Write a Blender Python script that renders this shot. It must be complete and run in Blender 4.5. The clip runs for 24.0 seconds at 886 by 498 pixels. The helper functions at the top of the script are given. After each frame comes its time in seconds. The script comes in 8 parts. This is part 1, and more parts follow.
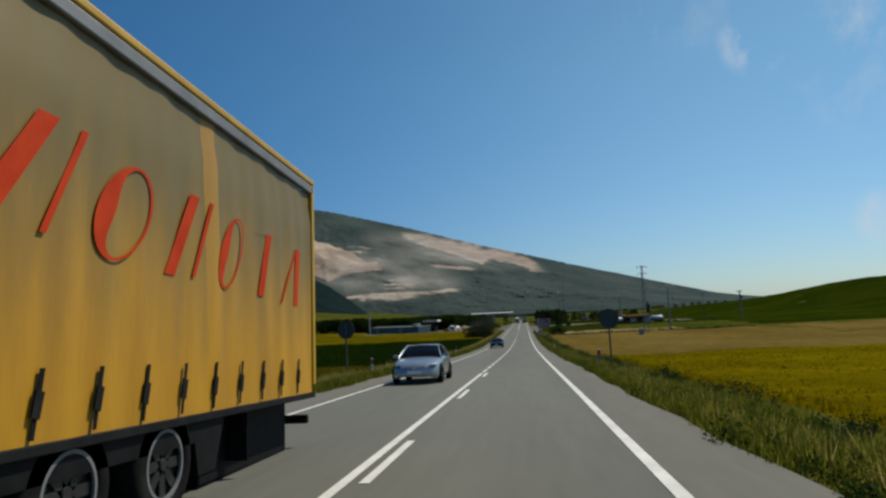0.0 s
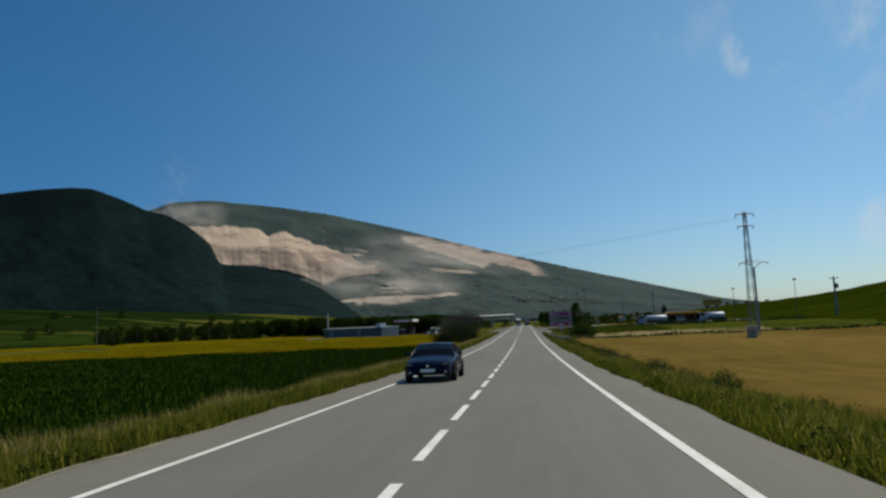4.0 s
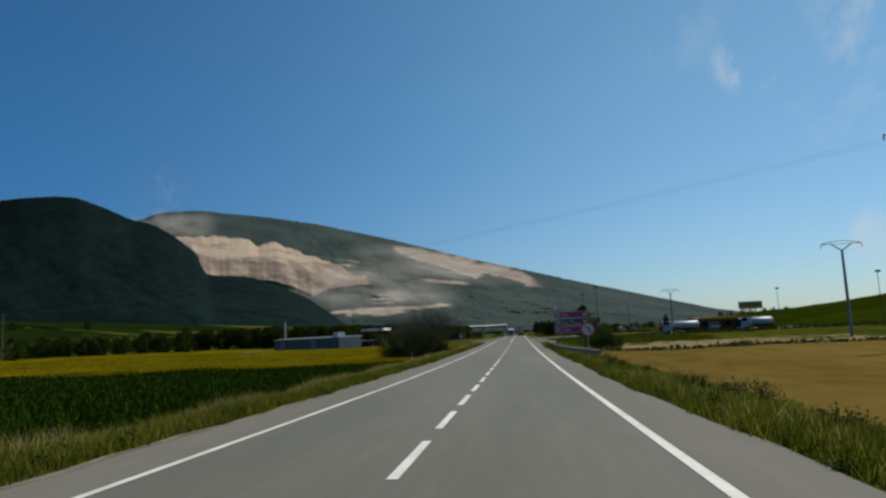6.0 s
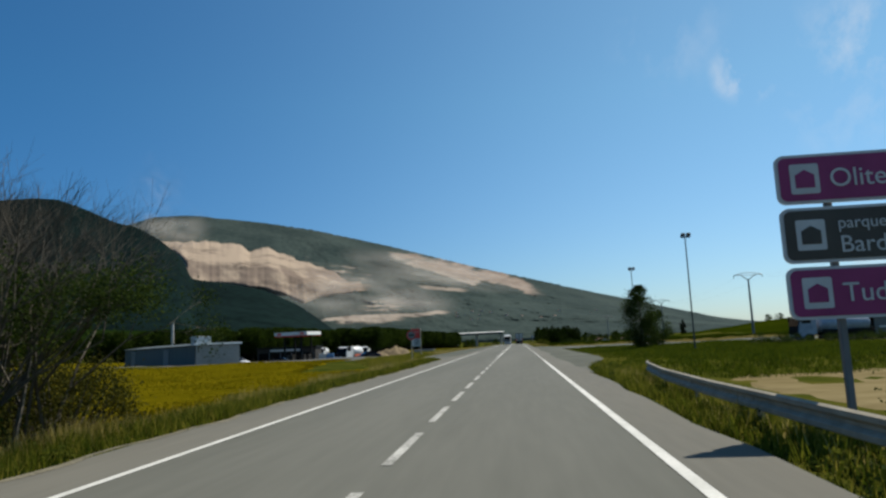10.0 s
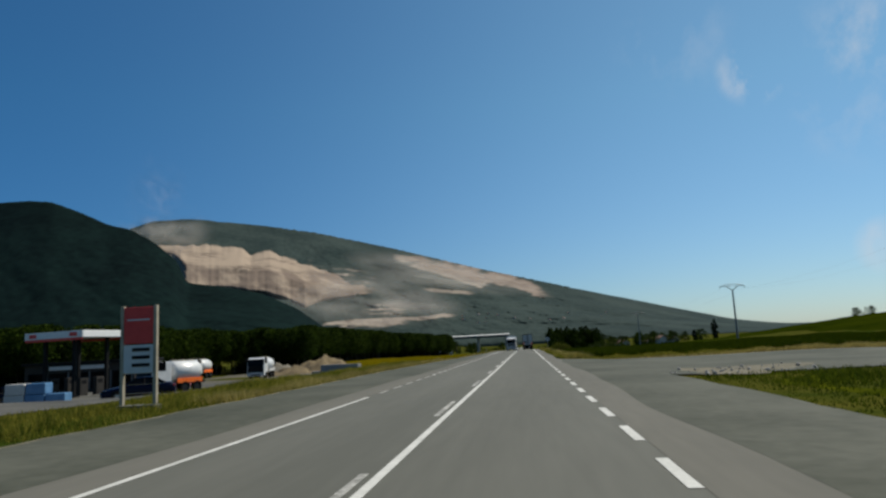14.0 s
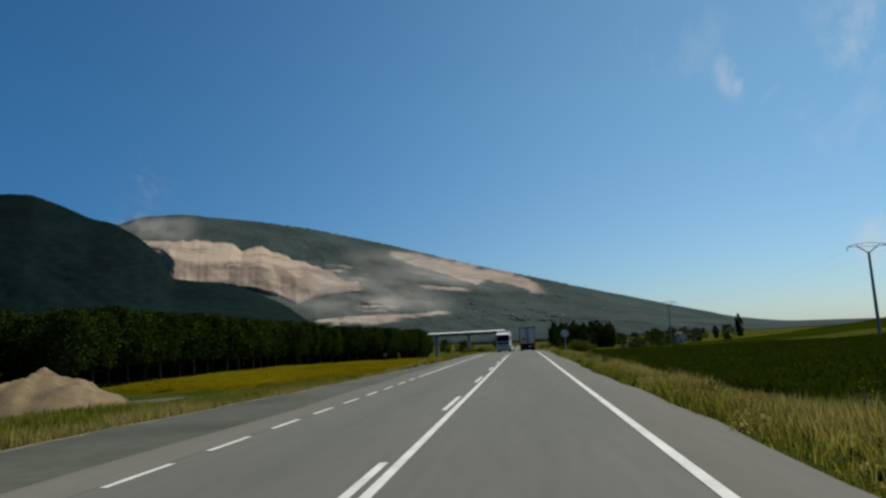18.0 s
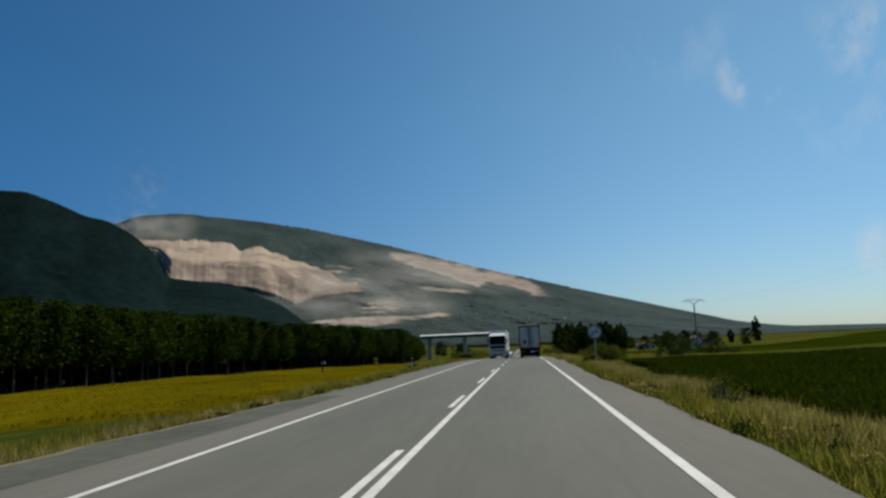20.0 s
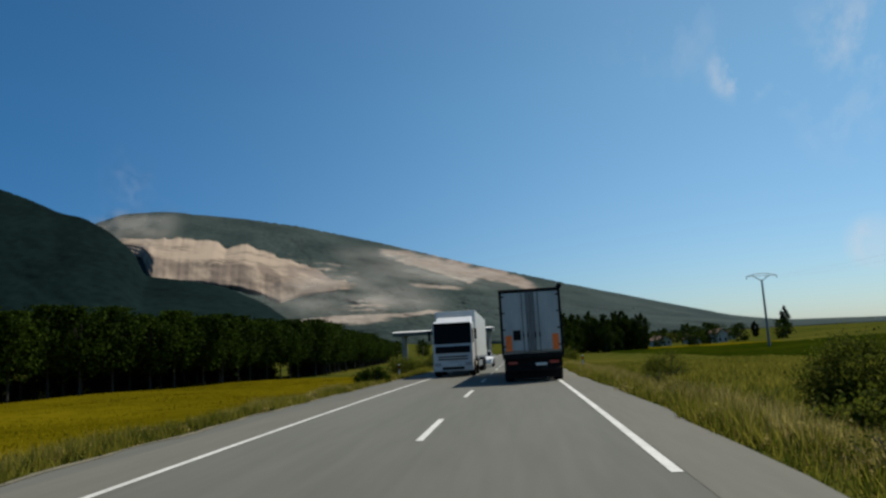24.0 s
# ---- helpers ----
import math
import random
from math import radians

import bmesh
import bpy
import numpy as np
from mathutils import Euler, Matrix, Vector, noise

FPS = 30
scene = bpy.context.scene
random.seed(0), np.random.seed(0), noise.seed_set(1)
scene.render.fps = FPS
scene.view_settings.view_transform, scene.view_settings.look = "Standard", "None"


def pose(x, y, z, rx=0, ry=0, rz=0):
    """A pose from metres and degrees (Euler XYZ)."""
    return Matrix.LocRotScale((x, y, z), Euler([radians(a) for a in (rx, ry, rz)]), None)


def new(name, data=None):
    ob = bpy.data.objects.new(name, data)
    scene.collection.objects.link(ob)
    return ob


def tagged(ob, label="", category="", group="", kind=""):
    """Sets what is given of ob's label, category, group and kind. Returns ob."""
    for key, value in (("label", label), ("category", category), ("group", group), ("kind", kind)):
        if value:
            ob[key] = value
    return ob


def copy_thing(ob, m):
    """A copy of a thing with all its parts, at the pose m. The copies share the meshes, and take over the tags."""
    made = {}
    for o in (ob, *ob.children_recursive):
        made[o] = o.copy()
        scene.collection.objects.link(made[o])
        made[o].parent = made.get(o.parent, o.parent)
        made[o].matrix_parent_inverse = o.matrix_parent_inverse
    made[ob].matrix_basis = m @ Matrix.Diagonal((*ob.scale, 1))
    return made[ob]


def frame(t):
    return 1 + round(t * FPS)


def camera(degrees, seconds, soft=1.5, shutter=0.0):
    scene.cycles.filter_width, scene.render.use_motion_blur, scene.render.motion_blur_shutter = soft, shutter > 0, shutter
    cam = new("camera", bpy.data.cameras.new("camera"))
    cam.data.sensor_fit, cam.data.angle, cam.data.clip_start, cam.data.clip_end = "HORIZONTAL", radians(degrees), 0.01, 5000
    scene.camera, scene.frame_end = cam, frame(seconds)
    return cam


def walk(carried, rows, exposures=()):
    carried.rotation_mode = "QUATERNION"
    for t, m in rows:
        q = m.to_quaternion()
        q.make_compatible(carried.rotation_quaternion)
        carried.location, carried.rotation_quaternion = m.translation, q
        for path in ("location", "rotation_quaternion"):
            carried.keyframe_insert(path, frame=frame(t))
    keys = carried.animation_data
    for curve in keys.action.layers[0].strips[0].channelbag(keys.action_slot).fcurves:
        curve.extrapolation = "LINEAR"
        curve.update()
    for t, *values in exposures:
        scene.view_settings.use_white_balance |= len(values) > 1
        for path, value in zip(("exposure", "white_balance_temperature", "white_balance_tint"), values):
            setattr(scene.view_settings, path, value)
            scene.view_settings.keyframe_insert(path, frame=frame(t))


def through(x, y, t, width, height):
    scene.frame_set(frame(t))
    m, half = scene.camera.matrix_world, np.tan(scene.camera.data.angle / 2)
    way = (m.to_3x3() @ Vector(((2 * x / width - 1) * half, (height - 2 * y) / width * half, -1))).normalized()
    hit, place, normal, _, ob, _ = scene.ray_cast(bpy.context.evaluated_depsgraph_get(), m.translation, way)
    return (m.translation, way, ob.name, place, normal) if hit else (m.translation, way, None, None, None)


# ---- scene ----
cam = camera(66.3, 24.0, soft=2.5)
PATH = [
    (0.0, 2.04, 22.69, 5.791, 95.74, 2.72, 6.73), (0.5, 1.97, 31.89, 5.447, 95.83, 2.61, 6.87), (1.0, 2.00, 41.18, 5.100, 95.78, 3.12, 6.99),
    (1.5, 1.90, 50.48, 4.748, 95.76, 2.74, 7.07), (2.0, 1.83, 59.79, 4.395, 95.89, 2.61, 7.19), (2.5, 1.68, 69.16, 4.049, 95.81, 2.68, 7.11),
    (4.5, 1.43, 108.28, 2.773, 96.44, 2.36, 6.70), (5.0, 1.43, 118.45, 2.505, 96.65, 2.22, 6.57), (5.5, 1.57, 128.46, 2.282, 96.79, 2.53, 6.42),
    (6.0, 1.50, 137.99, 2.103, 97.16, 2.61, 6.32), (6.5, 1.57, 147.07, 1.957, 97.18, 2.65, 6.35), (7.0, 1.57, 156.31, 1.830, 97.08, 2.31, 6.50),
    (7.5, 1.55, 165.55, 1.722, 97.20, 2.53, 6.62), (8.0, 1.58, 174.59, 1.639, 97.37, 2.53, 6.66), (8.5, 1.61, 183.48, 1.577, 97.72, 2.65, 6.75),
    (9.0, 1.58, 192.16, 1.530, 97.67, 2.70, 6.65), (9.5, 1.58, 200.28, 1.494, 97.82, 2.47, 6.43), (10.0, 1.69, 208.41, 1.470, 97.85, 2.46, 6.21),
    (10.5, 1.87, 216.65, 1.458, 97.82, 2.55, 5.93), (12.5, 1.86, 251.43, 1.472, 98.21, 3.01, 6.76), (13.0, 1.86, 259.68, 1.486, 98.15, 2.96, 6.92),
    (13.5, 1.69, 267.90, 1.501, 98.32, 2.66, 6.88), (14.0, 1.82, 276.15, 1.510, 98.21, 2.86, 6.89), (14.5, 1.84, 284.27, 1.509, 98.23, 3.15, 6.92),
    (15.0, 1.74, 292.25, 1.500, 98.20, 3.08, 6.89), (15.5, 1.72, 299.91, 1.487, 98.19, 3.02, 6.86), (16.0, 1.70, 307.42, 1.473, 98.18, 2.96, 6.83),
    (16.5, 1.63, 314.94, 1.461, 98.18, 2.75, 6.81), (17.0, 1.61, 322.60, 1.454, 98.09, 2.74, 6.78), (17.5, 1.63, 330.28, 1.449, 98.09, 2.82, 6.72),
    (18.0, 1.65, 338.08, 1.447, 98.03, 2.88, 6.70), (18.5, 1.64, 345.80, 1.446, 98.10, 3.09, 6.67), (20.5, 1.64, 375.58, 1.457, 98.24, 2.31, 6.78),
    (21.0, 1.67, 383.10, 1.465, 98.10, 2.74, 6.83), (21.5, 1.48, 390.52, 1.469, 98.21, 2.95, 6.83), (22.0, 1.53, 397.81, 1.469, 98.06, 2.62, 6.78),
    (22.5, 1.49, 404.65, 1.465, 97.96, 2.63, 6.56), (23.0, 1.61, 411.49, 1.466, 98.11, 2.72, 6.37), (23.5, 1.65, 418.25, 1.465, 98.14, 3.14, 6.19),
    (24.0, 1.72, 424.95, 1.456, 98.03, 3.08, 6.23),
]
walk(cam, [(t, pose(*p)) for t, *p in PATH], [(0.0, 0.0), (8.6, 0.0), (9.6, 0.28), (10.6, 0.3), (12.2, 0.0), (21.0, 0.0), (23.0, 0.08), (24.0, 0.08)])

# ---- sky and sun: high, ahead and to the right ----
SUN_DIR = Vector((0.44, 0.42, 0.80)).normalized()
world = bpy.data.worlds.new("sky")
scene.world = world
world.use_nodes = True
wn, wl = world.node_tree.nodes, world.node_tree.links
wn.clear()
sky = wn.new("ShaderNodeTexSky")
sky.sky_type, sky.sun_disc = "NISHITA", False
sky.sun_elevation = math.asin(SUN_DIR.z)
sky.sun_rotation = math.atan2(SUN_DIR.x, SUN_DIR.y)
sky.altitude, sky.air_density, sky.dust_density, sky.ozone_density = 0, 1.0, 0.35, 3.5
# thin wisps of cloud, fixed in the sky
tc = wn.new("ShaderNodeTexCoord")
mp = wn.new("ShaderNodeMapping")
mp.inputs["Scale"].default_value = (7.0, 2.6, 5.0)
mp.inputs["Rotation"].default_value = (0.0, 0.5, 0.35)
cn = wn.new("ShaderNodeTexNoise")
cn.inputs["Scale"].default_value, cn.inputs["Detail"].default_value, cn.inputs["Roughness"].default_value = 1.6, 9, 0.62
cr = wn.new("ShaderNodeMapRange")
cr.inputs["From Min"].default_value, cr.inputs["From Max"].default_value = 0.5, 0.85


def wisp(direction, tight, gain):
    dot = wn.new("ShaderNodeVectorMath")
    dot.operation = "DOT_PRODUCT"
    dot.inputs[1].default_value = Vector(direction).normalized()
    wl.new(tc.outputs["Generated"], dot.inputs[0])
    mr = wn.new("ShaderNodeMapRange")
    mr.interpolation_type = "SMOOTHSTEP"
    mr.inputs["From Min"].default_value, mr.inputs["From Max"].default_value = math.cos(tight), 1.0
    mr.inputs["To Max"].default_value = gain
    wl.new(dot.outputs["Value"], mr.inputs["Value"])
    return mr.outputs["Result"]


def add(a, b, op="ADD"):
    n = wn.new("ShaderNodeMath")
    n.operation = op
    for i, v in enumerate((a, b)):
        if isinstance(v, float):
            n.inputs[i].default_value = v
        else:
            wl.new(v, n.inputs[i])
    return n.outputs[0]


wl.new(tc.outputs["Generated"], mp.inputs["Vector"])
wl.new(mp.outputs["Vector"], cn.inputs["Vector"])
wl.new(cn.outputs["Fac"], cr.inputs["Value"])
spots = add(add(wisp((0.356, 1, 0.378), 0.05, 1.5), wisp((0.50, 1, 0.36), 0.13, 0.45)), wisp((0.52, 1, 0.42), 0.06, 0.5))
spots = add(spots, wisp((0.25, 1, 0.44), 0.09, 0.3))
cover = add(cr.outputs["Result"], spots, "MULTIPLY")
# a small pale cloud low over the hill
cover = add(cover, add(add(cr.outputs["Result"], 0.30), wisp((0.508, 1, 0.110), 0.042, 0.85), "MULTIPLY"))
mixc = wn.new("ShaderNodeMix")
mixc.data_type = "RGBA"
mixc.inputs["B"].default_value = (7.0, 7.4, 8.0, 1)
wl.new(cover, mixc.inputs["Factor"])
clear = wn.new("ShaderNodeMix")
clear.data_type, clear.blend_type = "RGBA", "MULTIPLY"
clear.inputs["Factor"].default_value = 1.0
# the sky is palest over the horizon and a deeper blue higher up
high = wn.new("ShaderNodeSeparateXYZ")
wl.new(tc.outputs["Generated"], high.inputs["Vector"])
grade = wn.new("ShaderNodeMapRange")
grade.inputs["From Min"].default_value, grade.inputs["From Max"].default_value = 0.0, 0.34
wl.new(high.outputs["Z"], grade.inputs["Value"])
tone = wn.new("ShaderNodeMix")
tone.data_type = "RGBA"
tone.inputs["A"].default_value, tone.inputs["B"].default_value = (0.615, 0.76, 0.985, 1), (0.69, 0.985, 1.035, 1)
wl.new(grade.outputs["Result"], tone.inputs["Factor"])
wl.new(tone.outputs["Result"], clear.inputs["B"])
# and deeper again on the side away from the sun
side = wn.new("ShaderNodeMapRange")
side.interpolation_type = "SMOOTHSTEP"
side.inputs["From Min"].default_value, side.inputs["From Max"].default_value = -0.78, 0.36
wl.new(high.outputs["X"], side.inputs["Value"])
deep = wn.new("ShaderNodeMix")
deep.data_type = "RGBA"
deep.inputs["A"].default_value, deep.inputs["B"].default_value = (0.34, 0.64, 0.83, 1), (1.18, 1.15, 1.06, 1)
wl.new(side.outputs["Result"], deep.inputs["Factor"])
away = wn.new("ShaderNodeMix")
away.data_type, away.blend_type = "RGBA", "MULTIPLY"
away.inputs["Factor"].default_value = 1.0
wl.new(sky.outputs["Color"], away.inputs["A"])
wl.new(deep.outputs["Result"], away.inputs["B"])
wl.new(away.outputs["Result"], clear.inputs["A"])
wl.new(clear.outputs["Result"], mixc.inputs["A"])
bg = wn.new("ShaderNodeBackground")
bg.inputs["Strength"].default_value = 0.084
wl.new(mixc.outputs["Result"], bg.inputs["Color"])
wo = wn.new("ShaderNodeOutputWorld")
wl.new(bg.outputs["Background"], wo.inputs["Surface"])

sun = new("sun", bpy.data.lights.new("sun", "SUN"))
sun.data.energy, sun.data.angle, sun.data.color = 5.0, radians(0.55), (1.0, 0.93, 0.80)
sun.rotation_euler = (-SUN_DIR).to_track_quat("-Z", "Y").to_euler()


# ---- materials ----
def material(name, ca, cb, scale=4.0, rough=0.8, metal=0.0, bump=0.0, fine=0.0, island=0.0, obj=0.0, coat=0.0, stretch=(1, 1, 1), spec=0.5, space="Position"):
    """A surface that varies between two colours at a large and a small scale; scale is in features a metre."""
    m = bpy.data.materials.new(name)
    m.use_nodes = True
    n, l = m.node_tree.nodes, m.node_tree.links
    b = n["Principled BSDF"]
    b.inputs["Roughness"].default_value, b.inputs["Metallic"].default_value = rough, metal
    b.inputs["Specular IOR Level"].default_value = spec
    b.inputs["Coat Weight"].default_value = coat
    b.inputs["Coat Roughness"].default_value = 0.08
    if space == "Position":
        g = n.new("ShaderNodeNewGeometry")
        vec = g.outputs["Position"]
    else:
        g = n.new("ShaderNodeTexCoord")
        vec = g.outputs["Object"]
    mpn = n.new("ShaderNodeMapping")
    mpn.inputs["Scale"].default_value = stretch
    l.new(vec, mpn.inputs["Vector"])
    vec = mpn.outputs["Vector"]
    t1 = n.new("ShaderNodeTexNoise")
    t1.inputs["Scale"].default_value, t1.inputs["Detail"].default_value = scale, 5
    t2 = n.new("ShaderNodeTexNoise")
    t2.inputs["Scale"].default_value, t2.inputs["Detail"].default_value = scale * 14, 4
    l.new(vec, t1.inputs["Vector"])
    l.new(vec, t2.inputs["Vector"])
    mx = n.new("ShaderNodeMath")
    mx.operation = "MULTIPLY_ADD"
    l.new(t2.outputs["Fac"], mx.inputs[0])
    mx.inputs[1].default_value = fine
    l.new(t1.outputs["Fac"], mx.inputs[2])
    fac = mx.outputs[0]
    if island or obj:
        if island:
            gi = n.new("ShaderNodeNewGeometry")
            rnd = gi.outputs["Random Per Island"]
        else:
            gi = n.new("ShaderNodeObjectInfo")
            rnd = gi.outputs["Random"]
        m2 = n.new("ShaderNodeMath")
        m2.operation = "MULTIPLY_ADD"
        l.new(rnd, m2.inputs[0])
        m2.inputs[1].default_value = island or obj
        l.new(fac, m2.inputs[2])
        fac = m2.outputs[0]
    shift = 0.5 * (fine + island + obj)
    ramp = n.new("ShaderNodeMapRange")
    ramp.inputs["From Min"].default_value, ramp.inputs["From Max"].default_value = 0.3 + shift - 0.3 * (island + obj), 0.7 + shift + 0.3 * (island + obj)
    l.new(fac, ramp.inputs["Value"])
    mix = n.new("ShaderNodeMix")
    mix.data_type = "RGBA"
    mix.inputs["A"].default_value, mix.inputs["B"].default_value = (*ca, 1), (*cb, 1)
    l.new(ramp.outputs["Result"], mix.inputs["Factor"])
    l.new(mix.outputs["Result"], b.inputs["Base Color"])
    if bump:
        bp = n.new("ShaderNodeBump")
        bp.inputs["Strength"].default_value, bp.inputs["Distance"].default_value = 0.6, bump
        l.new(t2.outputs["Fac"], bp.inputs["Height"])
        l.new(bp.outputs["Normal"], b.inputs["Normal"])
    return m


def leafy(name, ca, cb, through=0.35):
    """Leaves and blades: light passes through them, and each differs a little."""
    m = material(name, ca, cb, 0.25, 0.85, island=0.9, spec=0.04)
    n, l = m.node_tree.nodes, m.node_tree.links
    b, out = n["Principled BSDF"], n["Material Output"]
    tr = n.new("ShaderNodeBsdfTranslucent")
    l.new(b.inputs["Base Color"].links[0].from_socket, tr.inputs["Color"])
    ms = n.new("ShaderNodeMixShader")
    ms.inputs["Fac"].default_value = through
    l.new(b.outputs["BSDF"], ms.inputs[1])
    l.new(tr.outputs["BSDF"], ms.inputs[2])
    l.new(ms.outputs["Shader"], out.inputs["Surface"])
    return m


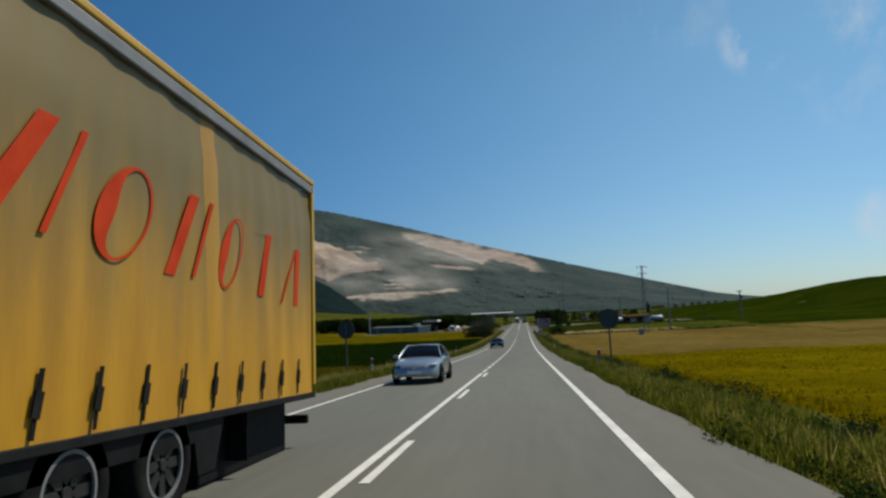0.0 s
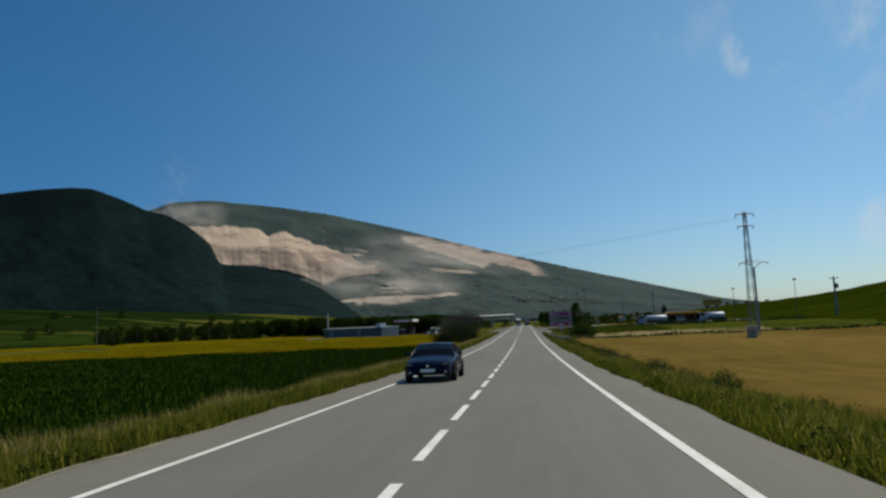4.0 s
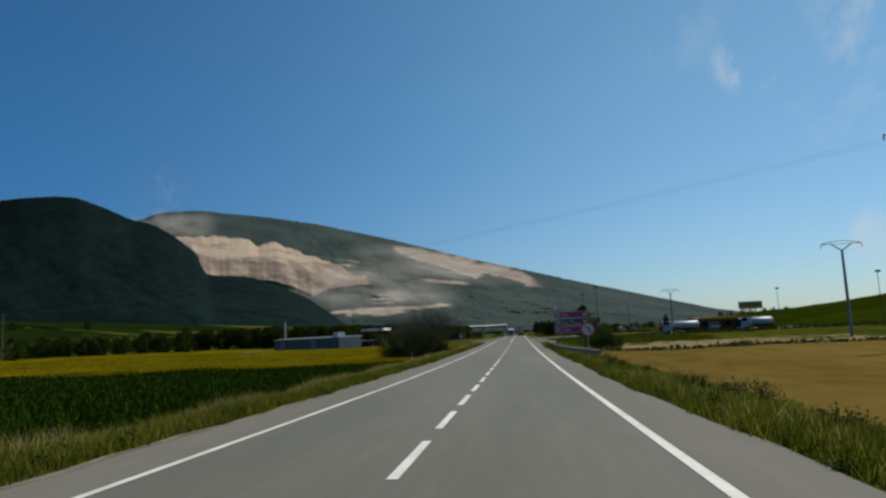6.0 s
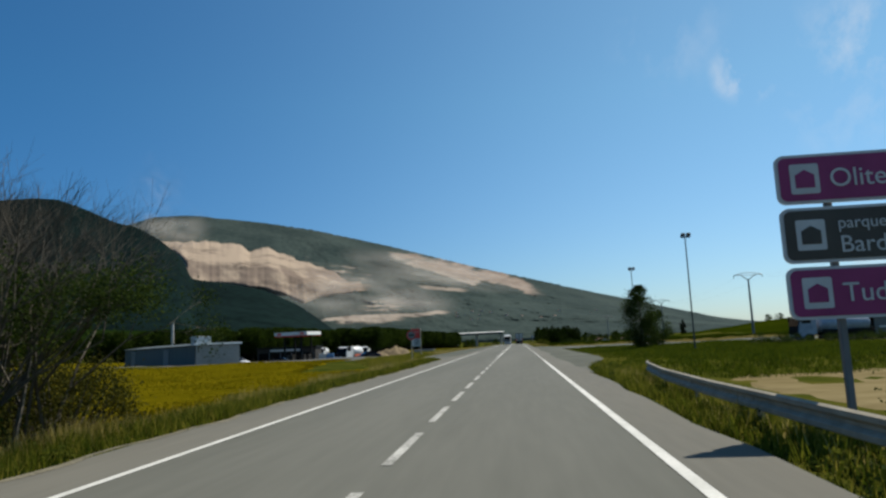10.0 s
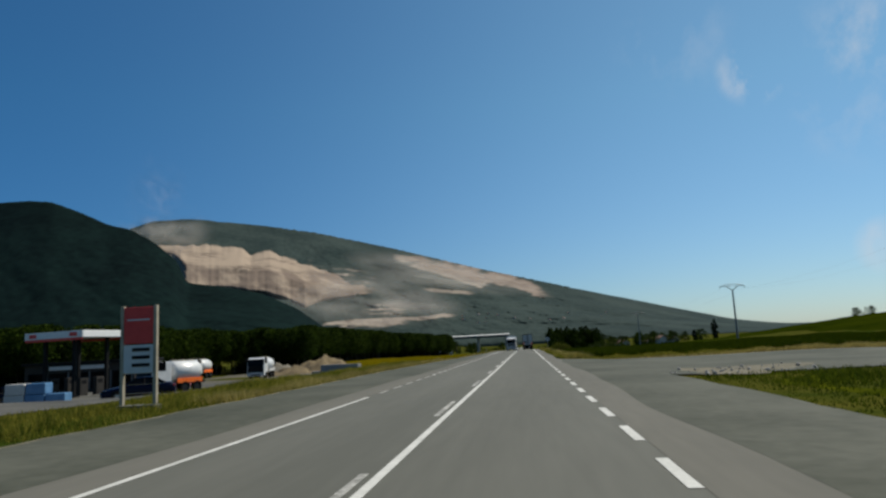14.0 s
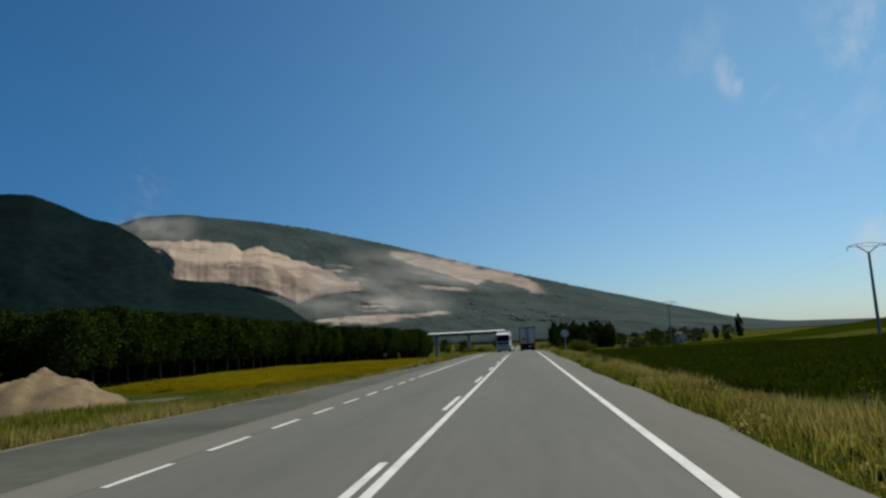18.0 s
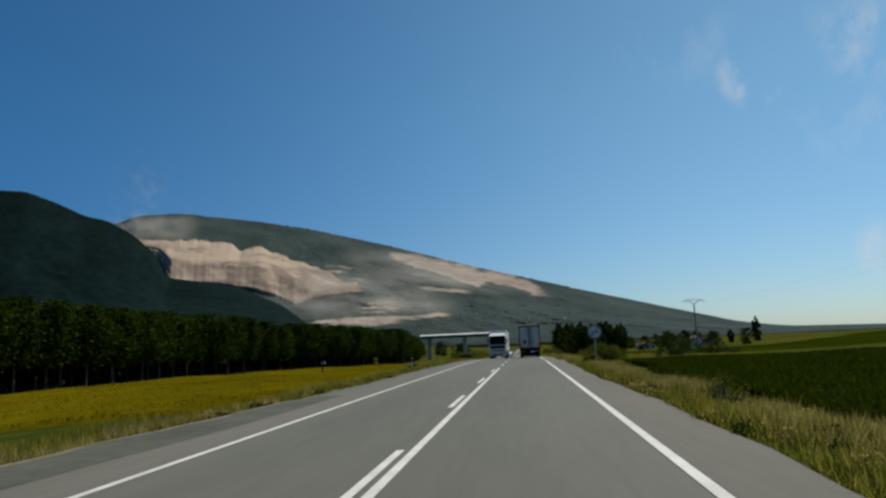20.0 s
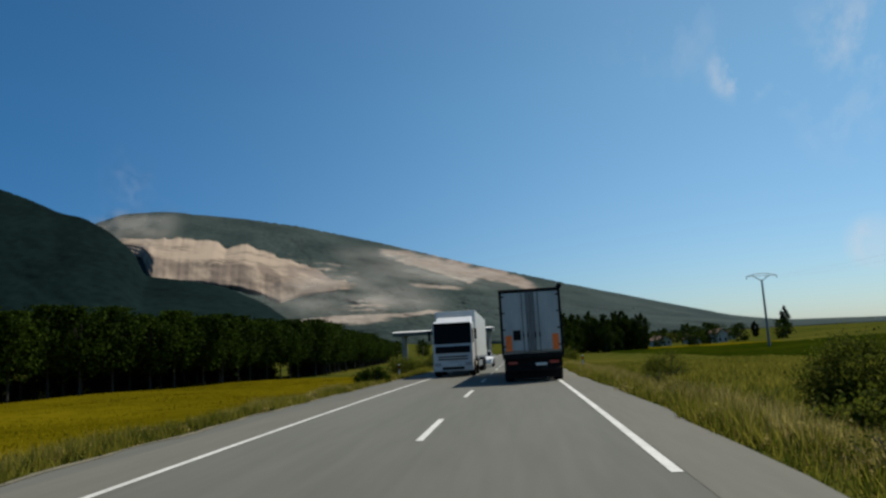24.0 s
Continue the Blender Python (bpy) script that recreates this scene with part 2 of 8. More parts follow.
M = dict(
    asphalt=material("asphalt", (0.083, 0.084, 0.070), (0.108, 0.108, 0.091), 0.25, 0.9, bump=0.004, fine=0.5, stretch=(1.5, 0.12, 1), spec=0.25),
    shoulder=material("worn shoulder asphalt", (0.098, 0.095, 0.079), (0.124, 0.119, 0.099), 0.3, 0.92, bump=0.004, fine=0.5, stretch=(1.5, 0.15, 1), spec=0.22),
    junction=material("dark junction asphalt", (0.040, 0.044, 0.030), (0.084, 0.086, 0.066), 0.22, 0.92, bump=0.004, fine=0.5, spec=0.22),
    yard=material("dark yard asphalt", (0.050, 0.050, 0.044), (0.105, 0.102, 0.090), 0.3, 0.92, bump=0.005, fine=0.6, spec=0.2),
    edgedust=material("sandy dust at the road edge", (0.095, 0.088, 0.062), (0.19, 0.172, 0.125), 1.3, 0.95, bump=0.01, fine=0.8, spec=0.1),
    paint=material("road paint", (0.42, 0.42, 0.385), (0.56, 0.555, 0.52), 1.4, 0.75, fine=0.7, spec=0.3),
    worn=material("worn road paint", (0.17, 0.168, 0.15), (0.44, 0.435, 0.40), 1.2, 0.8, fine=0.9, spec=0.3),
    ground=material("meadow soil and grass", (0.024, 0.036, 0.005), (0.070, 0.066, 0.012), 0.03, 0.95, bump=0.05, fine=0.9, spec=0.0),
    gravel=material("gravel", (0.13, 0.115, 0.09), (0.22, 0.20, 0.16), 0.5, 0.95, bump=0.02, fine=0.9, spec=0.1),
    yardgravel=material("dark yard gravel", (0.055, 0.052, 0.042), (0.125, 0.115, 0.090), 0.35, 0.95, bump=0.02, fine=0.9, spec=0.1),
    concrete=material("yard concrete", (0.10, 0.098, 0.086), (0.17, 0.165, 0.145), 0.3, 0.9, bump=0.004, fine=0.5, spec=0.2),
    greencrop=material("green cereal crop", (0.005, 0.013, 0.0015), (0.010, 0.023, 0.003), 0.05, 0.95, bump=0.08, fine=0.8, spec=0.0),
    slopecrop=material("light green pasture", (0.010, 0.019, 0.003), (0.021, 0.034, 0.005), 0.03, 0.95, bump=0.1, fine=0.8, spec=0.0),
    slopegreen=material("dark green pasture", (0.004, 0.010, 0.002), (0.010, 0.019, 0.004), 0.02, 0.95, bump=0.1, fine=0.9, spec=0.0),
    lawn=material("short rough lawn", (0.026, 0.036, 0.002), (0.056, 0.062, 0.004), 0.08, 0.95, bump=0.04, fine=0.9, spec=0.0),
    dullcrop=material("dull olive crop", (0.020, 0.019, 0.001), (0.036, 0.031, 0.0015), 0.06, 0.95, bump=0.06, fine=0.8, spec=0.0),
    yellowcrop=material("ripening yellow crop", (0.056, 0.047, 0.0012), (0.098, 0.078, 0.0025), 0.06, 0.95, bump=0.08, fine=0.7, spec=0.0),
    olivecrop=material("olive ripening crop", (0.060, 0.048, 0.0008), (0.108, 0.082, 0.0012), 0.06, 0.95, bump=0.08, fine=0.8, spec=0.0),
    tanfield=material("bare tan stubble", (0.080, 0.055, 0.013), (0.124, 0.088, 0.024), 0.05, 0.95, bump=0.05, fine=0.7, stretch=(1, 0.35, 1), spec=0.0),
    wheat=material("young wheat", (0.0095, 0.0165, 0.0009), (0.021, 0.029, 0.0014), 0.05, 0.95, bump=0.08, fine=0.7, spec=0.0),
    grassblade=leafy("grass blades", (0.045, 0.062, 0.005), (0.29, 0.25, 0.040), 0.45),
    greenblade=leafy("green grass blades", (0.020, 0.040, 0.003), (0.13, 0.14, 0.014), 0.45),
    greenstalk=leafy("green cereal blades", (0.012, 0.029, 0.001), (0.029, 0.052, 0.002), 0.2),
    yellowstalk=leafy("ripening yellow blades", (0.17, 0.132, 0.002), (0.25, 0.19, 0.004), 0.3),
    olivestalk=leafy("olive ripening blades", (0.185, 0.135, 0.0006), (0.28, 0.20, 0.001), 0.3),
    wheatstalk=leafy("young wheat blades", (0.026, 0.041, 0.001), (0.056, 0.073, 0.002), 0.25),
    shortgrass=leafy("short green grass", (0.030, 0.050, 0.003), (0.105, 0.125, 0.009), 0.3),
    dullstalk=leafy("dull olive blades", (0.05, 0.052, 0.003), (0.12, 0.10, 0.004), 0.3),
    leaf=leafy("tree leaves", (0.012, 0.026, 0.004), (0.042, 0.062, 0.011)),
    poplarleaf=leafy("poplar leaves", (0.003, 0.010, 0.001), (0.038, 0.062, 0.005), 0.3),
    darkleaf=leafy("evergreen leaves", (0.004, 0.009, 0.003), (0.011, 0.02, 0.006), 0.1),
    brightleaf=leafy("young yellow-green leaves", (0.040, 0.055, 0.006), (0.12, 0.125, 0.018), 0.45),
    thicketleaf=leafy("dull olive thicket leaves", (0.020, 0.026, 0.004), (0.075, 0.072, 0.014), 0.3),
    dryblade=leafy("dry grass blades", (0.14, 0.115, 0.025), (0.46, 0.37, 0.13), 0.4),
    bark=material("bark", (0.06, 0.05, 0.04), (0.14, 0.12, 0.095), 3, 0.95, bump=0.02, fine=0.5, stretch=(1, 1, 0.2)),
    # bark again, with the plantation's trunk shade put into its colour
    shadebark=material("poplar bark darkened as in shade", (0.018, 0.016, 0.013), (0.045, 0.040, 0.032), 3, 0.95, bump=0.02, fine=0.5, stretch=(1, 1, 0.2)),
    twig=material("bare twigs", (0.045, 0.038, 0.027), (0.10, 0.085, 0.062), 3, 0.95),
    # paler and bluer than woodland: distance haze is put into the colour
    hazeforest=material("wooded mountainside", (0.018, 0.030, 0.029), (0.041, 0.057, 0.052), 0.004, 0.95, bump=1.2, fine=0.7, spec=0.03),
    # darker than real foliage: the shoulder's shade is put into the colour
    forestshade=material("wooded mountain darkened as shaded", (0.0014, 0.0056, 0.0060), (0.0050, 0.0150, 0.0136), 0.004, 0.95, bump=0.8, fine=0.6, spec=0.03),
    zinc=material("galvanised steel", (0.24, 0.212, 0.158), (0.36, 0.32, 0.245), 3, 0.7, 0.0, fine=0.4, spec=0.3),
    grey=material("grey painted metal", (0.12, 0.125, 0.13), (0.17, 0.175, 0.18), 3, 0.55, 0.2, fine=0.3),
    darkmetal=material("dark chassis steel", (0.004, 0.0045, 0.005), (0.013, 0.013, 0.013), 4, 0.7, 0.0, fine=0.4, spec=0.12),
    black=material("black plastic", (0.003, 0.003, 0.0035), (0.008, 0.008, 0.0085), 6, 0.65, fine=0.3, spec=0.12),
    alutank=material("dull blue-grey tank sheet", (0.22, 0.25, 0.31), (0.33, 0.37, 0.44), 1.2, 0.5, 0.1, fine=0.3, spec=0.3),
    palefield=material("pale bleached stubble", (0.125, 0.098, 0.046), (0.20, 0.162, 0.086), 0.08, 0.95, bump=0.05, fine=0.7, stretch=(0.5, 1, 1), spec=0.0),
    fascia=material("rusty orange roof sheet", (0.20, 0.085, 0.006), (0.30, 0.135, 0.012), 0.8, 0.75, fine=0.5, spec=0.2),
    rubber=material("tyre rubber", (0.005, 0.005, 0.005), (0.012, 0.0115, 0.011), 6, 0.9, fine=0.5, spec=0.08),
    rim=material("alloy rim", (0.45, 0.46, 0.47), (0.62, 0.63, 0.64), 6, 0.3, 0.85, fine=0.2),
    steelrim=material("dusty truck rim", (0.012, 0.012, 0.012), (0.035, 0.034, 0.032), 6, 0.5, 0.4, fine=0.5),
    curtain=material("yellow curtain tarpaulin", (0.33, 0.185, 0.003), (0.44, 0.26, 0.007), 0.9, 0.5, fine=0.3, stretch=(1, 2.2, 0.3)),
    grime=material("grimy tarpaulin", (0.16, 0.125, 0.030), (0.27, 0.205, 0.050), 1.2, 0.6, fine=0.5, stretch=(1, 3, 0.25)),
    red=material("red print", (0.36, 0.026, 0.005), (0.46, 0.044, 0.009), 3, 0.8, fine=0.3, spec=0.1),
    greyboard=material("grey trailer doors", (0.30, 0.315, 0.315), (0.44, 0.455, 0.445), 0.9, 0.5, 0.1, fine=0.4, stretch=(2, 1, 0.4)),
    orange=material("orange reflective board", (0.80, 0.12, 0.008), (0.92, 0.18, 0.014), 4, 0.45, fine=0.2),
    white=material("white paint", (0.50, 0.51, 0.51), (0.62, 0.62, 0.61), 1.5, 0.4, fine=0.3, coat=0.3),
    # plain white edges, and sunlight put into the parapet and canopy side
    bright=material("bright white and sunlit white", (0.72, 0.72, 0.70), (0.82, 0.82, 0.80), 0.3, 0.8, fine=0.4),
    whitewall=material("white rendered wall", (0.36, 0.35, 0.33), (0.47, 0.46, 0.44), 0.6, 0.9, bump=0.004, fine=0.5),
    silver=material("silver car paint", (0.24, 0.265, 0.30), (0.29, 0.315, 0.35), 2, 0.32, 0.65, coat=0.8),
    navy=material("dark blue car paint", (0.0012, 0.002, 0.012), (0.0022, 0.004, 0.018), 2, 0.25, 0.0, coat=0.06, spec=0.08),
    carred=material("red car paint", (0.30, 0.02, 0.02), (0.36, 0.03, 0.025), 2, 0.35, 0.2, coat=0.8),
    carglass=material("tinted car glass", (0.0015, 0.002, 0.003), (0.003, 0.004, 0.005), 2, 0.06, spec=0.08),
    lamp=material("lamp lens", (0.24, 0.25, 0.26), (0.40, 0.41, 0.42), 12, 0.15, fine=0.6, coat=0.5),
    redlens=material("red lamp lens", (0.28, 0.01, 0.01), (0.36, 0.02, 0.015), 3, 0.15, coat=0.8),
    chrome=material("chrome", (0.72, 0.73, 0.74), (0.80, 0.81, 0.82), 3, 0.12, 1.0),
    plate=material("pale number plate", (0.62, 0.62, 0.58), (0.72, 0.72, 0.68), 3, 0.5),
    purple=material("purple sign face", (0.21, 0.010, 0.095), (0.27, 0.018, 0.125), 2, 0.5, fine=0.2),
    brownsign=material("dark brown sign face", (0.035, 0.028, 0.022), (0.055, 0.045, 0.034), 2, 0.5, fine=0.2),
    signwhite=material("white sign sheeting", (0.46, 0.46, 0.46), (0.56, 0.56, 0.56), 3, 0.5, fine=0.2),
    signgrey=material("weathered sign back", (0.13, 0.145, 0.15), (0.19, 0.20, 0.205), 3, 0.6, 0.3, fine=0.3),
    signdark=material("dull dark sign back", (0.030, 0.042, 0.045), (0.045, 0.058, 0.060), 3, 0.7, fine=0.3, spec=0.3),
    signred=material("red sign sheeting", (0.50, 0.025, 0.02), (0.60, 0.04, 0.03), 3, 0.5, fine=0.2),
    blueplastic=material("blue plastic", (0.045, 0.13, 0.26), (0.09, 0.20, 0.34), 2, 0.5, fine=0.3),
    shedwall=material("blue-grey shed cladding", (0.046, 0.060, 0.060), (0.074, 0.090, 0.088), 0.6, 0.7, 0.0, fine=0.3, stretch=(6, 6, 0.2)),
    brownroof=material("brown wall boards", (0.10, 0.055, 0.035), (0.16, 0.085, 0.05), 0.8, 0.8, fine=0.4),
    darkbrown=material("dark brown boards", (0.045, 0.022, 0.014), (0.075, 0.038, 0.024), 0.8, 0.85, fine=0.4, spec=0.2),
    # carries the shade under the station canopy in its colour
    shadewall=material("shop cladding darkened as shaded", (0.022, 0.020, 0.018), (0.040, 0.036, 0.032), 0.8, 0.8, fine=0.4, spec=0.2),
    ochre=material("ochre roof sheet", (0.24, 0.17, 0.022), (0.32, 0.23, 0.035), 0.8, 0.7, fine=0.4),
    sand=material("heaped sand", (0.085, 0.060, 0.028), (0.17, 0.125, 0.062), 0.7, 0.95, bump=0.03, fine=0.7),
    bridgec=material("bridge concrete", (0.20, 0.195, 0.18), (0.30, 0.29, 0.27), 0.2, 0.9, fine=0.5),
    wire=material("power cable", (0.10, 0.10, 0.10), (0.14, 0.14, 0.14), 2, 0.7, 0.2),
)


def soiled(name, clean, dirty, z_mid, z_soft, wiped=()):
    """A tarpaulin that grows dirty upwards, with runs and streaks and wiped bands along it; heights in metres over the thing's foot."""
    m = material(name, clean[0], clean[1], 0.9, 0.5, fine=0.3, stretch=(1, 2.2, 0.3), space="Object")
    n, l = m.node_tree.nodes, m.node_tree.links
    b = n["Principled BSDF"]
    base = b.inputs["Base Color"].links[0].from_socket
    tcn = n.new("ShaderNodeTexCoord")
    sep = n.new("ShaderNodeSeparateXYZ")
    l.new(tcn.outputs["Object"], sep.inputs["Vector"])
    mpn = n.new("ShaderNodeMapping")
    mpn.inputs["Scale"].default_value = (1, 1.6, 0.35)
    l.new(tcn.outputs["Object"], mpn.inputs["Vector"])
    nz = n.new("ShaderNodeTexNoise")
    nz.inputs["Scale"].default_value, nz.inputs["Detail"].default_value = 1.6, 7
    l.new(mpn.outputs["Vector"], nz.inputs["Vector"])
    ma = n.new("ShaderNodeMath")
    ma.operation = "MULTIPLY_ADD"
    ma.inputs[1].default_value = 2.2
    l.new(nz.outputs["Fac"], ma.inputs[0])
    l.new(sep.outputs["Z"], ma.inputs[2])
    mr = n.new("ShaderNodeMapRange")
    mr.interpolation_type = "SMOOTHSTEP"
    mr.inputs["From Min"].default_value, mr.inputs["From Max"].default_value = z_mid - z_soft + 1.1, z_mid + z_soft + 1.1
    mr.inputs["To Max"].default_value = 0.92
    l.new(ma.outputs[0], mr.inputs["Value"])
    mix = n.new("ShaderNodeMix")
    mix.data_type = "RGBA"
    mix.inputs["B"].default_value = (*dirty, 1)
    soil = mr.outputs["Result"]
    for y in wiped:
        skew = n.new("ShaderNodeMath")
        skew.operation = "MULTIPLY_ADD"
        skew.inputs[1].default_value = 0.10
        l.new(ma.outputs[0], skew.inputs[0])
        l.new(sep.outputs["Y"], skew.inputs[2])
        gap = n.new("ShaderNodeMath")
        gap.operation = "COMPARE"
        gap.inputs[1].default_value, gap.inputs[2].default_value = y + 0.33, 0.17
        l.new(skew.outputs[0], gap.inputs[0])
        keep = n.new("ShaderNodeMath")
        keep.operation = "MULTIPLY_ADD"
        keep.inputs[1].default_value, keep.inputs[2].default_value = -0.75, 1.0
        l.new(gap.outputs[0], keep.inputs[0])
        thin = n.new("ShaderNodeMath")
        thin.operation = "MULTIPLY"
        l.new(soil, thin.inputs[0])
        l.new(keep.outputs[0], thin.inputs[1])
        soil = thin.outputs[0]
    l.new(soil, mix.inputs["Factor"])
    l.new(base, mix.inputs["A"])
    l.new(mix.outputs["Result"], b.inputs["Base Color"])
    return m


M["tarp"] = soiled("soiled yellow tarpaulin", ((0.32, 0.152, 0.0015), (0.45, 0.228, 0.003)), (0.120, 0.090, 0.020), 2.35, 1.2, (-3.45, -9.8))


def worked_ground(name, base, dull, pale, spread, low, high, flat=1.0):
    """Wooded or scrubby ground that is worn bare where the mesh's bare value says so, dull or pale by its pale value."""
    m = M[base].copy()
    m.name = name
    n, l = m.node_tree.nodes, m.node_tree.links
    b = n["Principled BSDF"]
    old = b.inputs["Base Color"].links[0].from_socket

    def attribute(key):
        at = n.new("ShaderNodeAttribute")
        at.attribute_name = key
        return at.outputs["Fac"]
    g = n.new("ShaderNodeNewGeometry")

    def grain(scale, detail, rough):
        nz = n.new("ShaderNodeTexNoise")
        nz.inputs["Scale"].default_value, nz.inputs["Detail"].default_value, nz.inputs["Roughness"].default_value = scale, detail, rough
        mpn = n.new("ShaderNodeMapping")
        mpn.inputs["Scale"].default_value = (1, 1, flat)
        l.new(g.outputs["Position"], mpn.inputs["Vector"])
        l.new(mpn.outputs["Vector"], nz.inputs["Vector"])
        return nz.outputs["Fac"]

    def mad(a, k, c):
        ma = n.new("ShaderNodeMath")
        ma.operation = "MULTIPLY_ADD"
        ma.inputs[1].default_value = k
        l.new(a, ma.inputs[0])
        l.new(c, ma.inputs[2])
        return ma.outputs[0]

    def stepped(v, lo, hi):
        mr = n.new("ShaderNodeMapRange")
        mr.interpolation_type = "SMOOTHSTEP"
        mr.inputs["From Min"].default_value, mr.inputs["From Max"].default_value = lo, hi
        l.new(v, mr.inputs["Value"])
        return mr.outputs["Result"]

    def blend(fac, a, c):
        mix = n.new("ShaderNodeMix")
        mix.data_type = "RGBA"
        l.new(fac, mix.inputs["Factor"])
        for key, val in (("A", a), ("B", c)):
            if isinstance(val, tuple):
                mix.inputs[key].default_value = (*val, 1)
            else:
                l.new(val, mix.inputs[key])
        return mix.outputs["Result"]
    rough = grain(0.011, 6, 0.6)
    tone = blend(stepped(mad(rough, 1.1, attribute("pale")), 0.35, 1.25), dull, pale)
    fleck = blend(stepped(grain(0.03, 4, 0.6), 0.35, 0.62), tone, (dull[0] * 0.62, dull[1] * 0.62, dull[2] * 0.62))
    half = blend(stepped(grain(0.006, 3, 0.5), 0.45, 0.75), tone, fleck)
    worn = stepped(mad(rough, spread, attribute("bare")), spread * 0.5 + low, spread * 0.5 + high)
    l.new(blend(worn, old, half), b.inputs["Base Color"])
    return m


M["workedslope"] = worked_ground("wooded slope worn bare by quarrying", "hazeforest", (0.150, 0.108, 0.088), (0.285, 0.242, 0.200), 0.85, 0.17, 0.85, 3.2)
M["rockface"] = worked_ground("quarry limestone with scrub at its rim", "hazeforest", (0.165, 0.128, 0.104), (0.315, 0.25, 0.19), 0.5, 0.12, 0.6)
# dust and haze in the air: mostly clear, thicker where the mesh's thick value says so
m = bpy.data.materials.new("airborne dust and haze")
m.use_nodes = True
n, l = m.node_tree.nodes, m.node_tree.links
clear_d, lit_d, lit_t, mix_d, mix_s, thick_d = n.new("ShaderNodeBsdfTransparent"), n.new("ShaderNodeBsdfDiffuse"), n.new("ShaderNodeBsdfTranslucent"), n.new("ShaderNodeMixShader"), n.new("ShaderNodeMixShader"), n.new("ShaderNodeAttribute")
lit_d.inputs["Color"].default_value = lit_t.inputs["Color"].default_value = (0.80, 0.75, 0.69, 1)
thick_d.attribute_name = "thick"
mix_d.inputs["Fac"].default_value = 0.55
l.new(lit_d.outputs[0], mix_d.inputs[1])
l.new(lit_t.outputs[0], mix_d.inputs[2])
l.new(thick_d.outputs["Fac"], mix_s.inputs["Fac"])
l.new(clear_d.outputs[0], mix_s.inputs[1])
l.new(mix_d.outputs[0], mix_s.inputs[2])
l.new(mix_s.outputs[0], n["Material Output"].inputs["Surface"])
M["hazydust"] = m


# ---- helpers for meshes ----
def part(name, bm, mat, parent=None, label="", smooth=False):
    """Links a bmesh as one mesh object under a thing or under a part."""
    me = bpy.data.meshes.new(name)
    bm.to_mesh(me)
    bm.free()
    me.materials.append(M[mat] if isinstance(mat, str) else mat)
    if smooth:
        for p in me.polygons:
            p.use_smooth = True
    ob = new(name, me)
    ob.parent = parent
    if label:
        ob["label"] = label
    return ob


def raw(name, verts, faces, mat, parent=None, smooth=False):
    me = bpy.data.meshes.new(name)
    me.from_pydata(verts, [], faces)
    me.materials.append(M[mat] if isinstance(mat, str) else mat)
    if smooth:
        me.polygons.foreach_set("use_smooth", [True] * len(me.polygons))
    me.update()
    ob = new(name, me)
    ob.parent = parent
    return ob


def thing(name, label, category, m=None, group="", kind=""):
    e = new(name)
    if m is not None:
        e.matrix_basis = m
    return tagged(e, label, category, group, kind)


def box(sx, sy, sz, cx=0, cy=0, cz=0, bevel=0.0, bm=None, turn=None):
    """A box of that size about a centre, added to bm if one is given; edges rounded by bevel."""
    own = bmesh.new()
    bmesh.ops.create_cube(own, size=1)
    bmesh.ops.scale(own, vec=(sx, sy, sz), verts=own.verts)
    if bevel:
        bmesh.ops.bevel(own, geom=own.edges[:], offset=bevel, segments=2, affect="EDGES", profile=0.5)
    if turn:
        bmesh.ops.rotate(own, matrix=Euler([radians(a) for a in turn]).to_matrix(), verts=own.verts)
    bmesh.ops.translate(own, vec=(cx, cy, cz), verts=own.verts)
    return merge(bm, own)


def merge(bm, own):
    if bm is None:
        return own
    me = bpy.data.meshes.new("scratch")
    own.to_mesh(me)
    own.free()
    bm.from_mesh(me)
    bpy.data.meshes.remove(me)
    return bm


def tube(a, b, r0, r1=None, seg=10, bm=None, caps=True):
    """A round bar from a to b that tapers from r0 to r1."""
    own = bmesh.new()
    a, b = Vector(a), Vector(b)
    d = b - a
    bmesh.ops.create_cone(own, cap_ends=caps, segments=seg, radius1=r0, radius2=r0 if r1 is None else r1, depth=d.length)
    q = d.to_track_quat("Z", "Y").to_matrix()
    bmesh.ops.rotate(own, matrix=q, verts=own.verts)
    bmesh.ops.translate(own, vec=(a + b) / 2, verts=own.verts)
    return merge(bm, own)


def prism(outline, depth, axis="y", at=0.0, bm=None, bevel=0.0):
    """An outline of 2D points pushed depth along an axis; with axis y the points are (x, z), with x (y, z), with z (x, y)."""
    own = bmesh.new()

    def place(p, d):
        return {"y": (p[0], d, p[1]), "x": (d, p[0], p[1]), "z": (p[0], p[1], d)}[axis]
    lo = [own.verts.new(place(p, at)) for p in outline]
    hi = [own.verts.new(place(p, at + depth)) for p in outline]
    own.faces.new(lo)
    own.faces.new(hi[::-1])
    for i in range(len(outline)):
        j = (i + 1) % len(outline)
        own.faces.new((lo[j], lo[i], hi[i], hi[j]))
    bmesh.ops.recalc_face_normals(own, faces=own.faces)
    if bevel:
        bmesh.ops.bevel(own, geom=own.edges[:], offset=bevel, segments=2, affect="EDGES", profile=0.5)
    return merge(bm, own)


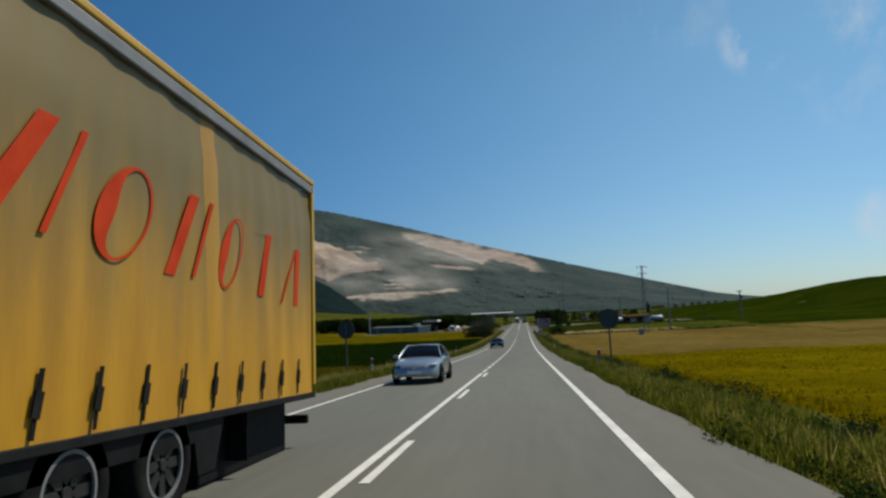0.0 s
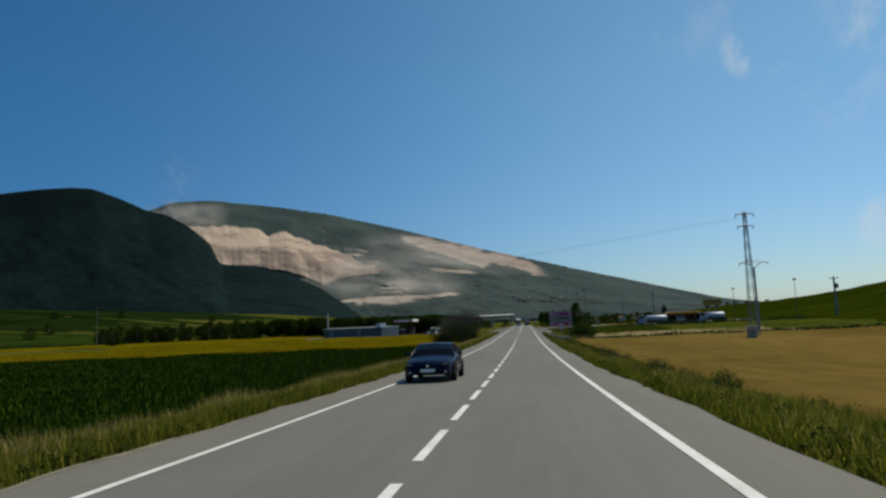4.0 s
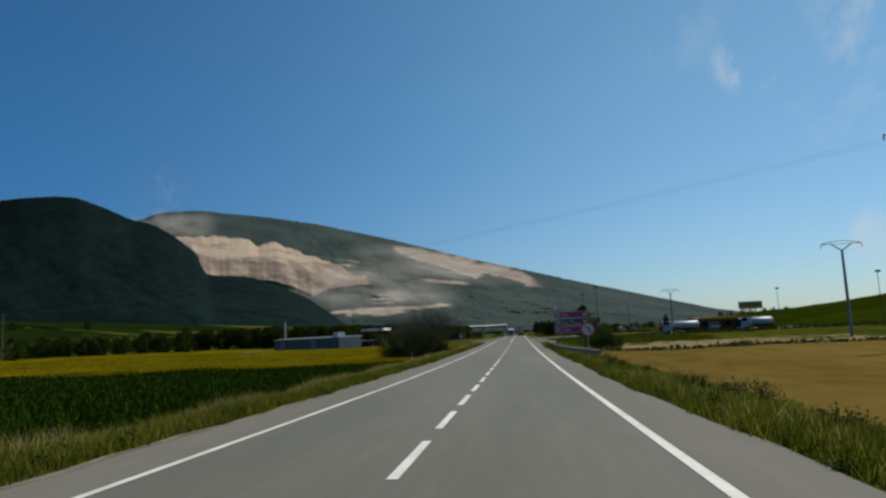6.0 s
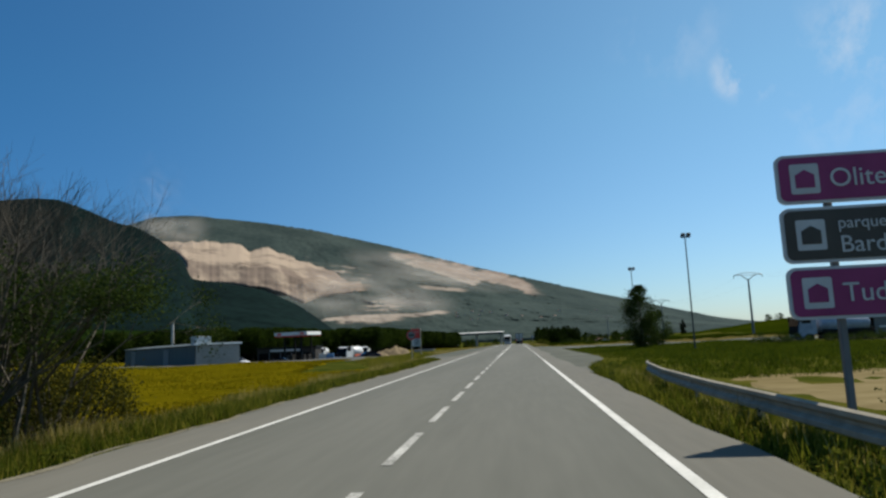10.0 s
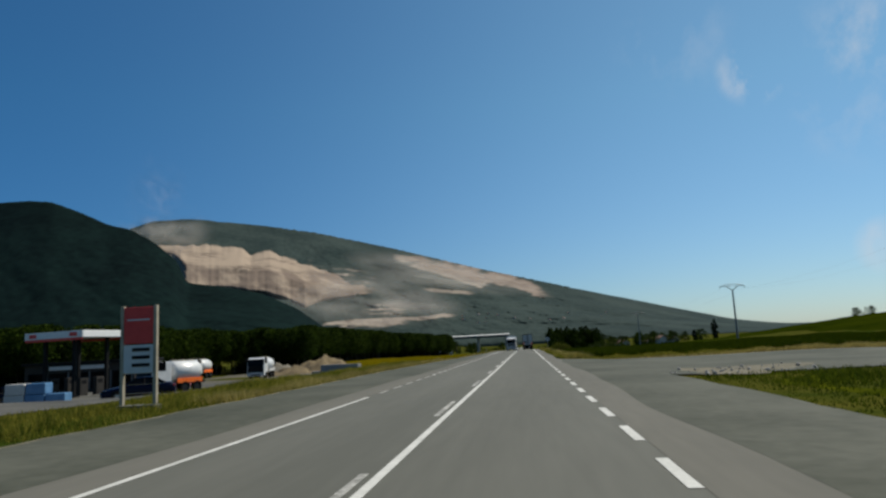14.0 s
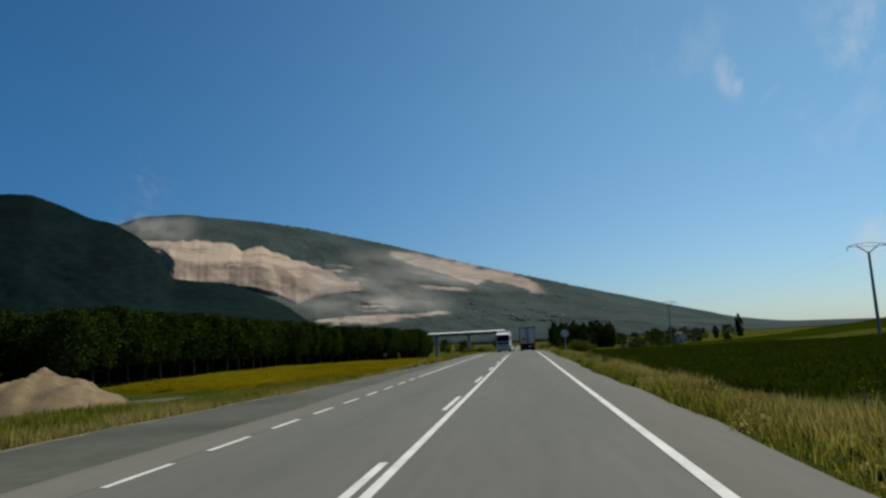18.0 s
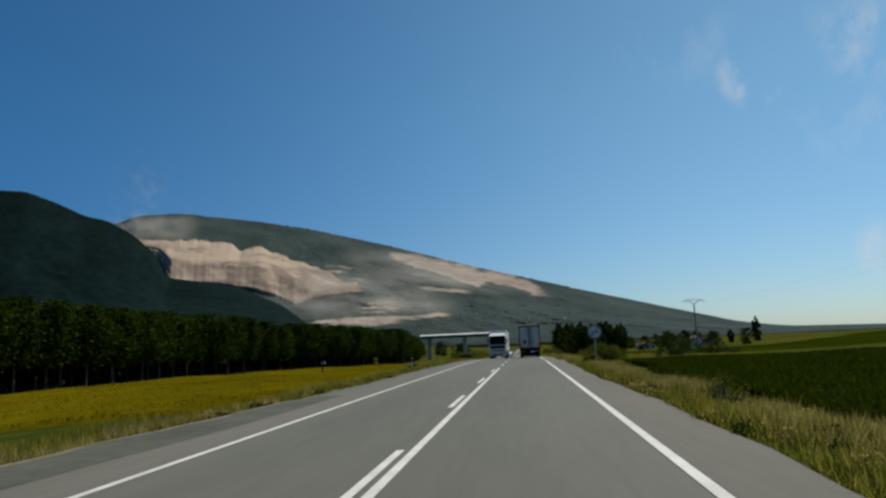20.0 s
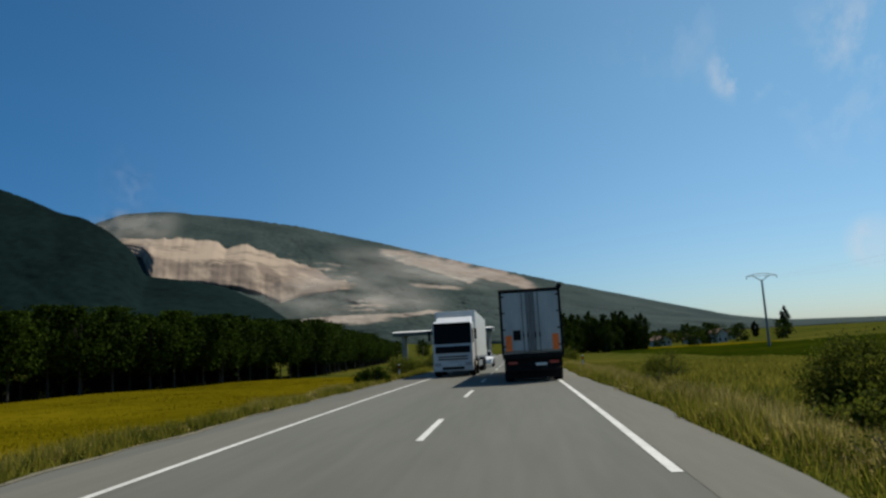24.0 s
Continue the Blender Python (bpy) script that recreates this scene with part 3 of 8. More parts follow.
def disc(r, thick, y=0.0, z=0.0, x=0.0, seg=32, bm=None, inner=0.0):
    """A round plate that faces -y; with inner, a ring."""
    own = bmesh.new()
    ring = [(math.cos(2 * math.pi * i / seg), math.sin(2 * math.pi * i / seg)) for i in range(seg)]
    rows = []
    for rad, yy in ((r, y + thick), (r, y), (inner, y), (inner, y + thick)):
        if rad > 0:
            rows.append([own.verts.new((x + c * rad, yy, z + s * rad)) for c, s in ring])
        else:
            rows.append([own.verts.new((x, yy, z))])
    for a, b in zip(rows, rows[1:] + ([rows[0]] if inner > 0 else [])):
        for i in range(seg):
            j = (i + 1) % seg
            va = [a[i % len(a)], a[j % len(a)], b[j % len(b)], b[i % len(b)]]
            va = list(dict.fromkeys(va))
            if len(va) > 2:
                own.faces.new(va)
    bmesh.ops.recalc_face_normals(own, faces=own.faces)
    return merge(bm, own)


def wheel(parent, x, y, r, w, face=1, rim="rim", spokes=7, z=None):
    """A wheel under its vehicle: a tyre and in it a rim; face is the side, in x, on which the rim shows."""
    z = r if z is None else z
    prof = [(0.62 * r, -w / 2), (0.93 * r, -w / 2), (r, -w / 2 + 0.04), (r, w / 2 - 0.04), (0.93 * r, w / 2), (0.62 * r, w / 2)]
    bm = bmesh.new()
    seg = 28
    rings = [[bm.verts.new((x + p[1], y + math.cos(2 * math.pi * i / seg) * p[0], z + math.sin(2 * math.pi * i / seg) * p[0])) for i in range(seg)] for p in prof]
    for a, b in zip(rings, rings[1:] + rings[:1]):
        for i in range(seg):
            j = (i + 1) % seg
            bm.faces.new((a[i], a[j], b[j], b[i]))
    bmesh.ops.recalc_face_normals(bm, faces=bm.faces)
    hub = new("wheel")
    hub.parent = parent
    part("tyre", bm, "rubber", hub, smooth=True)
    bm = tube((x + face * (w / 2 - 0.10), y, z), (x + face * (w / 2 - 0.06), y, z), 0.63 * r, seg=28)
    for i in range(spokes):
        a = 2 * math.pi * i / spokes
        box(0.03, 0.09 * r * 2, 0.5 * r, x + face * (w / 2 - 0.045), y + math.sin(a) * 0.32 * r, z + math.cos(a) * 0.32 * r, bm=bm, turn=(-math.degrees(a), 0, 0))
    tube((x + face * (w / 2 - 0.08), y, z), (x + face * (w / 2 - 0.015), y, z), 0.15 * r, 0.11 * r, seg=16, bm=bm)
    part("rim", bm, rim, hub)
    return hub


# ---- the lie of the land ----
KNOTS = [6.766, 5.194, 3.684, 2.209, 1.007, 0.324, 0.035, 0.0, 0.03, -0.004, -0.014, 0.0, -0.12, -0.66, -1.22, -1.731, -2.241, -2.751, -3.262, -3.772]


def road_z(y):
    """The height of the road's middle, which falls from its start, lies level, and falls again."""
    y = np.asarray(y, float)
    kn = np.array(KNOTS)
    u = np.clip((y + 40) / 40, -2.5, len(kn) - 1.001)
    i = np.clip(np.floor(u).astype(int), 0, len(kn) - 2)
    f = np.clip(u - i, 0, 1)
    p0, p1, p2, p3 = (kn[np.clip(i + j, 0, len(kn) - 1)] for j in (-1, 0, 1, 2))
    z = 0.5 * (2 * p1 + (p2 - p0) * f + (2 * p0 - 5 * p1 + 4 * p2 - p3) * f * f + (3 * p1 - p0 - 3 * p2 + p3) * f**3)
    return z + np.where(u < 0, -u * 1.5, 0)


def smooth01(t):
    t = np.clip(t, 0, 1)
    return t * t * (3 - 2 * t)


def ground_z(x, y):
    """The height of the ground: banks beside the road, the flat fields, the hill to the right and the rise to the mountains."""
    x, y = np.asarray(x, float), np.asarray(y, float)
    base = road_z(y)
    far = smooth01((np.abs(x) - 60) / 200)
    base = base * (1 - far) + np.where(y < 160, 0.6, 0.0) * far
    right, left = smooth01((x - 5.2) / 3.6), smooth01((-x - 5.6) / 4.0)
    flat_l = smooth01((y - 262) / 14) * (1 - smooth01((y - 350) / 30))
    flat_r = smooth01((y - 236) / 10) * (1 - smooth01((y - 345) / 12))
    drop = np.where(x < 0, -0.06 - 0.72 * left * (1 - flat_l) - 0.1 * left * flat_l, -0.06 - 0.62 * right * (1 - flat_r) - 0.06 * right * flat_r)
    # the filling station and its yard lie lower than the road
    pit = smooth01((y - 303) / 26) * (1 - smooth01((y - 386) / 24)) * smooth01((-x - 13.5) / 9) * (1 - smooth01((-x - 62) / 20))
    drop = drop * (1 - pit) - 1.42 * pit
    hill = 15 * np.exp(-((x - 185) / 55) ** 2 - ((y - 390) / 105) ** 2) + 5.0 * np.exp(-((x - 112) / 42) ** 2 - ((y - 490) / 75) ** 2)
    hill = hill + 7 * np.exp(-((x - 260) / 90) ** 2 - ((y - 600) / 200) ** 2)
    rise = 38 * smooth01((-x - 150) / 420) * smooth01((y - 345) / 420)
    roll = 0.12 * np.sin(x * 0.31 + y * 0.07) * np.sin(y * 0.23 - x * 0.05) * smooth01((np.abs(x) - 7) / 6)
    return base + drop + hill + rise + roll


def graded(lo, hi, knots, fine, coarse):
    out, v = [lo], lo
    while v < hi:
        d = min(abs(v - kk) for kk in knots) if knots else 0
        v += fine + (coarse - fine) * min(1.0, (d / 260.0) ** 1.3)
        out.append(v)
    return np.array(out)


def sheet(name, xs, ys, mat, height, smooth=True):
    """A grid of ground over rows xs and ys, at the height that height(x, y) gives."""
    gx, gy = np.meshgrid(xs, ys)
    gz = height(gx, gy)
    v = np.stack([gx, gy, gz], -1).reshape(-1, 3)
    nx, ny = len(xs), len(ys)
    idx = np.arange(nx * ny).reshape(ny, nx)
    f = np.stack([idx[:-1, :-1], idx[:-1, 1:], idx[1:, 1:], idx[1:, :-1]], -1).reshape(-1, 4)
    return raw(name, v.tolist(), f.tolist(), mat, smooth=smooth)


gxs = np.unique(np.concatenate([graded(-2600, -12, [-12], 1.3, 130), np.arange(-12, 12.1, 1.0), graded(12, 2600, [12], 1.3, 130)]))
gys = np.unique(np.concatenate([np.arange(-160, 560, 5.0), graded(560, 4600, [560], 6, 110)]))
tagged(sheet("ground", gxs, gys, "ground", ground_z), "rough olive-green grassland ground under the fields", "ground", kind="structure")


# ---- the road ----
def strip(name, edge_l, edge_r, ys, lift, mat, parent=None):
    """A strip of surface along the road between two edges, x as functions of y."""
    ys = np.asarray(ys, float)
    xl, xr = np.array([edge_l(y) for y in ys]), np.array([edge_r(y) for y in ys])
    n, v = 5, []
    for i in range(n):
        x = xl + (xr - xl) * i / (n - 1)
        v.append(np.stack([x, ys, road_z(ys) + lift], -1))
    v = np.concatenate(v).tolist()
    m = len(ys)
    f = [(i * m + j, (i + 1) * m + j, (i + 1) * m + j + 1, i * m + j + 1) for i in range(n - 1) for j in range(m - 1)]
    return raw(name, v, f, mat, parent)


def wobble(y, k):
    return 0.07 * math.sin(y * 0.9 + k) + 0.06 * math.sin(y * 2.3 + 2 * k) + 0.05 * math.sin(y * 0.21 + 3 * k)


def right_edge(y):
    """The right edge of the asphalt: a hard shoulder, wider before the side road."""
    w = 4.6 + 2.8 * float(smooth01((y - 236) / 22)) * (1 - float(smooth01((y - 330) / 6)))
    return w + wobble(y, 1.0)


def left_edge(y):
    w = 4.64 + 0.22 * float(smooth01((y - 130) / 30)) + 0.45 * float(smooth01((y - 300) / 60)) + 3.3 * float(smooth01((y - 268) / 10)) * (1 - float(smooth01((y - 315) / 90)))
    return -w + wobble(y, 2.0)


ALONG = np.concatenate([np.arange(-160, 470, 2.5), np.arange(470, 1101, 10.0)])
road = tagged(strip("road", lambda y: left_edge(y), lambda y: right_edge(y), ALONG, 0.0, "asphalt"), "two-lane grey asphalt road with a hard shoulder", "road", kind="structure")


def line(x, y0, y1, width=0.13, mat="paint", name="edge_line", group="painted road lines"):
    n = max(2, int((y1 - y0) / 2.5) + 1)
    ob = strip(name, lambda y: x - width / 2, lambda y: x + width / 2, np.linspace(y0, y1, n), 0.008, mat, road)
    return ob


LANE, LEFT_X = 3.37, 3.33
line(-LEFT_X, -160, 298)
line(-LEFT_X, 372, 1100)
y = 299.7
while y < 371:
    line(-LEFT_X, y, y + 1.6, 0.11, "worn" if y < 312 else "paint", "edge_dash")
    y += 2.71
line(LANE, -160, 255.4, 0.155)
y = 256.9
while y < 335:
    line(LANE, y, y + 1.75, 0.155, "paint", "edge_dash")
    y += 3.29
line(LANE, 337, 424.4, 0.15)
for y in (425.4, 427.6, 429.8):
    line(LANE, y, y + 1.55, 0.14, "paint", "edge_dash")
line(LANE, 432.9, 1100, 0.14)
# the middle: a solid line with dashes, then warning dashes, then a solid line again, then long gaps
line(0, -160, 54.0, 0.13, "paint", "centre_line")
y = -160.0
while y < 56:
    line(0.24, y + 0.1, y + 3.2, 0.12, "paint", "centre_dash")
    y += 10.55
y = 55.1
while y < 260:
    line(0, y, y + 2.95, 0.14, "paint" if y < 190 else "worn", "centre_dash")
    y += 4.314 if y < 145 else 4.45
line(0, 262.3, 265.1, 0.13, "paint", "centre_dash")
line(0, 267.3, 412.3, 0.13, "paint", "centre_line")
y = 270.3
while y < 410:
    line(-0.22, y, y + 3.8, 0.12, "worn" if y < 320 else "paint", "centre_dash")
    y += 10.4
y = 416.6
while y < 800:
    line(0, y, y + 3.4, 0.13, "paint", "centre_dash")
    y += 9.85

# the worn shoulders and the darker surface of the junction, laid a little higher
for sgn, edge in ((1, right_edge), (-1, left_edge)):
    inner = 3.46 if sgn > 0 else 3.42
    ob = strip("shoulder", lambda y: sgn * inner, lambda y: sgn * min(4.62 if sgn > 0 else 4.7, abs(edge(y)) - 0.03), ALONG, 0.004, "shoulder")
    tagged(ob, "lighter worn asphalt shoulder outside the edge line", "shoulder", kind="structure")
tagged(strip("junction_surface", lambda y: 4.52 + 0.12 * math.sin(y * 0.21) + 0.07 * math.sin(y * 0.53 + 1), lambda y: max(4.75, right_edge(y) - 0.02), np.arange(243, 334, 1.5), 0.006, "junction"), "darker grey-green asphalt of the junction", "asphalt", kind="structure")
tagged(strip("junction_surface", lambda y: min(-4.7, left_edge(y) + 0.02), lambda y: -4.45 - 0.10 * math.sin(y * 0.19) - 0.06 * math.sin(y * 0.47 + 1), np.arange(278, 392, 1.5), 0.006, "junction"), "darker grey-green asphalt before the filling station", "asphalt", kind="structure")
for sgn, edge in ((-1, left_edge),):
    for lo, hi in ((-160, 242), (336, 1100)) if sgn > 0 else ((-160, 1100),):
        ys = np.concatenate([np.arange(lo, min(hi, 470), 0.8), np.arange(470, hi, 8.0)]) if hi > 470 else np.arange(lo, hi, 0.8)
        ob = strip("road_edge", lambda y: edge(y) - sgn * max(0.02, 0.11 + 0.07 * math.sin(y * 1.7) * math.sin(y * 0.37) + 0.05 * math.sin(y * 4.1) * math.sin(y * 0.83)), lambda y: edge(y) + sgn * 0.03, ys, 0.010, "edgedust")
        tagged(ob, "thin sandy line of dust along the asphalt edge", "road edge", kind="structure")
# the side road, the forecourt and other hard ground
tagged(sheet("side_road", np.linspace(7.0, 130, 50), np.linspace(304.5, 330, 10), "junction", lambda x, y: ground_z(x, y) + 0.05 + 0.02 * (x < 9)), "worn grey asphalt side road at the junction", "side road", kind="structure")
tagged(sheet("forecourt", np.linspace(-62, -16.5, 40), np.linspace(286, 352, 40), "yard", lambda x, y: ground_z(x, y) + 0.05), "dark asphalt forecourt of the filling station", "forecourt", kind="structure")
tagged(sheet("lorry_yard", np.linspace(-48, -21.5, 20), np.linspace(352.2, 384, 24), "yardgravel", lambda x, y: ground_z(x, y) + 0.05), "dusty dark gravel yard where lorries are parked", "yard", kind="structure")
ge = tagged(sheet("gravel_entrance", np.linspace(4.6, 7.2, 14), np.linspace(421.4, 428.6, 20), "gravel", lambda x, y: ground_z(x, y)), "pale gravel field entrance beside the road", "entrance", kind="structure")
for vert in ge.data.vertices:
    u, w = (vert.co.x - 4.6) / 2.6, (vert.co.y - 425.0) / 3.6
    vert.co.x = 4.45 + u * (2.1 - 1.1 * w * w + 0.25 * math.sin(w * 7))
    vert.co.y = 425.0 + w * (3.7 - 1.2 * u + 0.3 * math.sin(u * 9 + w))
    vert.co.z = float(ground_z(vert.co.x, vert.co.y)) + (0.035 if max(abs(w), u) < 0.9 else -0.02)
gp = tagged(sheet("gravel_patch", np.linspace(-1, 1, 18), np.linspace(-1, 1, 18), "edgedust", lambda x, y: 0 * x), "tan gravel and dust at the corner of the side road", "gravel", kind="structure")
for vert in gp.data.vertices:
    u, w = vert.co.x, vert.co.y
    r = math.hypot(u, w)
    k = 1 if r < 1e-6 else max(abs(u), abs(w)) / r
    wob = 1 + 0.22 * math.sin(3 * math.atan2(w, u) + 1) + 0.12 * math.sin(7 * math.atan2(w, u))
    px, py = 10.6 + 2.8 * u * k * wob, 307.2 + 3.3 * w * k * wob
    vert.co = (px, py, float(ground_z(px, py)) + 0.076 - 0.03 * max(abs(u), abs(w)) ** 4)
bm = bmesh.new()
rs = random.Random(71)
for _ in range(46):
    px, py, q = rs.uniform(7.6, 13.4), rs.uniform(303.8, 309.0), rs.uniform(0.03, 0.10)
    grown = bmesh.ops.create_icosphere(bm, subdivisions=1, radius=q, matrix=Matrix.Translation((px, py, float(ground_z(px, py)) + 0.07 + q * 0.3)))
    for vv in grown["verts"]:
        vv.co += Vector((rs.uniform(-0.3, 0.3), rs.uniform(-0.3, 0.3), rs.uniform(-0.3, 0.1))) * q
me = bpy.data.meshes.new("loose_stones")
bm.to_mesh(me)
bm.free()
me.materials.append(M["bridgec"])
tagged(new("loose_stones", me), "loose pale stones scattered on the gravel", "stones", kind="stuff")


# ---- fields: standing crops with their own height and ragged edges ----
def field(name, x0, x1, y0, y1, mat, height, label, step=1.2, ragged=0.12, blades=0, blade="greenstalk", tall=0.5, wide=0.05):
    """A field of crop: an uneven sheet with sides and, near the road, blades standing on it, thinner and broader with distance."""
    xs, ys = np.arange(x0, x1 + step, step * (1 if x1 - x0 < 120 else 2)), np.arange(y0, y1 + step, step * (1 if y1 - y0 < 160 else 1.6))
    gx, gy = np.meshgrid(xs, ys)
    rnd = np.random.RandomState(int(abs(x0 * 7 + y0 * 13)) % 99991)
    gx = gx + rnd.uniform(-0.35, 0.35, gx.shape) * step
    gy = gy + rnd.uniform(-0.35, 0.35, gx.shape) * step
    top = height - (0.55 * tall if blades else 0)
    gz = ground_z(gx, gy) + top + rnd.uniform(-1, 1, gx.shape) * ragged * (0.4 if blades else 1)
    for sl in ((0, slice(None)), (-1, slice(None)), (slice(None), 0), (slice(None), -1)):
        gz[sl] = ground_z(gx[sl], gy[sl]) - 0.1
    v = np.stack([gx, gy, gz], -1).reshape(-1, 3)
    ny, nx = gx.shape
    idx = np.arange(nx * ny).reshape(ny, nx)
    f = np.stack([idx[:-1, :-1], idx[:-1, 1:], idx[1:, 1:], idx[1:, :-1]], -1).reshape(-1, 4)
    ob = tagged(raw(name, v.tolist(), f.tolist(), mat), label, "field", kind="stuff")
    if blades:
        u = rnd.uniform(0, 1, blades) ** 1.7 * (abs(x1 - x0) - 0.4)
        x = x1 - 0.2 - u if x1 < 0 else x0 + 0.2 + u
        y = rnd.uniform(y0 + 0.2, y1 - 0.2, blades)
        patch = 0.5 + 0.5 * np.sin(x * 0.37 + np.sin(y * 0.11)) * np.sin(y * 0.29 + np.sin(x * 0.21))
        h = tall * rnd.uniform(0.65, 1.15, blades) * (0.85 + 0.3 * patch)
        w = wide * (1 + u / 28) * rnd.uniform(0.6, 1.4, blades)
        z, t = ground_z(x, y) + top - 0.12, rnd.uniform(0, math.pi, blades)
        dx, dy = np.cos(t) * w, np.sin(t) * w
        lx, ly = rnd.normal(0, 0.16, blades) * h, rnd.normal(0, 0.16, blades) * h
        pv = np.stack([np.stack([x - dx * 0.5, y - dy * 0.5, z], 1), np.stack([x + dx * 0.5, y + dy * 0.5, z], 1), np.stack([x + lx + dx, y + ly + dy, z + h], 1), np.stack([x + lx - dx * 0.3, y + ly - dy * 0.3, z + h * 0.92], 1)], 1).reshape(-1, 3)
        me = bpy.data.meshes.new("standing_blades")
        me.vertices.add(4 * blades)
        me.vertices.foreach_set("co", pv.ravel())
        me.loops.add(4 * blades)
        me.loops.foreach_set("vertex_index", np.arange(4 * blades))
        me.polygons.add(blades)
        me.polygons.foreach_set("loop_start", np.arange(0, 4 * blades, 4))
        me.materials.append(M[blade])
        me.update(calc_edges=True)
        st_ = new("standing_blades", me)
        st_.parent = ob
    return ob


field("crop_field", -170, -9.5, -60, 88, "dullcrop", 0.35, "olive-yellow ripening crop field beside the road", 1.5, blades=90000, blade="dullstalk", tall=0.2)
field("crop_field", -190, -9.0, 91, 202.5, "greencrop", 0.45, "dark green cereal field beside the road", 1.3, blades=140000, tall=0.4)
field("crop_field", -150, -9.5, 208, 262, "yellowcrop", 0.55, "bright yellow ripening field before the filling station", 1.2, blades=60000, blade="yellowstalk", tall=0.17)
field("crop_field", -110, -17, 262.5, 285, "yellowcrop", 0.3, "bright yellow ripening field in front of the shed", 1.5, blades=25000, blade="yellowstalk", tall=0.16)
field("crop_field", -230, -68, 286, 345, "yellowcrop", 0.4, "yellow ripening strip in front of the tree row", 2.0)
field("crop_field", -420, -195, 60, 300, "slopegreen", 0.4, "distant dark green cereal field", 4.0)
field("crop_field", -420, -215, 452, 560, "slopecrop", 0.5, "light green field on the slope under the mountain", 4.0)
field("crop_field", -900, -140, 372, 448, "slopegreen", 0.3, "dark green pasture at the foot of the slope", 6.0)
field("crop_field", -1000, -425, 452, 700, "slopegreen", 0.3, "dark green pasture on the slope", 8.0)
field("crop_field", -1100, -150, 704, 1150, "slopegreen", 0.3, "dark green scrub under the mountain", 10.0)
field("crop_field", -422, -150, 564, 700, "slopegreen", 0.3, "dark green field under the mountain", 8.0)
field("crop_field", 8.8, 90, -60, 92, "olivecrop", 0.3, "olive-yellow grass field beside the road", 1.3, blades=70000, blade="olivestalk", tall=0.17)
field("stubble_field", 8.6, 66, 94, 213, "tanfield", 0.14, "bare tan stubble field", 1.6, ragged=0.04)
field("stubble_field", 9.5, 48, 217.5, 240, "palefield", 0.05, "narrow pale tan strip behind a grassy bank", 1.4, ragged=0.04)
field("stubble_field", 68, 150, 80, 215, "tanfield", 0.3, "wide tan stubble field towards the hill", 2.0, ragged=0.04)
field("lawn", 8.4, 68, 245.5, 303, "lawn", 0.0, "short olive-green grass between the road and the side road", 1.4, ragged=0.03)
field("crop_field", 70, 330, 232, 560, "wheat", 0.6, "green wheat on the low hill", 3.2)
field("crop_field", 8.2, 69, 333.5, 408, "wheat", 0.5, "green wheat field beside the road", 1.2, blades=110000, blade="wheatstalk", tall=0.4)
field("crop_field", 10.2, 64, 409, 431, "greencrop", 0.45, "dark green wheat reaching the meadow", 1.2, blades=40000, blade="wheatstalk", tall=0.4)
field("crop_field", -36, -8.6, 392, 500, "yellowcrop", 0.35, "bright yellow ripening field in front of the poplars", 1.1, blades=80000, blade="yellowstalk", tall=0.15, wide=0.03)
field("crop_field", 26, 120, 470, 640, "wheat", 0.25, "green meadow strip before the far trees", 2.5)
field("crop_field", 45, 90, 655, 700, "yellowcrop", 0.2, "yellow field strip between far groves", 2.5)


# ---- the mountains ----
def swell(a, r, seed, rough):
    """The swellings and gullies of a mountainside, as a share of its distance."""
    w = noise.fractal(Vector((a * 14 + seed, r * 6, seed)), 0.9, 2.1, 5)
    w2 = noise.fractal(Vector((a * 70 + seed, r * 26, seed)), 0.9, 2.1, 3)
    return (w * 0.05 + w2 * 0.012) * rough * min(1, 4 * r * (1.02 - r))


def along(a, pts):
    return float(np.interp(a, [p[0] for p in pts], [p[1] for p in pts]))


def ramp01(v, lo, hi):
    v = min(1.0, max(0.0, (v - lo) / (hi - lo)))
    return v * v * (3 - 2 * v)


SCAR_TOP = [(-0.20, 0.147), (-0.10, 0.1265), (-0.014, 0.103), (0.057, 0.068)]
SCAR_LOW = [(-0.20, 0.139), (-0.174, 0.124), (-0.103, 0.097), (-0.061, 0.0805), (-0.045, 0.0865), (-0.015, 0.080), (0.035, 0.057), (0.057, 0.062)]
FLOOR = [(-0.31, 0.040), (-0.293, 0.0425), (-0.246, 0.0452), (-0.144, 0.0432), (-0.117, 0.0455), (-0.08, 0.044)]


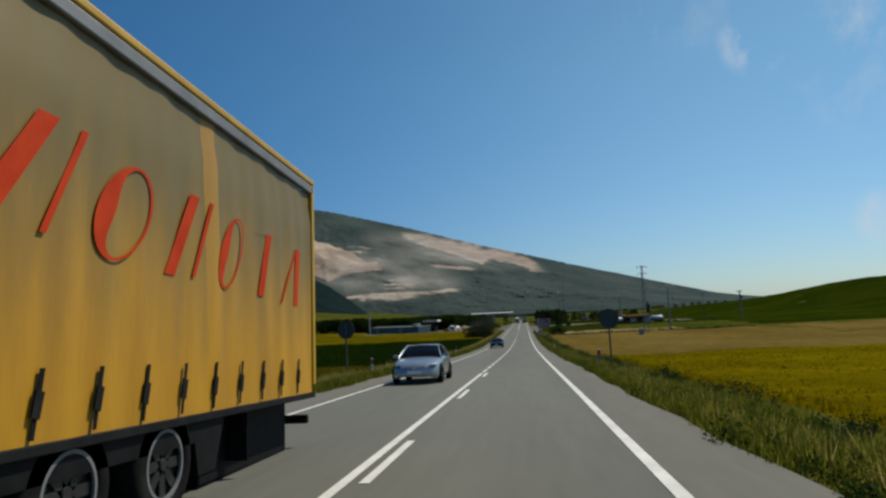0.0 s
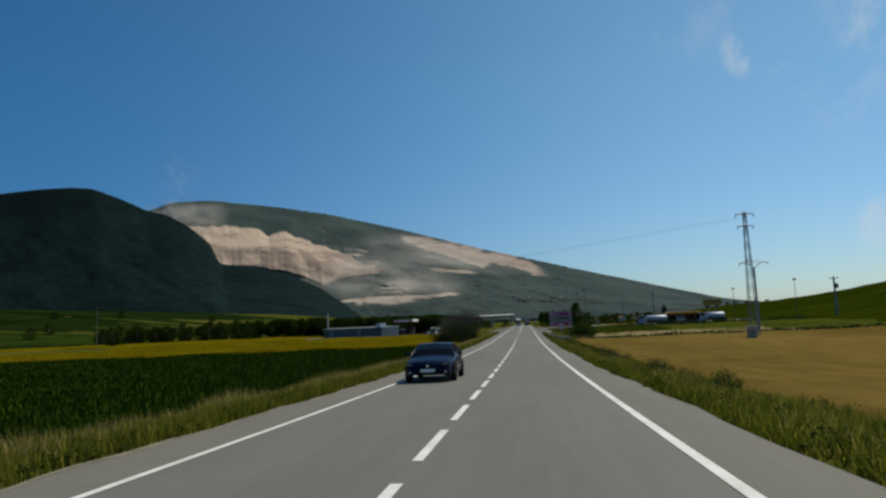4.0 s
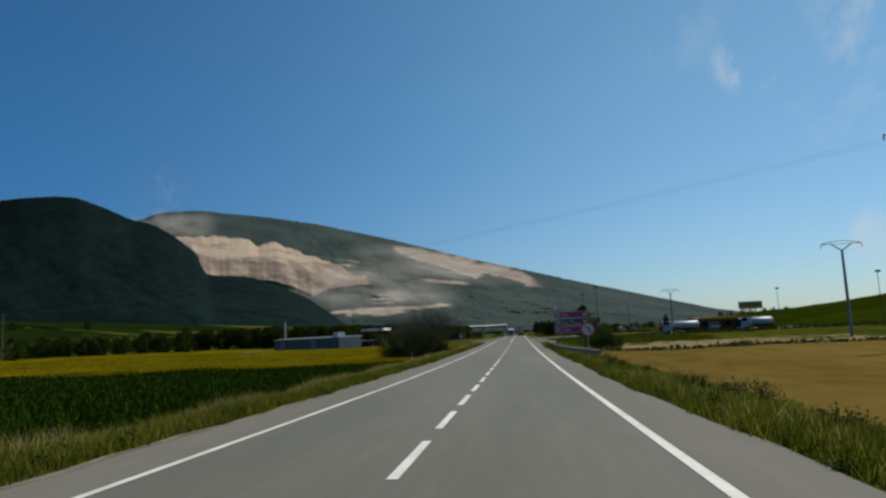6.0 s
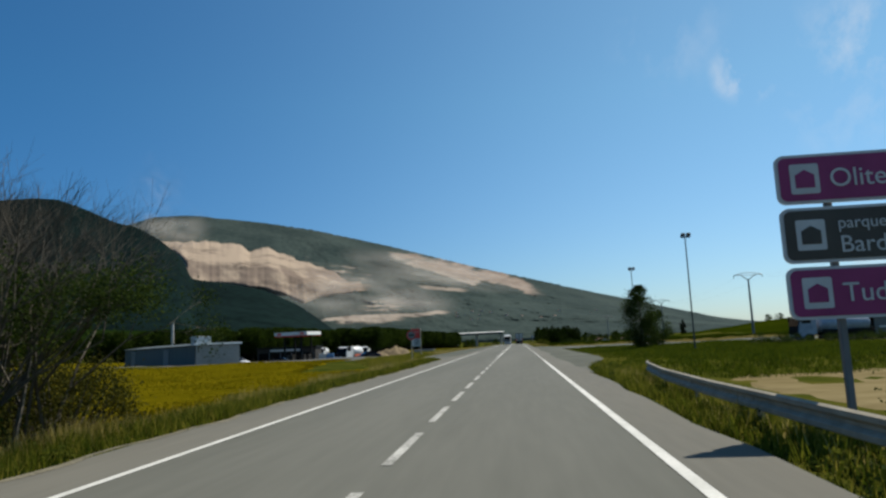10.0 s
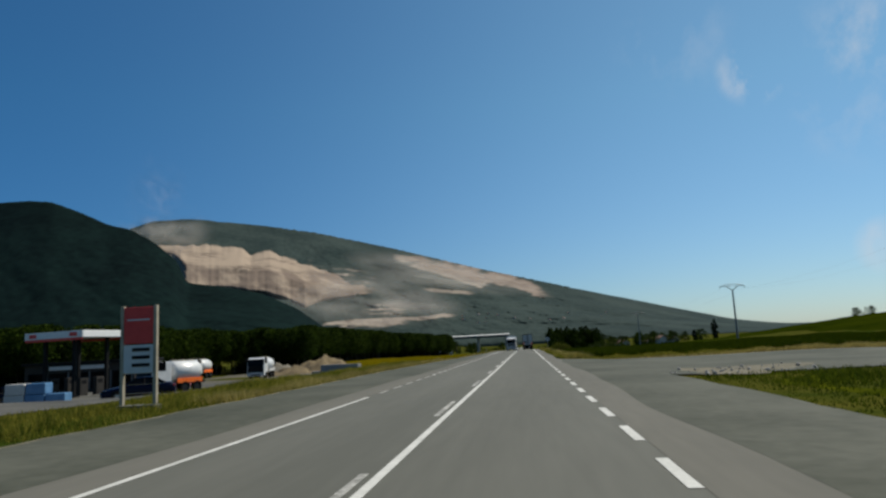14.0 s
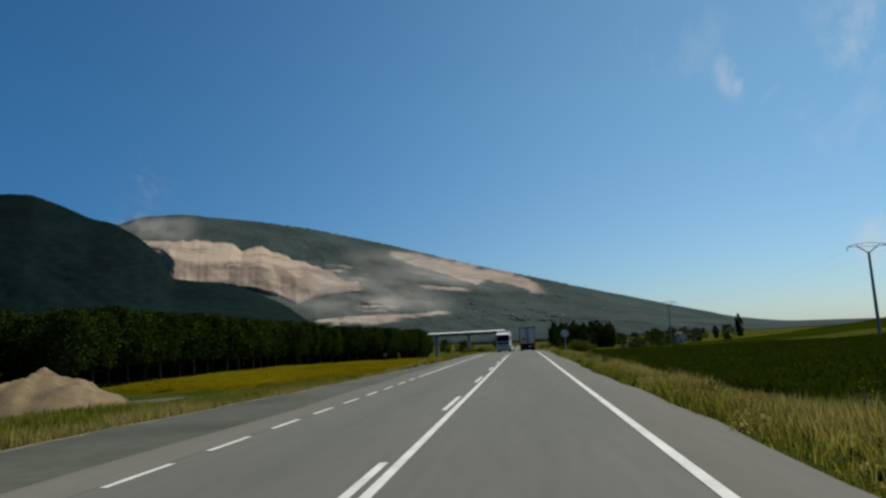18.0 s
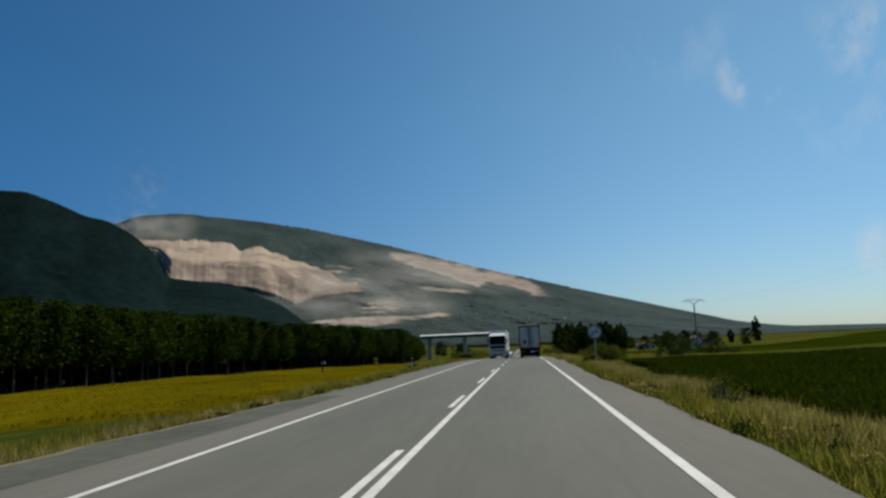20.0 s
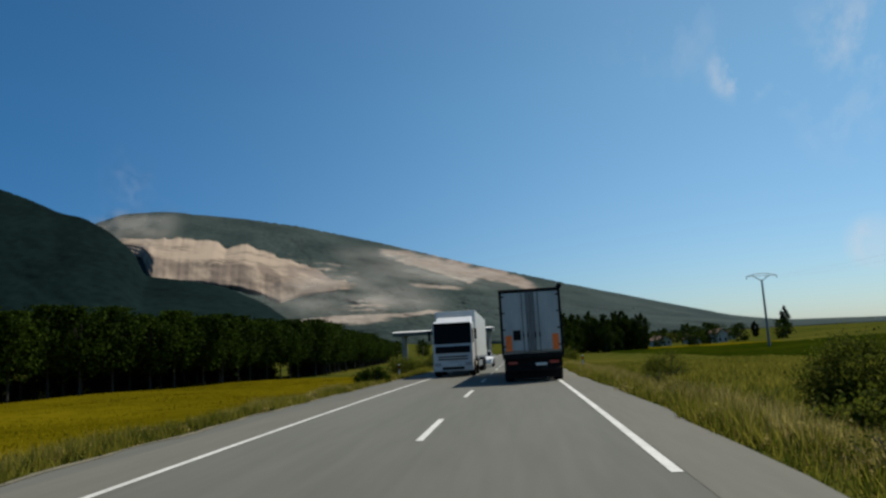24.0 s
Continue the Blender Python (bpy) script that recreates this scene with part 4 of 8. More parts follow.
def bare_ground(a, e):
    """How bare the ridge is at those slopes, and how pale its bare ground: the worked scar, the benches, the spoil and the quarry floor."""
    n1 = noise.fractal(Vector((a * 30, e * 90, 3.0)), 0.9, 2.2, 4)
    n2 = noise.fractal(Vector((a * 55 + e * 30, e * 260, 8.0)), 0.8, 2.2, 4)
    bare, pale = 0.0, 0.0
    if -0.21 < a < 0.07:
        up, lo = along(a, SCAR_TOP), along(a, SCAR_LOW)
        v = (1 - ramp01(e, up - 0.011 + 0.008 * n1, up + 0.003)) * ramp01(e + 0.003 * n2, lo - 0.001, lo + 0.005)
        v *= ramp01(a, -0.205, -0.165) * (1 - ramp01(a, 0.0, 0.062))
        v *= min(1.0, max(0.35, 0.95 + 0.6 * n1))
        bare, pale = v, 0.25 + 0.6 * (1 - ramp01(e, lo + 0.002, lo + 0.012)) * (a < -0.05)
    # benches cut across the slope to the right of the quarry
    win = ramp01(a, -0.345, -0.31) * (1 - ramp01(a, -0.235, -0.185)) * ramp01(e, 0.079, 0.093) * (1 - ramp01(e + 0.27 * (a + 0.32), 0.138, 0.150))
    if win > 0:
        v = win * max(0.0, 0.10 + 0.5 * n1 + 0.26 * math.sin((e + 0.16 * a + 0.0016 * n2) * 2 * math.pi / 0.0088))
        if v > bare:
            bare, pale = min(0.8, v), 0.45
    # a small pale patch, the spoil slope and the quarry floor
    v = (1 - ramp01(abs(e - (0.0855 - 0.135 * (a + 0.14) + 0.002 * n1)), 0.0008, 0.0048)) * ramp01(a, -0.155, -0.13) * (1 - ramp01(a, -0.085, -0.055)) * 0.75
    if v > bare:
        bare, pale = v, 0.75
    v = math.exp(-((a + 0.198) / 0.045) ** 2 - ((e - 0.060) / 0.0105) ** 2) * max(0.0, 0.55 + 0.9 * n2 + 0.25 * math.sin((e + 0.03 * a) * 2 * math.pi / 0.0065))
    if v > bare:
        bare, pale = min(1.0, v), 0.55
    if -0.31 < a < -0.08:
        f = along(a, FLOOR)
        v = (1 - ramp01(abs(e - f + 0.0008 * n2), 0.0016, 0.0034)) * ramp01(a, -0.308, -0.285) * (1 - ramp01(a, -0.125, -0.085))
        if v > bare:
            bare, pale = v, 1.0
        v = 0.8 * (1 - ramp01(e, f - 0.001, f + 0.002)) * ramp01(e, f - 0.014 - 0.004 * n1, f - 0.006) * ramp01(a, -0.29, -0.26) * (1 - ramp01(a, -0.19, -0.15))
        if v > bare:
            bare, pale = v, 0.5
    return bare, min(1.0, pale)


def mountain(name, crest, near_y, far_y, mat, label, p=1.6, seed=1.0, na=170, nr=70, rough=1.0, worked=None):
    """A mountainside seen from the valley at (0, 260): crest is a row of (slope in plan, slope in height); near_y and far_y are how far its foot and its crest lie, at both ends."""
    ca, ce = np.array([c[0] for c in crest]), np.array([c[1] for c in crest])
    a = np.linspace(ca[0], ca[-1], na)
    if worked:
        a = np.unique(np.concatenate([np.linspace(ca[0], worked[0], 30), np.linspace(worked[0], worked[1], na - 70), np.linspace(worked[1], ca[-1], 42)]))
        na = len(a)
    e = np.interp(a, ca, ce)
    for _ in range(2):
        e = np.convolve(np.r_[e[0], e, e[-1]], [0.25, 0.5, 0.25], "valid")
    yb, yc = np.interp(a, [ca[0], ca[-1]], near_y), np.interp(a, [ca[0], ca[-1]], far_y)
    v, bare, pale = [], [], []
    for j in range(nr + 1):
        r = j / nr
        yy = yb + (yc - yb) * r**p
        for i in range(na):
            d = swell(a[i], r, seed, rough) * yy[i]
            ez = e[i] * r + (noise.noise(Vector((a[i] * 160, seed, 0))) * 0.0012 if r == 1 else 0)
            if worked:
                b = bare_ground(a[i], e[i] * r)
                bare.append(b[0])
                pale.append(b[1])
            v.append((a[i] * (yy[i] + d), 260 + yy[i] + d, 1.4 + ez * (yy[i] + d) - (14 if j == 0 else 0)))
    back = [(x * 1.25, 260 + (yv - 260) * 1.25, -20) for x, yv, z in v[-na:]]
    v += back
    f = [(j * na + i, j * na + i + 1, (j + 1) * na + i + 1, (j + 1) * na + i) for j in range(nr + 1) for i in range(na - 1)]
    ob = raw(name, v, f, mat, smooth=True)
    if worked:
        ob.data.attributes.new("bare", "FLOAT", "POINT").data.foreach_set("value", bare + [0.0] * na)
        ob.data.attributes.new("pale", "FLOAT", "POINT").data.foreach_set("value", pale + [0.0] * na)
    return tagged(ob, label, "mountain", kind="structure")


RIDGE = [(-0.70, 0.19), (-0.605, 0.2105), (-0.576, 0.2194), (-0.51, 0.2191), (-0.408, 0.2025), (-0.308, 0.1829), (-0.186, 0.1498), (-0.06, 0.1115), (0.062, 0.0786), (0.18, 0.047), (0.293, 0.018), (0.36, 0.0088), (0.6, 0.004)]
LEFT = [(-1.5, 0.20), (-1.2, 0.25), (-0.98, 0.262), (-0.843, 0.2683), (-0.782, 0.2675), (-0.742, 0.2625), (-0.692, 0.2419), (-0.643, 0.2179), (-0.605, 0.2077), (-0.566, 0.185), (-0.525, 0.15), (-0.514, 0.118), (-0.455, 0.1081), (-0.391, 0.0937), (-0.338, 0.069), (-0.299, 0.0412), (-0.26, 0.01)]
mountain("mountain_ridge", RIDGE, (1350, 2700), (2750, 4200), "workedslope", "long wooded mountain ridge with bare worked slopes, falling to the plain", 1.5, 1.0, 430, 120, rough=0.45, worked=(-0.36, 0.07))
mountain("mountain_shoulder", LEFT, (900, 1250), (1900, 1500), "forestshade", "wooded mountain shoulder beside the quarry, coloured dark as in shade", 1.3, 4.0, 240, 90, rough=0.13)


def surface_y(a, e):
    """How far the ridge's face lies where it is seen at those slopes, its swellings counted in."""
    ca, ce = [c[0] for c in RIDGE], [c[1] for c in RIDGE]
    ec = np.interp(a, ca, ce)
    yb, yc = np.interp(a, [ca[0], ca[-1]], (1350, 2700)), np.interp(a, [ca[0], ca[-1]], (2750, 4200))
    r = float(np.clip(e / ec, 0, 1))
    yy = yb + (yc - yb) * r**1.5
    return yy + swell(a, r, 1.0, 0.45) * yy


def even_y(a, e):
    """The same with the small swellings evened out."""
    return sum(surface_y(a + k * 0.012, e) for k in (-2, -1, 0, 1, 2)) / 5


def quarry_face(top, bottom, label, out=60, nu=220, nv=64, seed=2.0, ragged=0.0035, cliff=0.55, lean=0.27, taper=-0.31):
    """The cut face on the mountainside between a top and a bottom edge: a buttressed cliff under a worked slope, its rim sunk into the hill."""
    a0, a1 = max(top[0][0], bottom[0][0]), min(top[-1][0], bottom[-1][0])
    v, bare, high = [], [], []
    for j in range(nv + 1):
        s = j / nv
        for i in range(nu + 1):
            u = i / nu
            a = a0 + (a1 - a0) * u
            t, b = along(a, top), along(a, bottom)
            w = noise.fractal(Vector((a * 45 + seed, s * 3.0, seed)), 0.8, 2.2, 4)
            edge = noise.fractal(Vector((a * 60 + seed, seed, s * 0.5)), 1.0, 2.2, 3)
            e = b + (t - b) * s + ragged * edge * abs(2 * s - 1) ** 3
            rim = ramp01(min(1.0, 9 * min(u, 1 - u), 8 * min(s, 1 - s)), 0, 1)
            foot, head, here = even_y(a, b), even_y(a, t), even_y(a, e)
            brow = cliff + 0.10 * math.sin(a * 31) + 0.08 * w
            rise = lean * s / cliff if s < cliff else lean + (1 - lean) * (s - cliff) / (1 - cliff)
            fold = noise.fractal(Vector((a * 13 + seed, seed, s * 2.2)), 1.1, 2.2, 2) * (1.0 - 0.8 * ramp01(s, brow - 0.15, brow + 0.15))
            step = math.sin(2 * math.pi * (s * 6 + 0.5 * math.sin(a * 23))) * 0.03
            yy = min(here + 12, foot + (head - foot) * rise) + 8 - rim * (12 + out * (0.25 + 0.75 * ramp01(taper - a, 0, 0.07)) * (0.35 + 0.08 * fold + step))
            bare.append(min(1.0, 7 * min(u, 1 - u), 9.0 * min(s, 1 - s)))
            blot = noise.fractal(Vector((a * 34 + s * 2, s * 3.2, 21.0)), 0.9, 2.1, 4)
            high.append(min(1.0, max(0.0, 0.75 * ramp01(s + 0.06 * w, brow - 0.04, brow + 0.06) * (1 - ramp01(a, -0.36, -0.28)) + 0.12 + 0.75 * blot)))
            v.append((a * yy, 260 + yy, 1.4 + e * yy))
    n = nu + 1
    f = [(j * n + i, j * n + i + 1, (j + 1) * n + i + 1, (j + 1) * n + i) for j in range(nv) for i in range(nu)]
    ob = raw("quarry_face", v, f, "rockface", smooth=True)
    ob.data.attributes.new("bare", "FLOAT", "POINT").data.foreach_set("value", bare)
    ob.data.attributes.new("pale", "FLOAT", "POINT").data.foreach_set("value", high)
    return tagged(ob, label, "rock face", kind="structure")


Q_TOP = [(-0.59, 0.181), (-0.53, 0.1825), (-0.428, 0.171), (-0.411, 0.158), (-0.38, 0.162), (-0.331, 0.139), (-0.276, 0.118), (-0.236, 0.0985), (-0.205, 0.0865)]
Q_LOW = [(-0.59, 0.170), (-0.535, 0.146), (-0.514, 0.106), (-0.457, 0.102), (-0.397, 0.093), (-0.352, 0.078), (-0.325, 0.0655), (-0.297, 0.076), (-0.236, 0.0825), (-0.205, 0.0815)]
quarry_face(Q_TOP, Q_LOW, "pale beige limestone quarry face over a buttressed cliff")


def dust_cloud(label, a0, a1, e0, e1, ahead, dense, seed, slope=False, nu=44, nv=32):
    """Dust and haze in the air: lumpy thin translucent layers that hang before the mountainside and thin out to nothing
    all round.
    """
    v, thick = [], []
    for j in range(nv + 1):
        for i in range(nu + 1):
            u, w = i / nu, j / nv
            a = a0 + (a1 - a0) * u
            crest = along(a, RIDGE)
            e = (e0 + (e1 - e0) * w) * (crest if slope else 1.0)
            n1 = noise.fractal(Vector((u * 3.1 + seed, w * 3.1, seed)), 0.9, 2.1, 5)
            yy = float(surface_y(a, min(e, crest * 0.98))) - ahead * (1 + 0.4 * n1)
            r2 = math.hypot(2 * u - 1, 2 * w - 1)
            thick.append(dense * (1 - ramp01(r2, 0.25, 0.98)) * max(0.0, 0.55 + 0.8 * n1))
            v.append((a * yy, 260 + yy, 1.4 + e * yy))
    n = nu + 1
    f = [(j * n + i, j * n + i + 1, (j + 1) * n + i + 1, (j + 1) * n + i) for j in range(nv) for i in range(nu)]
    ob = raw("dust_cloud", v, f, "hazydust", smooth=True)
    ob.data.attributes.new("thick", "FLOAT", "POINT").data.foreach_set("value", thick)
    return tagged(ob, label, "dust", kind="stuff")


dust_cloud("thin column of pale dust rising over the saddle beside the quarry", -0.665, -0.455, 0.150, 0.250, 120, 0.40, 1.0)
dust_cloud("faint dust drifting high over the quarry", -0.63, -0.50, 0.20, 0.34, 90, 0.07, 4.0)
# the two slope sheets stand in for haze before the far hillside
dust_cloud("translucent sheet of haze and dust over the bare scar", -0.28, 0.05, 0.62, 1.03, 140, 0.55, 6.0, True)
dust_cloud("translucent sheet of haze and dust over the benches and the quarry floor", -0.40, -0.06, 0.15, 0.80, 140, 0.50, 9.0, True)


# ---- vehicles ----
def loft(sections, bm=None, close=True):
    """A skin over rows of points, one row a section."""
    own = bmesh.new()
    rows = [[own.verts.new(p) for p in s] for s in sections]
    for a, b in zip(rows, rows[1:]):
        for i in range(len(a) - 1):
            own.faces.new((a[i], a[i + 1], b[i + 1], b[i]))
    if close:
        own.faces.new(rows[0])
        own.faces.new(rows[-1][::-1])
    bmesh.ops.remove_doubles(own, verts=own.verts, dist=0.0005)
    bmesh.ops.recalc_face_normals(own, faces=own.faces)
    return merge(bm, own)


def saloon_car(paint, label, m, length=4.75, width=1.82, height=1.45, rim_spokes=7, group=""):
    """A saloon or hatchback that faces -y."""
    car = thing("car", label, "car", m, group)
    hl, hw = length / 2, width / 2
    ys = np.linspace(-hl, hl, 25)

    def belt(t):
        return float(np.interp(t, [0, 0.03, 0.10, 0.30, 0.36, 0.8, 0.93, 0.98, 1], [0.56, 0.68, 0.77, 0.93, 0.96, 1.02, 1.03, 0.98, 0.80]))

    def half(t):
        return hw * float(np.interp(t, [0, 0.02, 0.08, 0.2, 0.5, 0.85, 0.96, 1], [0.62, 0.78, 0.92, 0.985, 1.0, 0.98, 0.90, 0.78]))
    secs = []
    for y in ys:
        t = (y + hl) / length
        w, b = half(t), belt(t)
        z0 = float(np.interp(t, [0, 0.06, 0.9, 1], [0.30, 0.19, 0.20, 0.36]))
        half_sec = [(w * 0.88, z0), (w * 0.97, z0 + 0.06), (w, z0 + 0.20), (w * 0.985, (z0 + b) / 2 + 0.04), (w * 0.975, b - 0.12), (w * 0.93, b - 0.035), (w * 0.84, b), (w * 0.45, b + 0.035)]
        secs.append([(-px, y, pz) for px, pz in half_sec] + [(0, y, b + 0.042)] + [(px, y, pz) for px, pz in half_sec[::-1]])
    part("body", loft(secs), paint, car, smooth=True)
    # glasshouse
    k = height / 1.45
    prof = [(-0.98, 0.95), (-0.62, 1.16), (-0.12, 1.385 * k), (0.30, 1.42 * k), (0.85, 1.40 * k), (1.25, 1.30 * k), (1.78, 1.04)]
    secs = []
    for y, z in prof:
        y = y * length / 4.75
        f = (z - 0.95) / 0.5
        wb, wt = hw * 0.90, hw * (0.90 - 0.24 * f)
        secs.append([(-wb, y, 0.93), (-wt, y, z - 0.03), (-wt * 0.86, y, z), (0, y, z + 0.02), (wt * 0.86, y, z), (wt, y, z - 0.03), (wb, y, 0.93)])
    part("window_glass", loft(secs), "carglass", car, smooth=False)
    secs = []
    for y, z in prof[2:6]:
        y = y * length / 4.75
        f = (z - 0.95) / 0.5
        wt = hw * (0.90 - 0.24 * f) + 0.008
        secs.append([(-wt, y, z - 0.05), (-wt * 0.9, y, z + 0.004), (0, y, z + 0.03), (wt * 0.9, y, z + 0.004), (wt, y, z - 0.05)])
    part("roof", loft(secs, close=False), paint, car, smooth=True)
    for s in (-1, 1):
        pts = []
        for y, z in prof:
            f = (z - 0.95) / 0.5
            pts.append((s * (hw * (0.90 - 0.24 * f) + 0.004), y * length / 4.75, z - 0.015))
        ring = [(0.024 * math.cos(a), 0.028 * math.sin(a)) for a in np.linspace(0, 2 * math.pi, 11)]
        bm = loft([[(x + p, y, z + q) for p, q in ring] for x, y, z in pts], close=False)
        part("roof_rail", bm, paint, car, smooth=True)
        part("pillar", tube((s * hw * 0.905, 0.33, 0.96), (s * hw * 0.70, 0.33, 1.40 * k), 0.035, seg=6), "black", car)
        part("window_trim", tube((s * hw * 0.915, -0.75, 1.0), (s * hw * 0.915, 1.55, 1.035), 0.012, seg=6), "chrome", car, "chrome trim strip")
        part("side_strip", box(0.012, 2.2, 0.028, s * (hw + 0.001), 0.05, 0.47, 0.004), "chrome", car, "pale side strip")
        mir = part("mirror", box(0.2, 0.11, 0.13, s * (hw + 0.09), -0.62, 1.01, 0.035), paint, car)
        part("mirror_glass", box(0.15, 0.008, 0.09, s * (hw + 0.095), -0.562, 1.01, 0.003), "carglass", mir)
        lens = part("headlight", prism([(s * 0.50, 0.61), (s * 0.76, 0.63), (s * 0.80, 0.72), (s * 0.55, 0.69)], 0.26, "y", -hl + 0.075, bevel=0.01), "carglass", car, "dark headlight housing")
        for x, z, r in ((0.585, 0.648, 0.026), (0.665, 0.660, 0.031), (0.735, 0.670, 0.024)):
            part("reflector", disc(r, 0.012, -hl + 0.068, z, s * x, 20), "lamp", lens, "pale lamp reflector")
        part("fog_light", box(0.16, 0.06, 0.08, s * 0.60, -hl + 0.075, 0.38, 0.015), "lamp", car)
        part("tail_light", box(0.34, 0.12, 0.16, s * 0.62, hl - 0.10, 0.86, 0.03), "redlens", car)
        for y in (0.20, 1.15):
            part("door_handle", box(0.025, 0.16, 0.03, s * (hw + 0.004), y, 0.86, 0.008), paint, car)
        for y in (-hl + 0.95, hl - 1.03):
            part("wheel_arch", disc(0.375, 0.02, 0, 0, 0, 28), "black", car).matrix_basis = pose(s * (hw - 0.012), y, 0.36, 0, 0, 90 if s > 0 else -90)
            wheel(car, s * (hw - 0.075), y, 0.325, 0.20, s, "rim", rim_spokes)
        part("door_seam", box(0.006, 0.012, 0.55, s * (hw - 0.002), 0.36, 0.66), "black", car)
        part("door_seam", box(0.006, 0.012, 0.55, s * (hw - 0.004), -0.72, 0.62), "black", car)
    part("grille", box(0.72, 0.05, 0.12, 0, -hl + 0.045, 0.56, 0.015), "black", car)
    part("bumper_intake", box(1.0, 0.06, 0.11, 0, -hl + 0.04, 0.33, 0.02), "black", car)
    part("badge", disc(0.05, 0.012, -hl - 0.002, 0.60), "chrome", car)
    part("number_plate", box(0.52, 0.014, 0.11, 0, -hl - 0.008, 0.44, 0.003), "plate", car, "pale plate with unreadable characters")
    part("number_plate", box(0.52, 0.014, 0.11, 0, hl + 0.002, 0.78, 0.003), "plate", car)
    for s in (-0.3, 0.25):
        part("wiper", tube((s - 0.25, -0.97, 0.975), (s + 0.28, -0.80, 1.07), 0.008, seg=5), "black", car)
    return car


def at_road(x, y, turn=0.0, lift=0.0):
    slope = math.degrees(math.atan2(float(road_z(y + 3) - road_z(y - 3)), 6))
    return pose(x, y, float(road_z(y)) + lift, slope, 0, turn)


saloon_car("silver", "silver saloon car driving in the oncoming lane", at_road(-2.0, 49.6), rim_spokes=5)
saloon_car("navy", "dark blue saloon car with pale trim strips in the oncoming lane", at_road(-2.12, 124.95), height=1.41, rim_spokes=6)
saloon_car("white", "white car following behind the white lorry", at_road(-1.5, 489.5), 4.3, 1.78, 1.5)


def underride(p, y, w=2.35, z=0.5):
    part("bumper_bar", box(w, 0.10, 0.13, 0, y, z, 0.02), "darkmetal", p)
    for s in (-0.6, 0.6):
        part("bumper_bracket", box(0.08, 0.09, 0.45, s, y + 0.09, z + 0.22, 0.01), "darkmetal", p)


def trailer_chassis(p, y0, y1, axles, z_floor=1.12, w=2.5):
    for s in (-0.62, 0.62):
        part("chassis_beam", box(0.14, y1 - y0 - 0.3, 0.30, s, (y0 + y1) / 2, z_floor - 0.22, 0.01), "darkmetal", p)
    for y in axles:
        part("axle", tube((-0.95, y, 0.5), (0.95, y, 0.5), 0.07), "darkmetal", p)
        for s in (-1, 1):
            wh = wheel(p, s * (w / 2 - 0.20), y, 0.50, 0.38, s, "steelrim", 8)
            xo = s * (w / 2 - 0.02)
            lip = [[(xo + q, y + rr * math.cos(a), 0.5 + rr * math.sin(a)) for q, rr in ((-0.012, 0.315), (0.012, 0.315), (0.012, 0.285), (-0.012, 0.285), (-0.012, 0.315))] for a in np.linspace(0, 2 * math.pi, 33)]
            part("rim_ring", loft(lip, close=False), "grey", wh, "pale ring round the rim")
            part("mudguard", loft([[(s * (w / 2 - 0.40), y + math.sin(a) * 0.60, 0.5 + math.cos(a) * 0.58), (s * (w / 2 - 0.02), y + math.sin(a) * 0.60, 0.5 + math.cos(a) * 0.58)] for a in np.linspace(-1.15, 1.15, 9)], close=False), "black", p)


